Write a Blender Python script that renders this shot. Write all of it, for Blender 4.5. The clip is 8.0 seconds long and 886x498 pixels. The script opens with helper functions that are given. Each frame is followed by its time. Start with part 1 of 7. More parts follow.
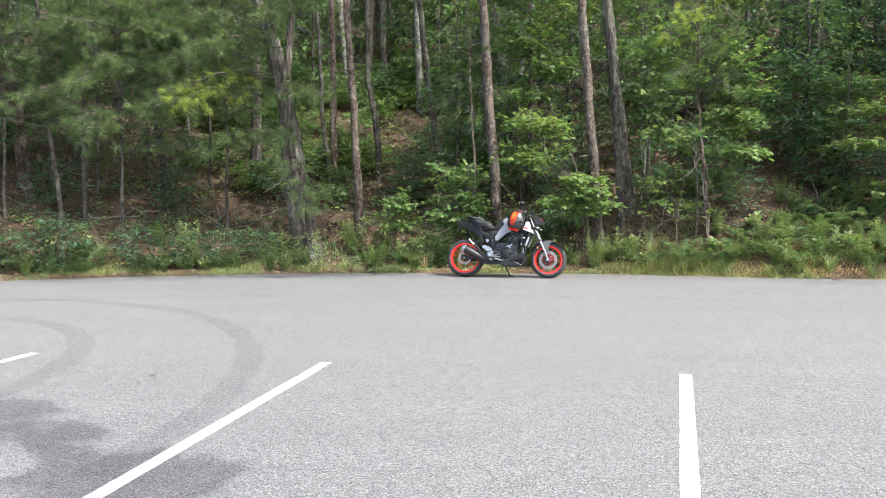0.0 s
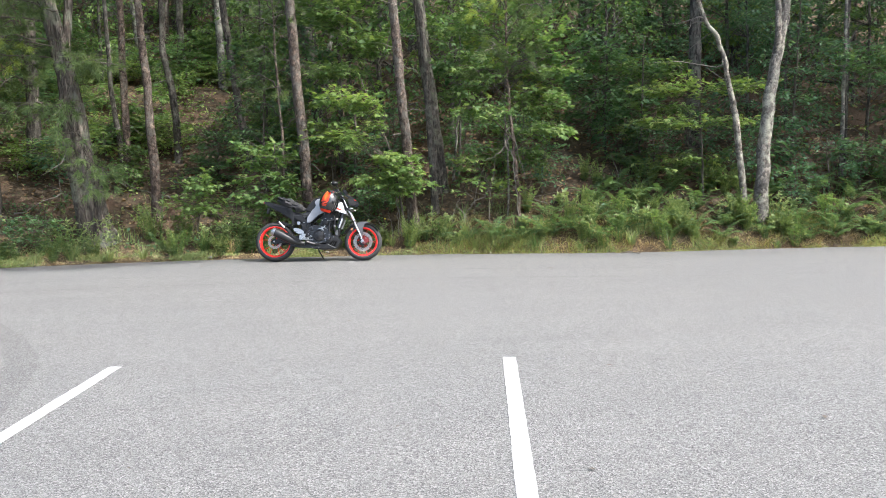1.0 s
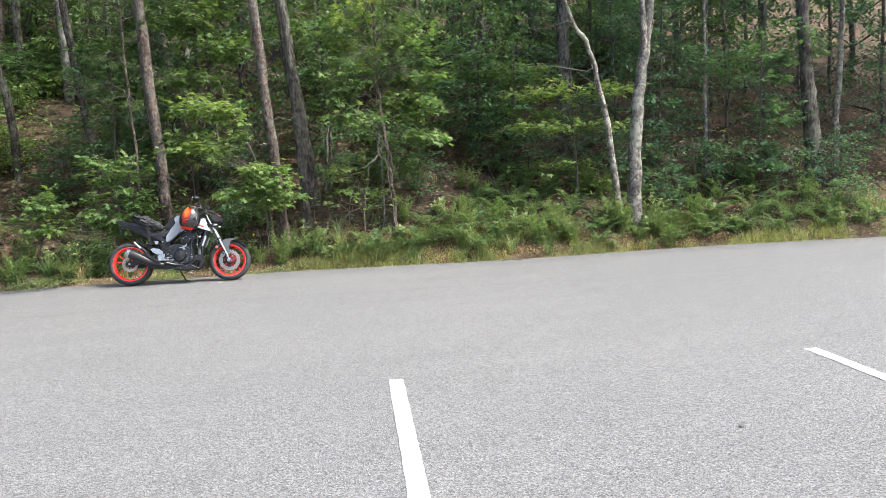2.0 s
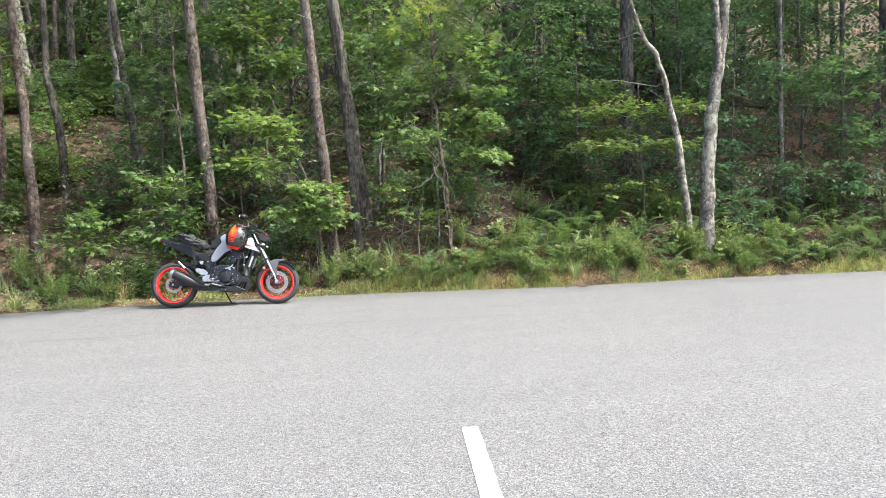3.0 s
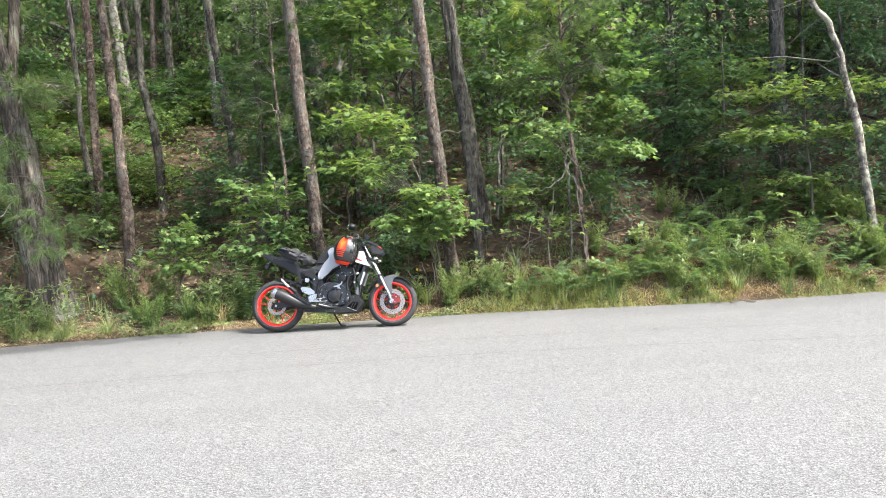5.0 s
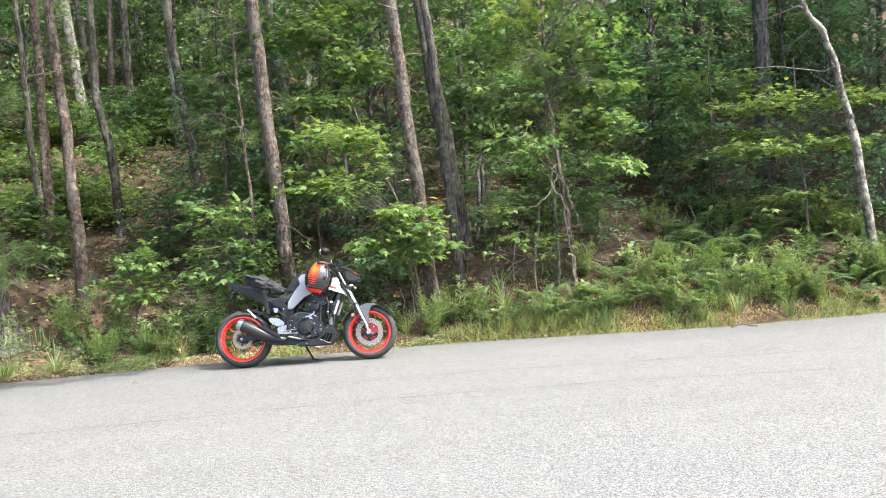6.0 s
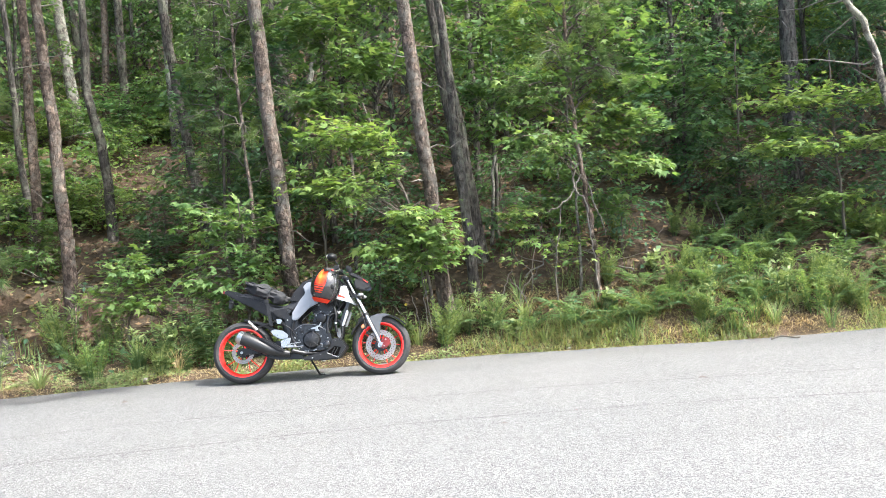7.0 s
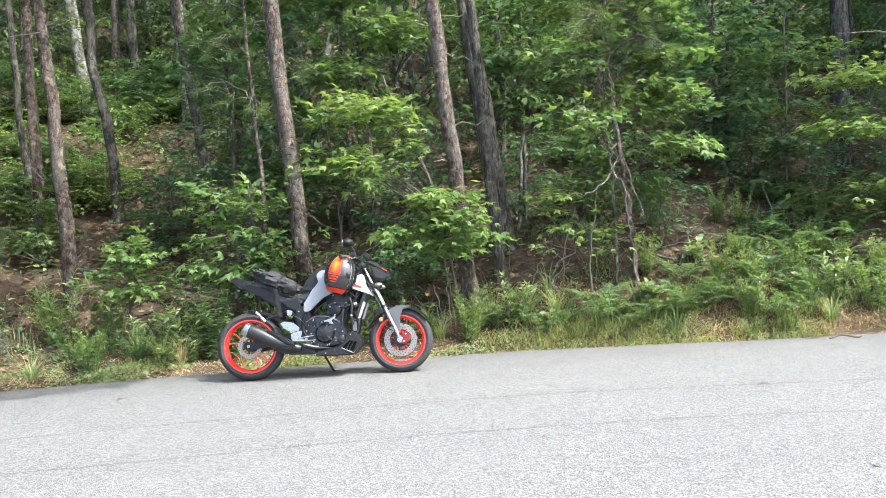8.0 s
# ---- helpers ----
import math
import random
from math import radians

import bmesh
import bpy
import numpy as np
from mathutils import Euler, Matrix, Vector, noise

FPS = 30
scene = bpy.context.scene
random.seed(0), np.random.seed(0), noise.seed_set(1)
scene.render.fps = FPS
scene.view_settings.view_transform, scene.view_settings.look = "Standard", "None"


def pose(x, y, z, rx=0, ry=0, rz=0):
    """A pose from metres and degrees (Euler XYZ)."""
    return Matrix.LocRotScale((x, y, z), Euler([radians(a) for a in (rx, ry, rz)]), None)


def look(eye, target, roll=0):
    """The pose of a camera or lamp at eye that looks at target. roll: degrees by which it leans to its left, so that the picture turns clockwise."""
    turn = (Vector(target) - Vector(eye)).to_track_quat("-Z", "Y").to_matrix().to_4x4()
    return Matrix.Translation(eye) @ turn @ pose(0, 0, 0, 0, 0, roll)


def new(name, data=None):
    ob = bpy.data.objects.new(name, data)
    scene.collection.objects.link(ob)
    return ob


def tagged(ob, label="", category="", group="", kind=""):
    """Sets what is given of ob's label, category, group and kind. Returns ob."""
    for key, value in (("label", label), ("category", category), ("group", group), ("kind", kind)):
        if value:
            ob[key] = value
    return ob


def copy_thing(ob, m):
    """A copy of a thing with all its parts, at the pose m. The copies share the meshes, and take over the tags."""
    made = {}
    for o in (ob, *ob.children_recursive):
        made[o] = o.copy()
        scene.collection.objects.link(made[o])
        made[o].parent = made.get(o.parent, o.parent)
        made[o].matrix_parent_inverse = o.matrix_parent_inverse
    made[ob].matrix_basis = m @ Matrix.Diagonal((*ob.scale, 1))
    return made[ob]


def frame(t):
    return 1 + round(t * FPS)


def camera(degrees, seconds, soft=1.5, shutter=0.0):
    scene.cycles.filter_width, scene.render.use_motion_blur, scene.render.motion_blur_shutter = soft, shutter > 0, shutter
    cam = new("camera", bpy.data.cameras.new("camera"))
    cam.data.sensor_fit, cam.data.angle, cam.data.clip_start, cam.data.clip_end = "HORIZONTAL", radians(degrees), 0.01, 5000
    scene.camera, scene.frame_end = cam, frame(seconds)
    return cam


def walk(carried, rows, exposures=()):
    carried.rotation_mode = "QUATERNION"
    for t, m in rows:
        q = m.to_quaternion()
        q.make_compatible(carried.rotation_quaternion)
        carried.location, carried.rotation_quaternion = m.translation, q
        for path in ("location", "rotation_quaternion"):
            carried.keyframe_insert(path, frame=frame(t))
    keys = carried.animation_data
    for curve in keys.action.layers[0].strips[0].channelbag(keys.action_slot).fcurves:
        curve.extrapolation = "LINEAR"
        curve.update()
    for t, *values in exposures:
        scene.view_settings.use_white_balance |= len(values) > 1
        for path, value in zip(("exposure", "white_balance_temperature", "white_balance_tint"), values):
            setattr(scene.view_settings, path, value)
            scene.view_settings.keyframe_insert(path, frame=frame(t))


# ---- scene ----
cam = camera(57.3, 8.0, soft=0.75)
PATH = [
    (0, (0.551, 0.231, 1.37), (0.4258, 2.222, 1.235), -0.4),
    (0.5, (0.594, 0.407, 1.379), (0.6234, 2.401, 1.225), -1.1),
    (1, (0.559, 0.705, 1.348), (0.89, 2.669, 1.161), -0.9),
    (1.5, (0.621, 0.964, 1.337), (1.205, 2.867, 1.146), -2.2),
    (1.7, (0.658, 1.087, 1.308), (1.303, 2.972, 1.125), -2.5),
    (2.8, (0.675, 1.917, 1.229), (1.21, 3.841, 1.126), -2.0),
    (3, (0.697, 2.094, 1.217), (1.226, 4.02, 1.119), -1.9),
    (3.5, (0.75, 2.529, 1.232), (1.245, 4.465, 1.128), -2.1),
    (4, (0.623, 2.981, 1.225), (0.943, 4.953, 1.149), -3.1),
    (4.5, (0.594, 3.39, 1.218), (0.899, 5.366, 1.143), -3.2),
    (5.8, (0.557, 4.398, 1.279), (0.898, 6.368, 1.229), -3.4),
    (6, (0.571, 4.546, 1.272), (0.956, 6.508, 1.243), -3.9),
    (6.5, (0.552, 4.894, 1.292), (0.941, 6.856, 1.265), -3.9),
    (7, (0.512, 5.279, 1.303), (0.903, 7.24, 1.281), -3.9),
    (7.5, (0.586, 5.655, 1.297), (0.976, 7.617, 1.268), -3.7),
    (8, (0.561, 6.024, 1.314), (0.911, 7.992, 1.257), -3.3),
]
LIFT = [(0.0, 1.88, 6020, 7), (0.5, 1.85, 6020, 7), (1.0, 1.77, 6020, 7), (1.5, 1.70, 6020, 7), (3.0, 2.01, 6080, 7), (3.5, 1.97, 6080, 7),
        (4.0, 2.05, 6100, 7), (4.5, 2.13, 6100, 7), (6.0, 2.27, 6110, 6), (6.5, 2.32, 6140, 6), (7.0, 2.35, 5990, 6), (8.0, 2.29, 5870, 5)]
walk(cam, [(t, look(eye, target, roll)) for t, eye, target, roll in PATH], LIFT)

# ---- light ----
SUN_TO = Vector((0.48, -0.35, 0.80)).normalized()
SUN_ELEV = math.asin(SUN_TO.z)
SUN_AZ = math.atan2(SUN_TO.x, SUN_TO.y)
world = bpy.data.worlds.new("sky")
scene.world = world
world.use_nodes = True
sky = world.node_tree.nodes.new("ShaderNodeTexSky")
sky.sky_type = "NISHITA"
sky.sun_disc = False
sky.sun_elevation = SUN_ELEV
sky.sun_rotation = SUN_AZ
sky.air_density, sky.dust_density, sky.ozone_density = 0.9, 5.6, 0.45
back = world.node_tree.nodes["Background"]
back.inputs["Strength"].default_value = 0.15
world.node_tree.links.new(sky.outputs[0], back.inputs["Color"])
lamp = bpy.data.lights.new("sun", "SUN")
lamp.energy, lamp.angle, lamp.color = 2.0, radians(0.53), (1.0, 0.95, 0.87)
sun = new("sun", lamp)
sun.matrix_world = look((0, 0, 40), Vector((0, 0, 40)) - SUN_TO)


# ---- materials ----
def shader(name, rough=0.6, metal=0.0, spec=0.5):
    m = bpy.data.materials.new(name)
    m.use_nodes = True
    nt = m.node_tree
    b = nt.nodes["Principled BSDF"]
    b.inputs["Roughness"].default_value = rough
    b.inputs["Metallic"].default_value = metal
    b.inputs["Specular IOR Level"].default_value = spec
    return m, nt, b


def ramp(nt, source, stops):
    r = nt.nodes.new("ShaderNodeValToRGB")
    while len(r.color_ramp.elements) < len(stops):
        r.color_ramp.elements.new(0.5)
    for e, (p, c) in zip(r.color_ramp.elements, stops):
        e.position = p
        e.color = (*c, 1)
    nt.links.new(source, r.inputs["Fac"])
    return r.outputs["Color"]


def noise_tex(nt, scale, detail=3, stretch=(1, 1, 1), rough=0.55):
    co = nt.nodes.new("ShaderNodeTexCoord")
    mp = nt.nodes.new("ShaderNodeMapping")
    mp.inputs["Scale"].default_value = stretch
    nt.links.new(co.outputs["Object"], mp.inputs["Vector"])
    n = nt.nodes.new("ShaderNodeTexNoise")
    n.inputs["Scale"].default_value = scale
    n.inputs["Detail"].default_value = detail
    n.inputs["Roughness"].default_value = rough
    nt.links.new(mp.outputs["Vector"], n.inputs["Vector"])
    return n.outputs["Fac"], mp


def voronoi_tex(nt, scale, stretch=(1, 1, 1), feature="F1", out="Distance"):
    co = nt.nodes.new("ShaderNodeTexCoord")
    mp = nt.nodes.new("ShaderNodeMapping")
    mp.inputs["Scale"].default_value = stretch
    nt.links.new(co.outputs["Object"], mp.inputs["Vector"])
    n = nt.nodes.new("ShaderNodeTexVoronoi")
    n.feature = feature
    n.inputs["Scale"].default_value = scale
    nt.links.new(mp.outputs["Vector"], n.inputs["Vector"])
    return n.outputs[out]


def blend(nt, kind, fac, a, b):
    n = nt.nodes.new("ShaderNodeMix")
    n.data_type = "RGBA"
    n.blend_type = kind
    if isinstance(fac, float):
        n.inputs[0].default_value = fac
    else:
        nt.links.new(fac, n.inputs[0])
    for sock, v in ((n.inputs[6], a), (n.inputs[7], b)):
        if isinstance(v, tuple):
            sock.default_value = (*v, 1)
        else:
            nt.links.new(v, sock)
    return n.outputs[2]


def calc(nt, op, a, b):
    n = nt.nodes.new("ShaderNodeMath")
    n.operation = op
    for sock, v in ((n.inputs[0], a), (n.inputs[1], b)):
        if isinstance(v, (int, float)):
            sock.default_value = v
        else:
            nt.links.new(v, sock)
    return n.outputs[0]


def bump(nt, b, height, strength, distance):
    n = nt.nodes.new("ShaderNodeBump")
    n.inputs["Strength"].default_value = strength
    n.inputs["Distance"].default_value = distance
    nt.links.new(height, n.inputs["Height"])
    nt.links.new(n.outputs["Normal"], b.inputs["Normal"])


def plain(name, colour, rough=0.5, metal=0.0, grain=0.12, scale=60, spec=0.5, coat=0.0):
    m, nt, b = shader(name, rough, metal, spec)
    n, _ = noise_tex(nt, scale, 4)
    low = tuple(c * (1 - grain) for c in colour)
    high = tuple(min(1, c * (1 + grain)) for c in colour)
    nt.links.new(ramp(nt, n, [(0.3, low), (0.7, high)]), b.inputs["Base Color"])
    w, _ = noise_tex(nt, scale * 0.2, 3)
    nt.links.new(calc(nt, "ADD", calc(nt, "MULTIPLY", w, 0.18), rough - 0.09), b.inputs["Roughness"])
    b.inputs["Coat Weight"].default_value = coat
    return m


def asphalt_material():
    m, nt, b = shader("old_asphalt", 0.88, 0, 0.3)
    cell = voronoi_tex(nt, 160, feature="F1", out="Color")
    sep = nt.nodes.new("ShaderNodeSeparateColor")
    nt.links.new(cell, sep.inputs[0])
    stone = ramp(nt, sep.outputs[0], [(0.0, (0.062, 0.061, 0.060)), (0.3, (0.118, 0.116, 0.113)), (0.6, (0.158, 0.155, 0.151)), (0.85, (0.195, 0.191, 0.186)), (1.0, (0.25, 0.246, 0.241))])
    fine, _ = noise_tex(nt, 240, 2)
    stone = blend(nt, "OVERLAY", 0.45, stone, ramp(nt, fine, [(0.3, (0.26, 0.26, 0.26)), (0.7, (0.72, 0.72, 0.72))]))
    chip = nt.nodes.new("ShaderNodeSeparateColor")
    nt.links.new(voronoi_tex(nt, 84, feature="F1", out="Color"), chip.inputs[0])
    stone = blend(nt, "OVERLAY", 0.36, stone, ramp(nt, chip.outputs[0], [(0.0, (0.30, 0.30, 0.30)), (0.45, (0.48, 0.48, 0.48)), (0.85, (0.55, 0.55, 0.55)), (1.0, (0.76, 0.75, 0.74))]))
    clot, _ = noise_tex(nt, 40, 3)
    stone = blend(nt, "MULTIPLY", 1.0, stone, ramp(nt, clot, [(0.32, (0.885, 0.885, 0.885)), (0.5, (0.995, 0.995, 0.995)), (0.68, (1.10, 1.10, 1.10))]))
    big, _ = noise_tex(nt, 0.35, 5)
    col = blend(nt, "MULTIPLY", 1.0, stone, ramp(nt, big, [(0.3, (0.91, 0.92, 0.925)), (0.7, (0.965, 0.965, 0.96))]))
    streak, _ = noise_tex(nt, 1.1, 4, (0.25, 1.6, 1))
    col = blend(nt, "MULTIPLY", 1.0, col, ramp(nt, streak, [(0.35, (0.945, 0.945, 0.945)), (0.6, (1.0, 1.0, 1.0))]))
    nt.links.new(col, b.inputs["Base Color"])
    h = voronoi_tex(nt, 160)
    bump(nt, b, calc(nt, "ADD", h, fine), 0.7, 0.004)
    return m


def soil_material():
    m, nt, b = shader("forest_floor", 0.95, 0, 0.15)
    a, _ = noise_tex(nt, 1.1, 6)
    c, _ = noise_tex(nt, 9, 6)
    f, _ = noise_tex(nt, 60, 4)
    col = ramp(nt, c, [(0.25, (0.034, 0.026, 0.018)), (0.5, (0.070, 0.053, 0.036)), (0.75, (0.125, 0.096, 0.066))])
    clay = ramp(nt, f, [(0.3, (0.085, 0.057, 0.039)), (0.7, (0.155, 0.106, 0.074))])
    col = blend(nt, "MIX", ramp(nt, a, [(0.5, (0, 0, 0)), (0.62, (1, 1, 1))]), col, clay)
    nt.links.new(blend(nt, "OVERLAY", 0.5, col, ramp(nt, f, [(0.3, (0.3, 0.3, 0.3)), (0.7, (0.72, 0.7, 0.66))])), b.inputs["Base Color"])
    bump(nt, b, calc(nt, "ADD", c, f), 0.9, 0.03)
    return m


def leaf_material(name, dark, mid, light, glow=0.35, rough=0.45):
    m, nt, b = shader(name, rough + 0.05, 0, 0.25)
    g = nt.nodes.new("ShaderNodeNewGeometry")
    o = nt.nodes.new("ShaderNodeObjectInfo")
    mix = calc(nt, "ADD", calc(nt, "MULTIPLY", g.outputs["Random Per Island"], 0.8), calc(nt, "MULTIPLY", o.outputs["Random"], 0.2))
    dark, mid, light = [(c[0] * 1.17, c[1] * 1.12, c[2] * (1.74 if mid[1] > 1.15 * mid[0] else 1.08)) for c in (dark, mid, light)]
    col = ramp(nt, mix, [(0.0, dark), (0.55, mid), (1.0, light)])
    v, _ = noise_tex(nt, 1.4, 3)
    col = blend(nt, "MULTIPLY", 1.0, col, ramp(nt, v, [(0.3, (0.72, 0.8, 0.8)), (0.7, (1.15, 1.1, 1.0))]))
    nt.links.new(col, b.inputs["Base Color"])
    t = nt.nodes.new("ShaderNodeBsdfTranslucent")
    warm = blend(nt, "MULTIPLY", 1.0, col, (1.18, 1.18, 0.62))
    nt.links.new(warm, t.inputs["Color"])
    s = nt.nodes.new("ShaderNodeMixShader")
    s.inputs[0].default_value = glow + 0.08
    nt.links.new(b.outputs[0], s.inputs[1])
    nt.links.new(t.outputs[0], s.inputs[2])
    nt.links.new(s.outputs[0], nt.nodes["Material Output"].inputs["Surface"])
    return m


def bark_material(name, dark, mid, light, scale=9, stretch=0.22, lichen=None, depth=0.02):
    m, nt, b = shader(name, 0.9, 0, 0.2)
    co = nt.nodes.new("ShaderNodeTexCoord")
    mp = nt.nodes.new("ShaderNodeMapping")
    mp.inputs["Scale"].default_value = (1, 1, stretch)
    nt.links.new(co.outputs["Object"], mp.inputs["Vector"])
    warp = nt.nodes.new("ShaderNodeTexNoise")
    warp.inputs["Scale"].default_value = scale * 0.9
    warp.inputs["Detail"].default_value = 4
    nt.links.new(mp.outputs["Vector"], warp.inputs["Vector"])
    add = nt.nodes.new("ShaderNodeVectorMath")
    add.operation = "MULTIPLY_ADD"
    nt.links.new(warp.outputs["Color"], add.inputs[0])
    add.inputs[1].default_value = (0.30, 0.30, 0.16)
    nt.links.new(mp.outputs["Vector"], add.inputs[2])
    v = nt.nodes.new("ShaderNodeTexVoronoi")
    v.feature = "DISTANCE_TO_EDGE"
    v.inputs["Scale"].default_value = scale * 2.6
    nt.links.new(add.outputs["Vector"], v.inputs["Vector"])
    crack = v.outputs["Distance"]
    n, _ = noise_tex(nt, scale * 2.4, 7, (1, 1, stretch * 1.6), 0.65)
    f, _ = noise_tex(nt, 85, 4)
    w, _ = noise_tex(nt, 1.9, 5)
    col = ramp(nt, n, [(0.28, dark), (0.5, mid), (0.75, light)])
    plate = nt.nodes.new("ShaderNodeTexVoronoi")
    plate.inputs["Scale"].default_value = scale * 2.6
    nt.links.new(add.outputs["Vector"], plate.inputs["Vector"])
    tone = nt.nodes.new("ShaderNodeSeparateColor")
    nt.links.new(plate.outputs["Color"], tone.inputs[0])
    col = blend(nt, "MULTIPLY", 1.0, col, ramp(nt, tone.outputs[0], [(0.0, (0.58, 0.56, 0.55)), (0.6, (1.0, 1.0, 1.0)), (1.0, (1.75, 1.66, 1.58))]))
    col = blend(nt, "MULTIPLY", 1.0, col, ramp(nt, crack, [(0.0, (0.74, 0.72, 0.71)), (0.16, (1.06, 1.06, 1.06))]))
    if lichen:
        patch, _ = noise_tex(nt, 9, 5)
        col = blend(nt, "MIX", ramp(nt, calc(nt, "MULTIPLY", calc(nt, "ADD", w, patch), 0.5), [(0.5, (0, 0, 0)), (0.58, (0.85, 0.85, 0.85))]), col, lichen)
    col = blend(nt, "MULTIPLY", 1.0, col, ramp(nt, w, [(0.3, (0.72, 0.72, 0.74)), (0.7, (1.12, 1.08, 1.04))]))
    o = nt.nodes.new("ShaderNodeObjectInfo")
    col = blend(nt, "MULTIPLY", 1.0, col, ramp(nt, o.outputs["Random"], [(0.0, (0.84, 0.84, 0.85)), (1.0, (1.10, 1.05, 1.0))]))
    col = blend(nt, "OVERLAY", 0.5, col, ramp(nt, f, [(0.3, (0.25, 0.25, 0.25)), (0.7, (0.78, 0.78, 0.78))]))
    nt.links.new(col, b.inputs["Base Color"])
    bump(nt, b, calc(nt, "ADD", calc(nt, "MINIMUM", crack, 0.12), calc(nt, "MULTIPLY", n, 0.3)), 1.0, depth * 4)
    return m


def worn_film(name, colour, cover, rough=0.8, scale=14):
    """A thin worn layer that lets the surface below show through."""
    m, nt, b = shader(name, rough, 0, 0.3)
    b.inputs["Base Color"].default_value = (*colour, 1)
    n, _ = noise_tex(nt, scale, 6)
    big, _ = noise_tex(nt, 1.3, 3)
    t = nt.nodes.new("ShaderNodeBsdfTransparent")
    s = nt.nodes.new("ShaderNodeMixShader")
    k = calc(nt, "MULTIPLY", calc(nt, "ADD", n, big), cover)
    nt.links.new(k, s.inputs[0])
    nt.links.new(t.outputs[0], s.inputs[1])
    nt.links.new(b.outputs[0], s.inputs[2])
    nt.links.new(s.outputs[0], nt.nodes["Material Output"].inputs["Surface"])
    return m


ASPHALT = asphalt_material()
SOIL = soil_material()


def worn_paint_material():
    """White road paint with grey scuffs and pinholes where it has worn through."""
    m, nt, b = shader("worn_road_paint", 0.75, 0, 0.3)
    f, _ = noise_tex(nt, 90, 3)
    col = ramp(nt, f, [(0.25, (0.38, 0.38, 0.37)), (0.5, (0.50, 0.50, 0.49))])
    s, _ = noise_tex(nt, 7, 6, (1.0, 0.28, 1.0))
    k, _ = noise_tex(nt, 0.9, 3)
    worn = calc(nt, "ADD", calc(nt, "MULTIPLY", s, 0.7), calc(nt, "MULTIPLY", k, 0.45))
    col = blend(nt, "MIX", ramp(nt, worn, [(0.60, (0, 0, 0)), (0.67, (0.8, 0.8, 0.8))]), col, (0.20, 0.197, 0.193))
    nt.links.new(col, b.inputs["Base Color"])
    bump(nt, b, f, 0.4, 0.003)
    return m


PAINT = worn_paint_material()
RUBBER_MARK = worn_film("tyre_rubber_film", (0.07, 0.07, 0.072), 0.095)
FAINT_PAINT = worn_film("faint_paint_film", (0.55, 0.55, 0.53), 0.16)
SEAM = worn_film("seam_film", (0.06, 0.06, 0.06), 0.17)
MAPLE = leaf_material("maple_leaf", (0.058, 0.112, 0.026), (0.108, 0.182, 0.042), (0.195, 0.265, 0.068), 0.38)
# Lighter copy of the maple leaf, with sunlight put into its colour.
MAPLE_LIGHT = leaf_material("lit_maple_leaf", (0.085, 0.15, 0.032), (0.148, 0.225, 0.048), (0.26, 0.32, 0.08), 0.40)
OAK = leaf_material("oak_leaf", (0.048, 0.100, 0.032), (0.086, 0.162, 0.050), (0.150, 0.232, 0.074), 0.40)
DEEP = leaf_material("deep_green_leaf", (0.046, 0.100, 0.040), (0.078, 0.152, 0.057), (0.128, 0.21, 0.078), 0.40)
NEEDLE = leaf_material("pine_needle", (0.066, 0.108, 0.031), (0.105, 0.158, 0.043), (0.168, 0.222, 0.060), 0.3)
# Brighter copy of the pine needle; the sun on it is in the colour.
NEEDLE_LIT = leaf_material("lit_pine_needle", (0.15, 0.22, 0.036), (0.24, 0.31, 0.045), (0.36, 0.41, 0.06), 0.3)
GRASS = leaf_material("verge_grass", (0.12, 0.165, 0.055), (0.24, 0.25, 0.10), (0.43, 0.39, 0.22), 0.3, 0.6)
STRAW = leaf_material("dry_straw", (0.24, 0.18, 0.12), (0.42, 0.345, 0.235), (0.60, 0.53, 0.38), 0.2, 0.8)
LITTER = leaf_material("dead_leaf", (0.06, 0.040, 0.026), (0.145, 0.098, 0.062), (0.30, 0.22, 0.145), 0.12, 0.8)
PALE_LITTER = leaf_material("pale_dead_leaf", (0.13, 0.10, 0.065), (0.25, 0.205, 0.135), (0.40, 0.345, 0.24), 0.05, 0.8)
FERN = leaf_material("fern_green", (0.062, 0.112, 0.033), (0.106, 0.170, 0.049), (0.182, 0.242, 0.073), 0.36, 0.55)
WEED = leaf_material("verge_weed_leaf", (0.122, 0.176, 0.050), (0.205, 0.265, 0.080), (0.295, 0.340, 0.115), 0.36, 0.55)
BARK_PINE = bark_material("pine_bark", (0.046, 0.037, 0.031), (0.120, 0.098, 0.083), (0.265, 0.224, 0.193), 8, 0.5, (0.155, 0.148, 0.132))
BARK_GREY = bark_material("grey_bark", (0.040, 0.038, 0.035), (0.090, 0.086, 0.079), (0.175, 0.168, 0.154), 10, 0.22, (0.15, 0.158, 0.13))
BARK_PALE = bark_material("pale_lichen_bark", (0.074, 0.072, 0.065), (0.162, 0.158, 0.143), (0.30, 0.296, 0.27), 8, 0.6, (0.30, 0.315, 0.265), 0.012)
BARK_OLD = bark_material("old_furrowed_bark", (0.042, 0.038, 0.034), (0.11, 0.10, 0.089), (0.22, 0.205, 0.182), 6, 0.16, (0.15, 0.16, 0.13), 0.03)
TWIG = plain("dead_twig", (0.15, 0.132, 0.115), 0.85, grain=0.3, scale=30)
TWIG_DARK = plain("live_twig", (0.080, 0.068, 0.054), 0.85, grain=0.3, scale=30)


# ---- mesh helpers ----
RNG = np.random.default_rng(11)


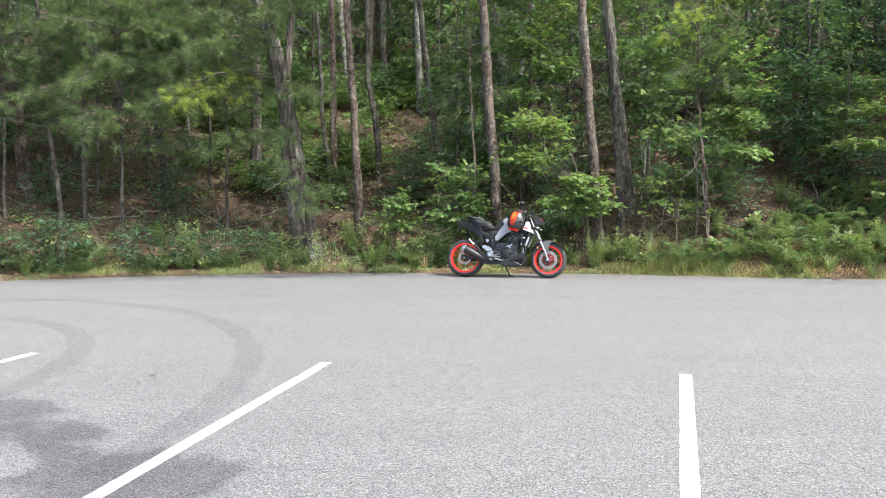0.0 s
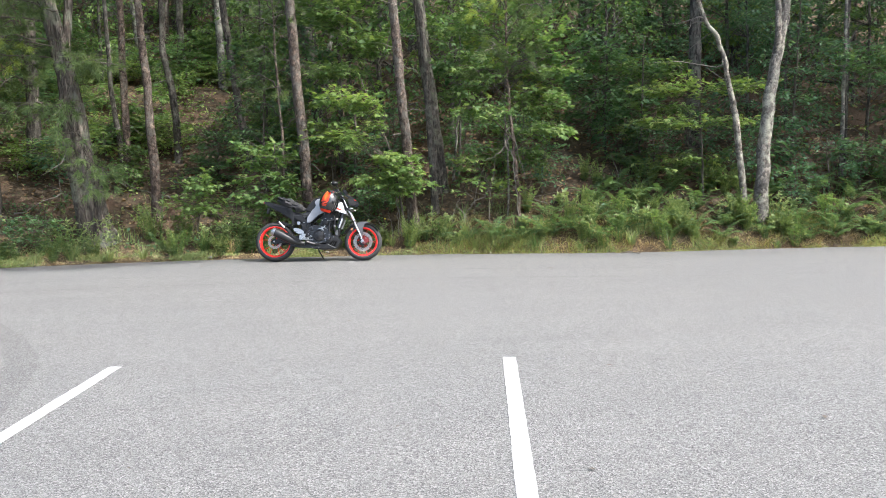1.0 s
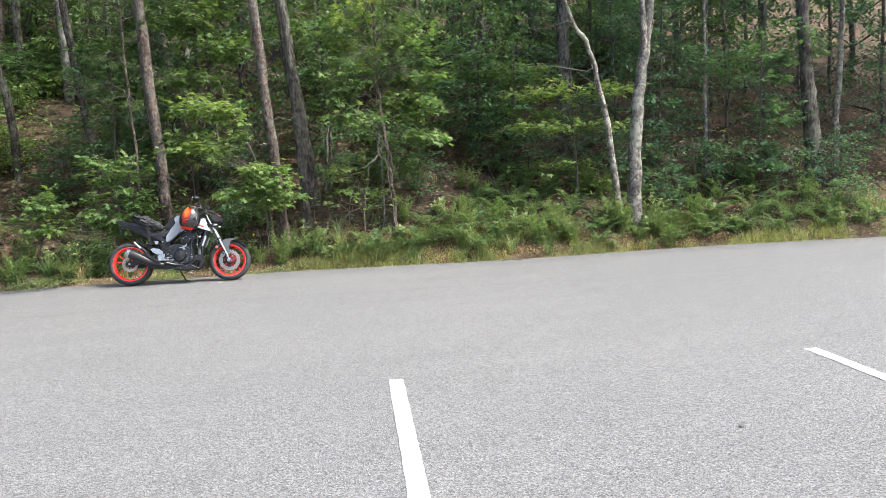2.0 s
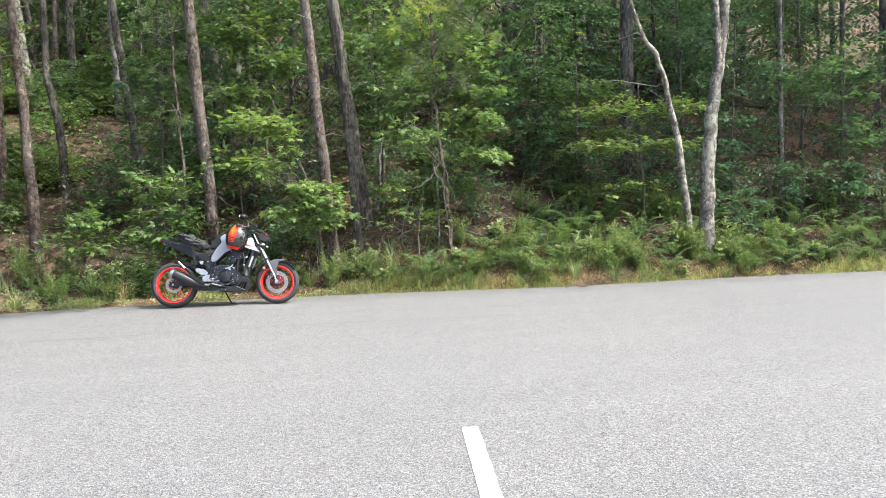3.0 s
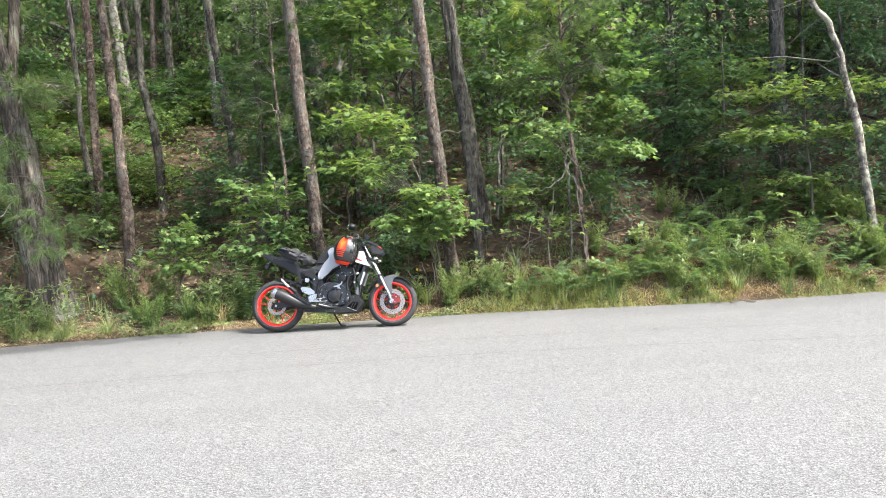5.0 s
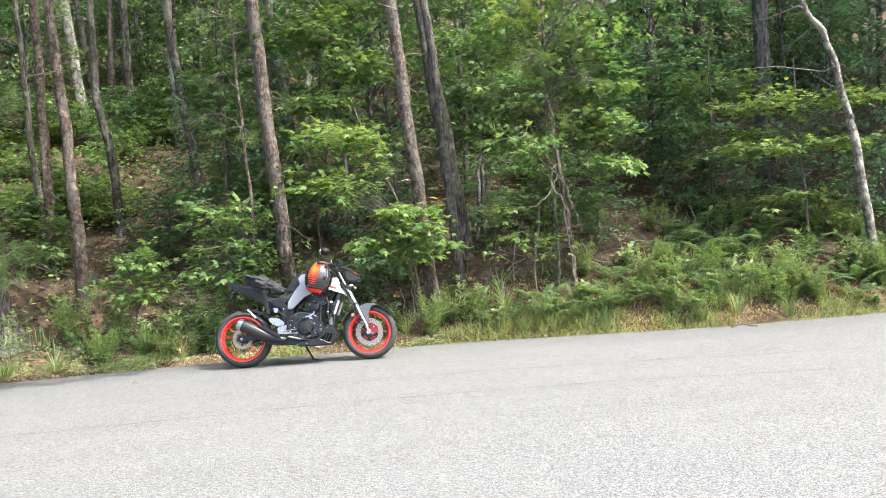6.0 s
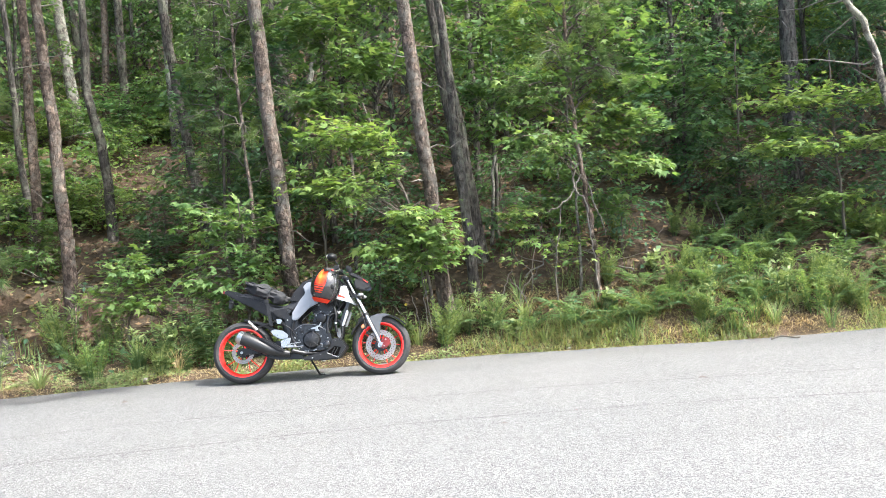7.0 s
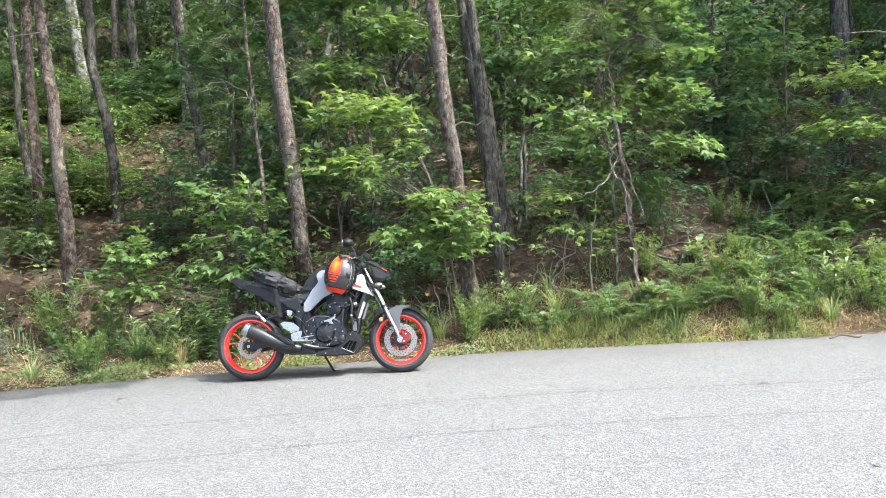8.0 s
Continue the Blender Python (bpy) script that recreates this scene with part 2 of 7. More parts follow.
def raw_mesh(name, V, F):
    V, F = np.asarray(V, dtype=np.float32), np.asarray(F, dtype=np.int32)
    me = bpy.data.meshes.new(name)
    me.vertices.add(len(V))
    me.vertices.foreach_set("co", V.ravel())
    m, k = F.shape
    me.loops.add(m * k)
    me.loops.foreach_set("vertex_index", F.ravel())
    me.polygons.add(m)
    me.polygons.foreach_set("loop_start", np.arange(0, m * k, k, dtype=np.int32))
    me.update(calc_edges=True)
    return me


def put(name, me, material, parent=None, label="", soft=True):
    me.materials.append(material)
    if soft:
        me.polygons.foreach_set("use_smooth", np.ones(len(me.polygons), dtype=bool))
    ob = new(name, me)
    ob.parent = parent
    if label:
        ob["label"] = label
    return ob


def part(name, bm, material, parent, label=""):
    """Links a bmesh as one mesh object under a thing or under a part."""
    bmesh.ops.recalc_face_normals(bm, faces=bm.faces)
    for f in bm.faces:
        f.smooth = True
    for e in bm.edges:
        if len(e.link_faces) == 2 and e.calc_face_angle(0) > 0.7:
            e.smooth = False
    me = bpy.data.meshes.new(name)
    bm.to_mesh(me)
    bm.free()
    me.materials.append(material)
    ob = new(name, me)
    ob.parent = parent
    if label:
        ob["label"] = label
    return ob


def thing(name, m, label, category, group="", kind=""):
    e = new(name)
    e.empty_display_size = 0.1
    e.matrix_basis = m
    return tagged(e, label, category, group, kind)


def unit(v):
    return v / np.maximum(np.linalg.norm(v, axis=-1, keepdims=True), 1e-9)


def tubes(paths, radii, sides=5):
    """One mesh of tapered tubes, each along its own points."""
    Vs, Fs, base = [], [], 0
    ang = np.linspace(0, 2 * np.pi, sides, endpoint=False)
    for pts, rad in zip(paths, radii):
        pts, rad = np.asarray(pts, float), np.asarray(rad, float)
        t = unit(np.gradient(pts, axis=0))
        ref = np.where(np.abs(t[:, 2:3]) > 0.8, np.array([[1.0, 0, 0]]), np.array([[0, 0, 1.0]]))
        a = unit(np.cross(t, ref))
        b = np.cross(t, a)
        ring = pts[:, None] + rad[:, None, None] * (np.cos(ang)[None, :, None] * a[:, None] + np.sin(ang)[None, :, None] * b[:, None])
        k = len(pts)
        idx = base + np.arange(k * sides).reshape(k, sides)
        nxt = np.roll(idx, -1, axis=1)
        Fs.append(np.stack([idx[:-1], nxt[:-1], nxt[1:], idx[1:]], -1).reshape(-1, 4))
        Vs.append(ring.reshape(-1, 3))
        base += k * sides
    return np.concatenate(Vs), np.concatenate(Fs)


LEAF_MAPLE = (np.array([(0, 0, 0), (0.45, 0.21, 0.05), (1, 0, -0.04), (0.45, -0.21, 0.05), (0.10, 0.26, 0.03), (0.62, 0.60, -0.06), (0.40, 0.16, 0.04),
                        (0.10, -0.26, 0.03), (0.62, -0.60, -0.06), (0.40, -0.16, 0.04)]), np.array([(0, 3, 2, 1), (0, 6, 5, 4), (0, 7, 8, 9)]))
LEAF_OVAL = (np.array([(0, 0, 0), (0.5, 0.27, 0.06), (1, 0, -0.06), (0.5, -0.27, 0.06), (0.5, 0, 0)]), np.array([(0, 4, 2, 1), (0, 3, 2, 4)]))
LEAF_KITE = (np.array([(0, 0, 0), (0.45, 0.36, 0.05), (1, 0, -0.08), (0.45, -0.36, 0.05)]), np.array([(0, 3, 2, 1)]))


def leaf_arrays(P, fwd, nrm, size, shape):
    tpl, faces = shape
    f = unit(fwd)
    n = unit(nrm - (nrm * f).sum(-1, keepdims=True) * f)
    s = np.cross(n, f)
    V = P[:, None] + size[:, None, None] * (tpl[None, :, 0:1] * f[:, None] + tpl[None, :, 1:2] * s[:, None] + tpl[None, :, 2:3] * n[:, None])
    F = faces[None] + (np.arange(len(P)) * len(tpl))[:, None, None]
    return V.reshape(-1, 3), F.reshape(-1, faces.shape[1])


def sprays(origins, dirs, lengths, per, size, droop=0.25, flat=0.35):
    """Flat leafy sprays, one along each twig: places, ways and normals of their leaves."""
    n = len(origins)
    o, d, L = np.repeat(origins, per, 0), np.repeat(unit(dirs), per, 0), np.repeat(lengths, per)[:, None]
    t = RNG.uniform(0.1, 1.0, (n * per, 1))
    side = RNG.choice([-1.0, 1.0], (n * per, 1))
    u = unit(np.cross(d, np.array([[0, 0, 1.0]])))
    off = RNG.uniform(0.0, 0.42, (n * per, 1)) * (1.15 - t * 0.7)
    P = o + d * t * L + u * side * off * L + RNG.normal(0, 0.03, (n * per, 3))
    P[:, 2:3] -= droop * L * t * t * 0.5 + off * L * 0.15
    fwd = d * 0.7 + u * side * 0.8 + RNG.normal(0, 0.35, (n * per, 3)) + np.array([[0, 0, -0.3]])
    nrm = np.array([[0, 0, 1.0]]) + RNG.normal(0, flat, (n * per, 3))
    return P, fwd, nrm, size * RNG.uniform(0.65, 1.25, n * per)


def in_blobs(blobs):
    """Random places in ellipsoids (cx, cy, cz, rx, ry, rz, count), more towards their skins."""
    out = []
    for cx, cy, cz, rx, ry, rz, n in blobs:
        v = unit(RNG.normal(0, 1, (n, 3))) * RNG.uniform(0.25, 1.0, (n, 1)) ** 0.5
        out.append(v * np.array([[rx, ry, rz]]) + np.array([[cx, cy, cz]]))
    return np.concatenate(out)


def wander(pts, per=4, amount=0.02):
    """A trunk's line: eased through its points, with small bends."""
    pts = np.asarray(pts, float)
    out = []
    for i in range(len(pts) - 1):
        p0, p1, p2, p3 = pts[max(i - 1, 0)], pts[i], pts[i + 1], pts[min(i + 2, len(pts) - 1)]
        for t in np.linspace(0, 1, per, endpoint=False):
            out.append(0.5 * ((2 * p1) + (p2 - p0) * t + (2 * p0 - 5 * p1 + 4 * p2 - p3) * t * t + (3 * p1 - p0 - 3 * p2 + p3) * t ** 3))
    out.append(pts[-1])
    out = np.array(out)
    out[1:-1] += RNG.normal(0, amount, (len(out) - 2, 3))
    return out


def trunk_mesh(line, r0, r1, sides=12, flare=1.5, rough=0.08, furrow=0.0):
    k = len(line)
    s = np.linspace(0, 1, k)
    h = line[:, 2] - line[0, 2]
    rad = (r0 + (r1 - r0) * s) * (1 + (flare - 1) * np.exp(-np.maximum(h, 0) / 0.25))
    V, F = tubes([line], [rad], sides)
    ring = V.reshape(k, sides, 3)
    lump = 1 + rough * RNG.normal(0, 1, (1, sides, 1)) * np.exp(-s * 3)[:, None, None] * 1.4 + rough * 0.5 * RNG.normal(0, 1, (k, sides, 1))
    if furrow:
        turn = np.linspace(0, 2 * np.pi, sides, endpoint=False)
        lump = lump + np.array([[[furrow * (noise.noise((math.cos(a) * 4.5, math.sin(a) * 4.5, z * 1.1)) + 0.7 * noise.noise((math.cos(a) * 9, math.sin(a) * 9, z * 2.2 + 7)))] for a in turn] for z in h])
    ring = line[:, None] + (ring - line[:, None]) * lump
    return raw_mesh("trunk", ring.reshape(-1, 3), F)


def limb_paths(line, targets, r0, thin=0.35, low=0.12):
    """Curved limbs from the trunk's line out to each target."""
    paths, radii = [], []
    z = line[:, 2]
    for p in targets:
        reach = np.linalg.norm(p[:2] - line[0, :2])
        want = np.clip(p[2] - 0.25 - 0.35 * reach, z[0] + low * (z[-1] - z[0]), z[-1])
        j = int(np.argmin(np.abs(z - want)))
        a = line[j]
        mid = (a + p) / 2 + np.array([0, 0, 0.06 * reach]) + RNG.normal(0, 0.03, 3)
        paths.append(np.array([a, a * 0.3 + mid * 0.7, mid * 0.45 + p * 0.55, p]))
        r = r0 * thin * np.clip(reach, 0.3, 2.0)
        radii.append(np.array([r, r * 0.75, r * 0.5, r * 0.18]))
    return paths, radii


# ---- ground ----
def ease(a, b, v):
    t = min(1.0, max(0.0, (v - a) / (b - a)))
    return t * t * (3 - 2 * t)


def edge_y(x):
    """Where the asphalt ends and the verge begins."""
    u = x + 1.5
    swell = 0.47 * math.exp(-((x - 5.8) / 2.5) ** 2)
    if u < 0:
        return 14.25 - (0.035 * u * u if u > -9 else 2.835 - 0.63 * (u + 9))
    return 14.25 - swell - (0.010 * u * u if u < 20 else 4.0 + 0.4 * (u - 20))


def hill(x, y):
    """The height of the wooded slope."""
    d = y - edge_y(x)
    if d <= 0:
        return -0.05
    left = 0.05 * d + 0.37 * max(0, d - 1.0)
    right = 0.04 * d + 0.50 * max(0, d - 0.15) - 0.12 * max(0, d - 2.0)
    k = ease(-0.5, 4, x)
    far = max(0, d - 45)
    h = left * (1 - k) + right * k
    return -0.05 + 0.05 * ease(0, 0.3, d) + h - far * 0.42 + 12.6 * (1 - math.exp(-far / 30))


def rough_hill(x, y):
    d = y - edge_y(x)
    k = ease(0.2, 2.5, d)
    return hill(x, y) + k * (0.16 * noise.noise((x * 0.55, y * 0.55, 0)) + 0.05 * noise.noise((x * 2.1, y * 2.1, 4))) + 0.012 * noise.noise((x * 5, y * 5, 9)) * ease(0.05, 0.4, d)


def ground_mesh():
    xs = np.concatenate([np.linspace(-400, -30, 12), np.linspace(-26, -13, 14), np.arange(-12.5, 17.5, 0.3), np.linspace(18, 40, 20), np.linspace(50, 400, 12)])
    ys = np.concatenate([np.linspace(-300, 0, 14), np.linspace(2, 10.5, 14), np.arange(10.8, 22, 0.22), np.arange(22, 40, 0.6), np.linspace(41, 90, 28), np.linspace(100, 500, 12)])
    V = [(x, y, rough_hill(x, y)) for y in ys for x in xs]
    w = len(xs)
    F = [(j * w + i, j * w + i + 1, (j + 1) * w + i + 1, (j + 1) * w + i) for j in range(len(ys) - 1) for i in range(w - 1)]
    return raw_mesh("ground", V, F)


ground = put("ground", ground_mesh(), SOIL)
tagged(ground, "brown leaf-strewn soil rising into a wooded slope", "ground", kind="structure")


def lot_mesh():
    xs = np.concatenate([np.linspace(-45, -14, 16), np.arange(-13.5, 18, 0.15), np.linspace(19, 60, 20)])
    V, F = [], []
    for x in xs:
        e = edge_y(x) + 0.05 * noise.noise((x * 1.3, 0, 3)) + 0.03 * noise.noise((x * 5.5, 0, 8))
        e = max(e, -20)
        for s in (0, 0.3, 0.6, 0.85, 0.97):
            V.append((x, -25 + (e + 25) * s, 0.0))
        V.append((x, e - 0.015, 0.0))
        V.append((x, e + 0.012, -0.022))
        V.append((x, e + 0.02, -0.075))
    k = 8
    for i in range(len(xs) - 1):
        for j in range(k - 1):
            F.append((i * k + j, (i + 1) * k + j, (i + 1) * k + j + 1, i * k + j + 1))
    return raw_mesh("parking_lot", V, F)


lot = put("parking_lot", lot_mesh(), ASPHALT, soft=False)
tagged(lot, "sun-bleached grey asphalt of an empty parking lot", "asphalt", kind="structure")


def strip_bm(line, width, z=0.004, ragged=0.002):
    """A flat strip along a line on the asphalt."""
    line = np.asarray(line, float)
    t = unit(np.gradient(line, axis=0))
    s = np.stack([-t[:, 1], t[:, 0]], -1)
    bm = bmesh.new()
    rows = []
    for p, q in zip(line, s):
        a = width / 2 + random.uniform(-ragged, ragged)
        b = width / 2 + random.uniform(-ragged, ragged)
        rows.append((bm.verts.new((p[0] - q[0] * a, p[1] - q[1] * a, z)), bm.verts.new((p[0] + q[0] * b, p[1] + q[1] * b, z))))
    for (a, b), (c, d) in zip(rows, rows[1:]):
        bm.faces.new((a, b, d, c))
    return bm


def stall_line(x, y, angle, length=5.4):
    way = np.array((-math.sin(radians(angle)), -math.cos(radians(angle))))
    pts = [np.array((x - 0.005, y)) + way * t for t in np.linspace(0, length, 110)]
    ob = part("stall_line", strip_bm(pts, 0.093, ragged=0.0018), PAINT, None)
    tagged(ob, "white painted parking stall line on grey asphalt", "road marking", "stall lines", "structure")


stall_line(-3.47, 7.04, 11.0)
stall_line(-0.81, 6.72, 8.7)
stall_line(1.995, 6.36, 12.6)
stall_line(4.87, 5.82, 15.0)

faint = part("faint_line", strip_bm([(2.05 + 0.05 * i, 6.22 + 0.006 * i) for i in range(8)], 0.022, 0.003), FAINT_PAINT, None)
tagged(faint, "faint pale paint smear beside a stall line", "road marking", kind="structure")


def skid(cx, cy, rx, ry, a0, a1, width):
    pts = [(cx + rx * math.cos(a), cy + ry * math.sin(a)) for a in np.linspace(radians(a0), radians(a1), 60)]
    ob = part("skid_mark", strip_bm(pts, width, 0.003, 0.02), RUBBER_MARK, None)
    tagged(ob, "dark curved tyre skid mark on the asphalt", "skid mark", "skid marks", "structure")


skid(-6.0, 5.3, 4.70, 5.35, -14, 112, 0.23)
skid(-6.0, 5.9, 3.10, 3.3, -28, 110, 0.23)
for dy in (2.15, 3.1):
    pts = [(x, edge_y(x) - dy + 0.04 * noise.noise((x * 0.7, dy, 0))) for x in np.arange(-7, 14, 0.2)]
    ob = part("paving_seam", strip_bm(pts, 0.03, 0.002, 0.008), SEAM, None)
    tagged(ob, "thin dark paving seam along the asphalt", "seam", "paving seams", "structure")


# ---- trees ----
def tall_tree(label, pts, r0, height, bark, stubs=10, crown=(2.6, 2.6, 3.4, 130), leaf=OAK, flare=1.4, category="tree", over=(0, 0), stub_low=0.12, joined=False, furrow=0.0):
    """A tall tree whose trunk runs through pts and on upwards in the same lean."""
    pts = [np.array(p, float) for p in pts]
    base = pts[0].copy()
    base[2] = min(hill(base[0], base[1]), base[2]) - 0.12
    way = unit(pts[-1] - pts[0])
    pts = [base] + pts[1:]
    while pts[-1][2] < base[2] + height:
        way = unit(way * 0.8 + np.array([0, 0, 0.2]))
        pts.append(pts[-1] + way * 2.5)
    root = thing("tree", Matrix.Translation(base), label, category, "trees of the wood")
    line = wander(np.array(pts) - base, 6 if not furrow else 16, 0.008 if not furrow else 0.003)
    put("trunk", trunk_mesh(line, r0, r0 * 0.35, 12 if not furrow else 44, flare, 0.08 if not furrow else 0.02, furrow), bark, root)
    paths, radii = [], []
    for _ in range(stubs):
        j = RNG.integers(int(len(line) * stub_low) + 1, max(int(len(line) * 0.6), int(len(line) * stub_low) + 3))
        a = RNG.uniform(0, 2 * np.pi)
        L = RNG.uniform(0.12, 0.8) * RNG.uniform(0.6, 1.0)
        d = np.array([math.cos(a), math.sin(a), RNG.uniform(-0.5, 0.4)])
        p = line[j]
        bend = RNG.normal(0, 0.35, 3) * L
        kink = RNG.normal(0, 0.12, 3) * L
        paths.append(np.array([p, p + d * L * 0.3 + bend * 0.1 + kink, p + d * L * 0.62 + bend * 0.55 - kink * 0.5, p + d * L + bend]))
        r = RNG.uniform(0.006, 0.014)
        radii.append(np.array([r, r * 0.8, r * 0.55, r * 0.2]))
    if paths and joined:
        tagged(put("dead_branches", raw_mesh("dead_branches", *tubes(paths, radii, 5)), TWIG, root), "bare grey dead branch stubs", kind="stuff")
    elif paths:
        for p, r in zip(paths, radii):
            put("dead_branch", raw_mesh("dead_branch", *tubes([p], [r], 5)), TWIG, root)
    if crown:
        rx, ry, rz, n = crown
        top = line[-1]
        c = np.array([top[0] + over[0], top[1] + over[1], top[2] - rz * 0.6])
        lobes = in_blobs([(c[0], c[1], c[2], rx * 0.7, ry * 0.7, rz * 0.75, 9)])
        P = np.concatenate([in_blobs([(*q, rx * 0.45, ry * 0.45, rz * 0.33, n // 9)]) for q in lobes])
        lp, lr = limb_paths(line, lobes, r0, 0.22, 0.5)
        tagged(put("branching", raw_mesh("branching", *tubes(lp, lr, 5)), bark, root), kind="stuff")
        V, F = leaf_arrays(P, RNG.normal(0, 1, P.shape), RNG.normal(0, 0.5, P.shape) + np.array([[0, 0, 1.0]]), RNG.uniform(0.2, 0.36, len(P)), LEAF_KITE)
        put("crown", raw_mesh("crown", V, F), leaf, root)
    return root, line, base


PINE_L = "tall pine with scaly reddish-brown bark and dead stubs"
GREY_L = "tall hardwood with furrowed grey bark on the slope"
tall_tree(PINE_L, [(0.64, 15.5, 0.36), (0.56, 15.5, 1.9), (0.40, 15.5, 4.2)], 0.108, 13, BARK_PINE, 16, over=(0.5, -1.2))
tall_tree(PINE_L, [(2.46, 14.95, 0.36), (2.29, 14.95, 2.4), (2.16, 14.95, 4.2)], 0.10, 13, BARK_PINE, 16, over=(0.8, 0.4))
tall_tree("tall leaning hardwood with dark grey furrowed bark", [(3.14, 15.98, 0.98), (2.97, 15.98, 2.5), (2.77, 15.98, 4.2)], 0.128, 14, BARK_GREY, 8)
tall_tree(PINE_L, [(-2.16, 16.45, 0.5), (-2.19, 16.45, 1.6), (-2.23, 16.45, 2.94), (-2.32, 16.45, 4.28)], 0.09, 13, BARK_PINE, 8)
tall_tree(GREY_L, [(-0.56, 18.5, 1.42), (-0.79, 18.5, 3.03), (-1.01, 18.5, 4.9)], 0.085, 12, BARK_GREY, 6)
tall_tree("pale lichened hardwood trunk on the slope", [(-1.58, 24.15, 3.7), (-1.64, 24.15, 5.9)], 0.12, 12, BARK_PALE, 3)
tall_tree("crooked slender hardwood with dark bark", [(-2.13, 19.2, 1.6), (-2.19, 19.2, 3.08), (-2.36, 19.2, 4.0), (-2.34, 19.2, 5.0)], 0.085, 12, BARK_GREY, 8)
tall_tree(PINE_L, [(-3.08, 18.5, 1.45), (-3.05, 18.5, 3.0), (-3.06, 18.5, 4.9)], 0.085, 13, BARK_PINE, 6)
tall_tree("slender curved hardwood beside a pine", [(-3.2, 18.9, 1.6), (-3.45, 19.3, 3.0), (-3.55, 19.4, 5.1)], 0.06, 11, BARK_GREY, 6)
tall_tree("pale grey lichened hardwood up the slope", [(-3.83, 25.3, 4.3), (-4.08, 25.3, 6.8)], 0.14, 12, BARK_PALE, 3)
tall_tree(GREY_L, [(-4.11, 27.6, 5.3), (-4.3, 27.6, 7.5)], 0.10, 12, BARK_GREY, 3)
tall_tree(GREY_L, [(-2.82, 25.4, 4.3), (-2.84, 25.4, 6.8)], 0.11, 12, BARK_GREY, 4)
tall_tree(PINE_L, [(-3.34, 25.6, 4.4), (-3.2, 25.6, 6.9)], 0.09, 12, BARK_PINE, 4)
tall_tree("dark-barked hardwood deep in the wood", [(0.96, 20.6, 2.4), (0.78, 20.6, 4.0), (0.63, 20.6, 5.4)], 0.15, 13, BARK_GREY, 8)
tall_tree("slender curved hardwood up the slope", [(1.18, 21.7, 2.9), (1.2, 21.7, 4.1), (1.51, 21.7, 5.7)], 0.07, 11, BARK_PALE, 5)
tall_tree("thick dark hardwood standing in deep shade", [(8.78, 17.14, 1.7), (8.82, 17.14, 3.0), (8.84, 17.14, 4.5)], 0.155, 14, BARK_GREY, 9)
tall_tree("thin pale leaning stem up the slope", [(8.57, 20.4, 3.1), (8.4, 20.4, 5.0)], 0.04, 8, BARK_PALE, 4)
tall_tree("leaning forked hardwood with grey bark at the verge", [(8.27, 13.95, 0.5), (8.0, 13.95, 2.25), (7.92, 13.95, 2.6), (7.7, 13.95, 3.48), (7.23, 13.95, 4.3)], 0.053, 9, BARK_PALE, 9, (1.1, 1.1, 1.4, 110), stub_low=0.25)
pale_root, _, pale_base = tall_tree("pale lichened forked hardwood beside a leaning tree", [(8.46, 13.9, 0.4), (8.55, 13.9, 1.9), (8.64, 13.9, 2.8), (8.82, 13.9, 3.78), (8.92, 13.9, 4.6)], 0.108, 12, BARK_PALE, 2, (1.8, 1.8, 2.4, 170), over=(1.2, 0.4))
tall_tree("slender sapling stem in the shade", [(11.23, 15.5, 1.3), (11.24, 15.5, 3.8)], 0.05, 9, BARK_GREY, 4, (2.6, 2.2, 2.4, 380), over=(0.4, -0.4))
# This trunk's unseen crown is shifted and thickened to shade the fern bank.
tall_tree("thick dark hardwood near the verge", [(12.86, 14.24, 0.9), (12.72, 14.24, 2.3), (12.62, 14.24, 3.3)], 0.165, 9.5, BARK_GREY, 5, (2.9, 1.7, 1.6, 880), over=(-1.4, -1.5))
tall_tree("pale slender hardwood near the verge", [(13.61, 14.5, 1.1), (13.6, 14.5, 2.2), (13.72, 14.5, 3.5)], 0.07, 11, BARK_PALE, 4, (2.8, 2.2, 2.6, 380))
tall_tree("thin pale stem in the shade", [(10.89, 15.1, 1.1), (10.9, 15.1, 2.9)], 0.04, 7, BARK_PALE, 3)
tall_tree(GREY_L, [(13.42, 16.4, 1.9), (13.45, 16.4, 4.1)], 0.055, 10, BARK_GREY, 3)
tall_tree("slender stem at the foot of the slope", [(-7.68, 15.24, 0.55), (-7.72, 15.24, 1.4), (-7.84, 15.24, 2.4)], 0.055, 8, BARK_GREY, 5)
tall_tree("slender grey stem at the foot of the slope", [(-7.51, 15.8, 0.75), (-7.48, 15.8, 2.3)], 0.06, 8, BARK_GREY, 6)
tall_tree(GREY_L, [(-6.61, 17.7, 1.4), (-6.74, 17.7, 2.6)], 0.125, 13, BARK_GREY, 5)
tall_tree("slender pale stem in the wood", [(-6.61, 19.0, 1.9), (-6.6, 19.0, 3.4)], 0.055, 9, BARK_PALE, 4)
tall_tree(GREY_L, [(-4.94, 18.8, 1.65), (-4.92, 18.8, 2.7)], 0.14, 13, BARK_GREY, 5)
tall_tree(PINE_L, [(-9.11, 16.6, 1.4), (-9.29, 16.6, 2.8)], 0.15, 13, BARK_PINE, 5)

fork_line = wander(np.array([(8.74, 13.88, 3.35), (8.73, 13.86, 3.9), (8.69, 13.84, 4.5), (8.55, 13.8, 6.0), (8.3, 13.8, 7.6)]) - pale_base, 5, 0.008)
put("fork", trunk_mesh(fork_line, 0.066, 0.03, 10, 1.0), BARK_PALE, pale_root, "second pale stem of the fork")

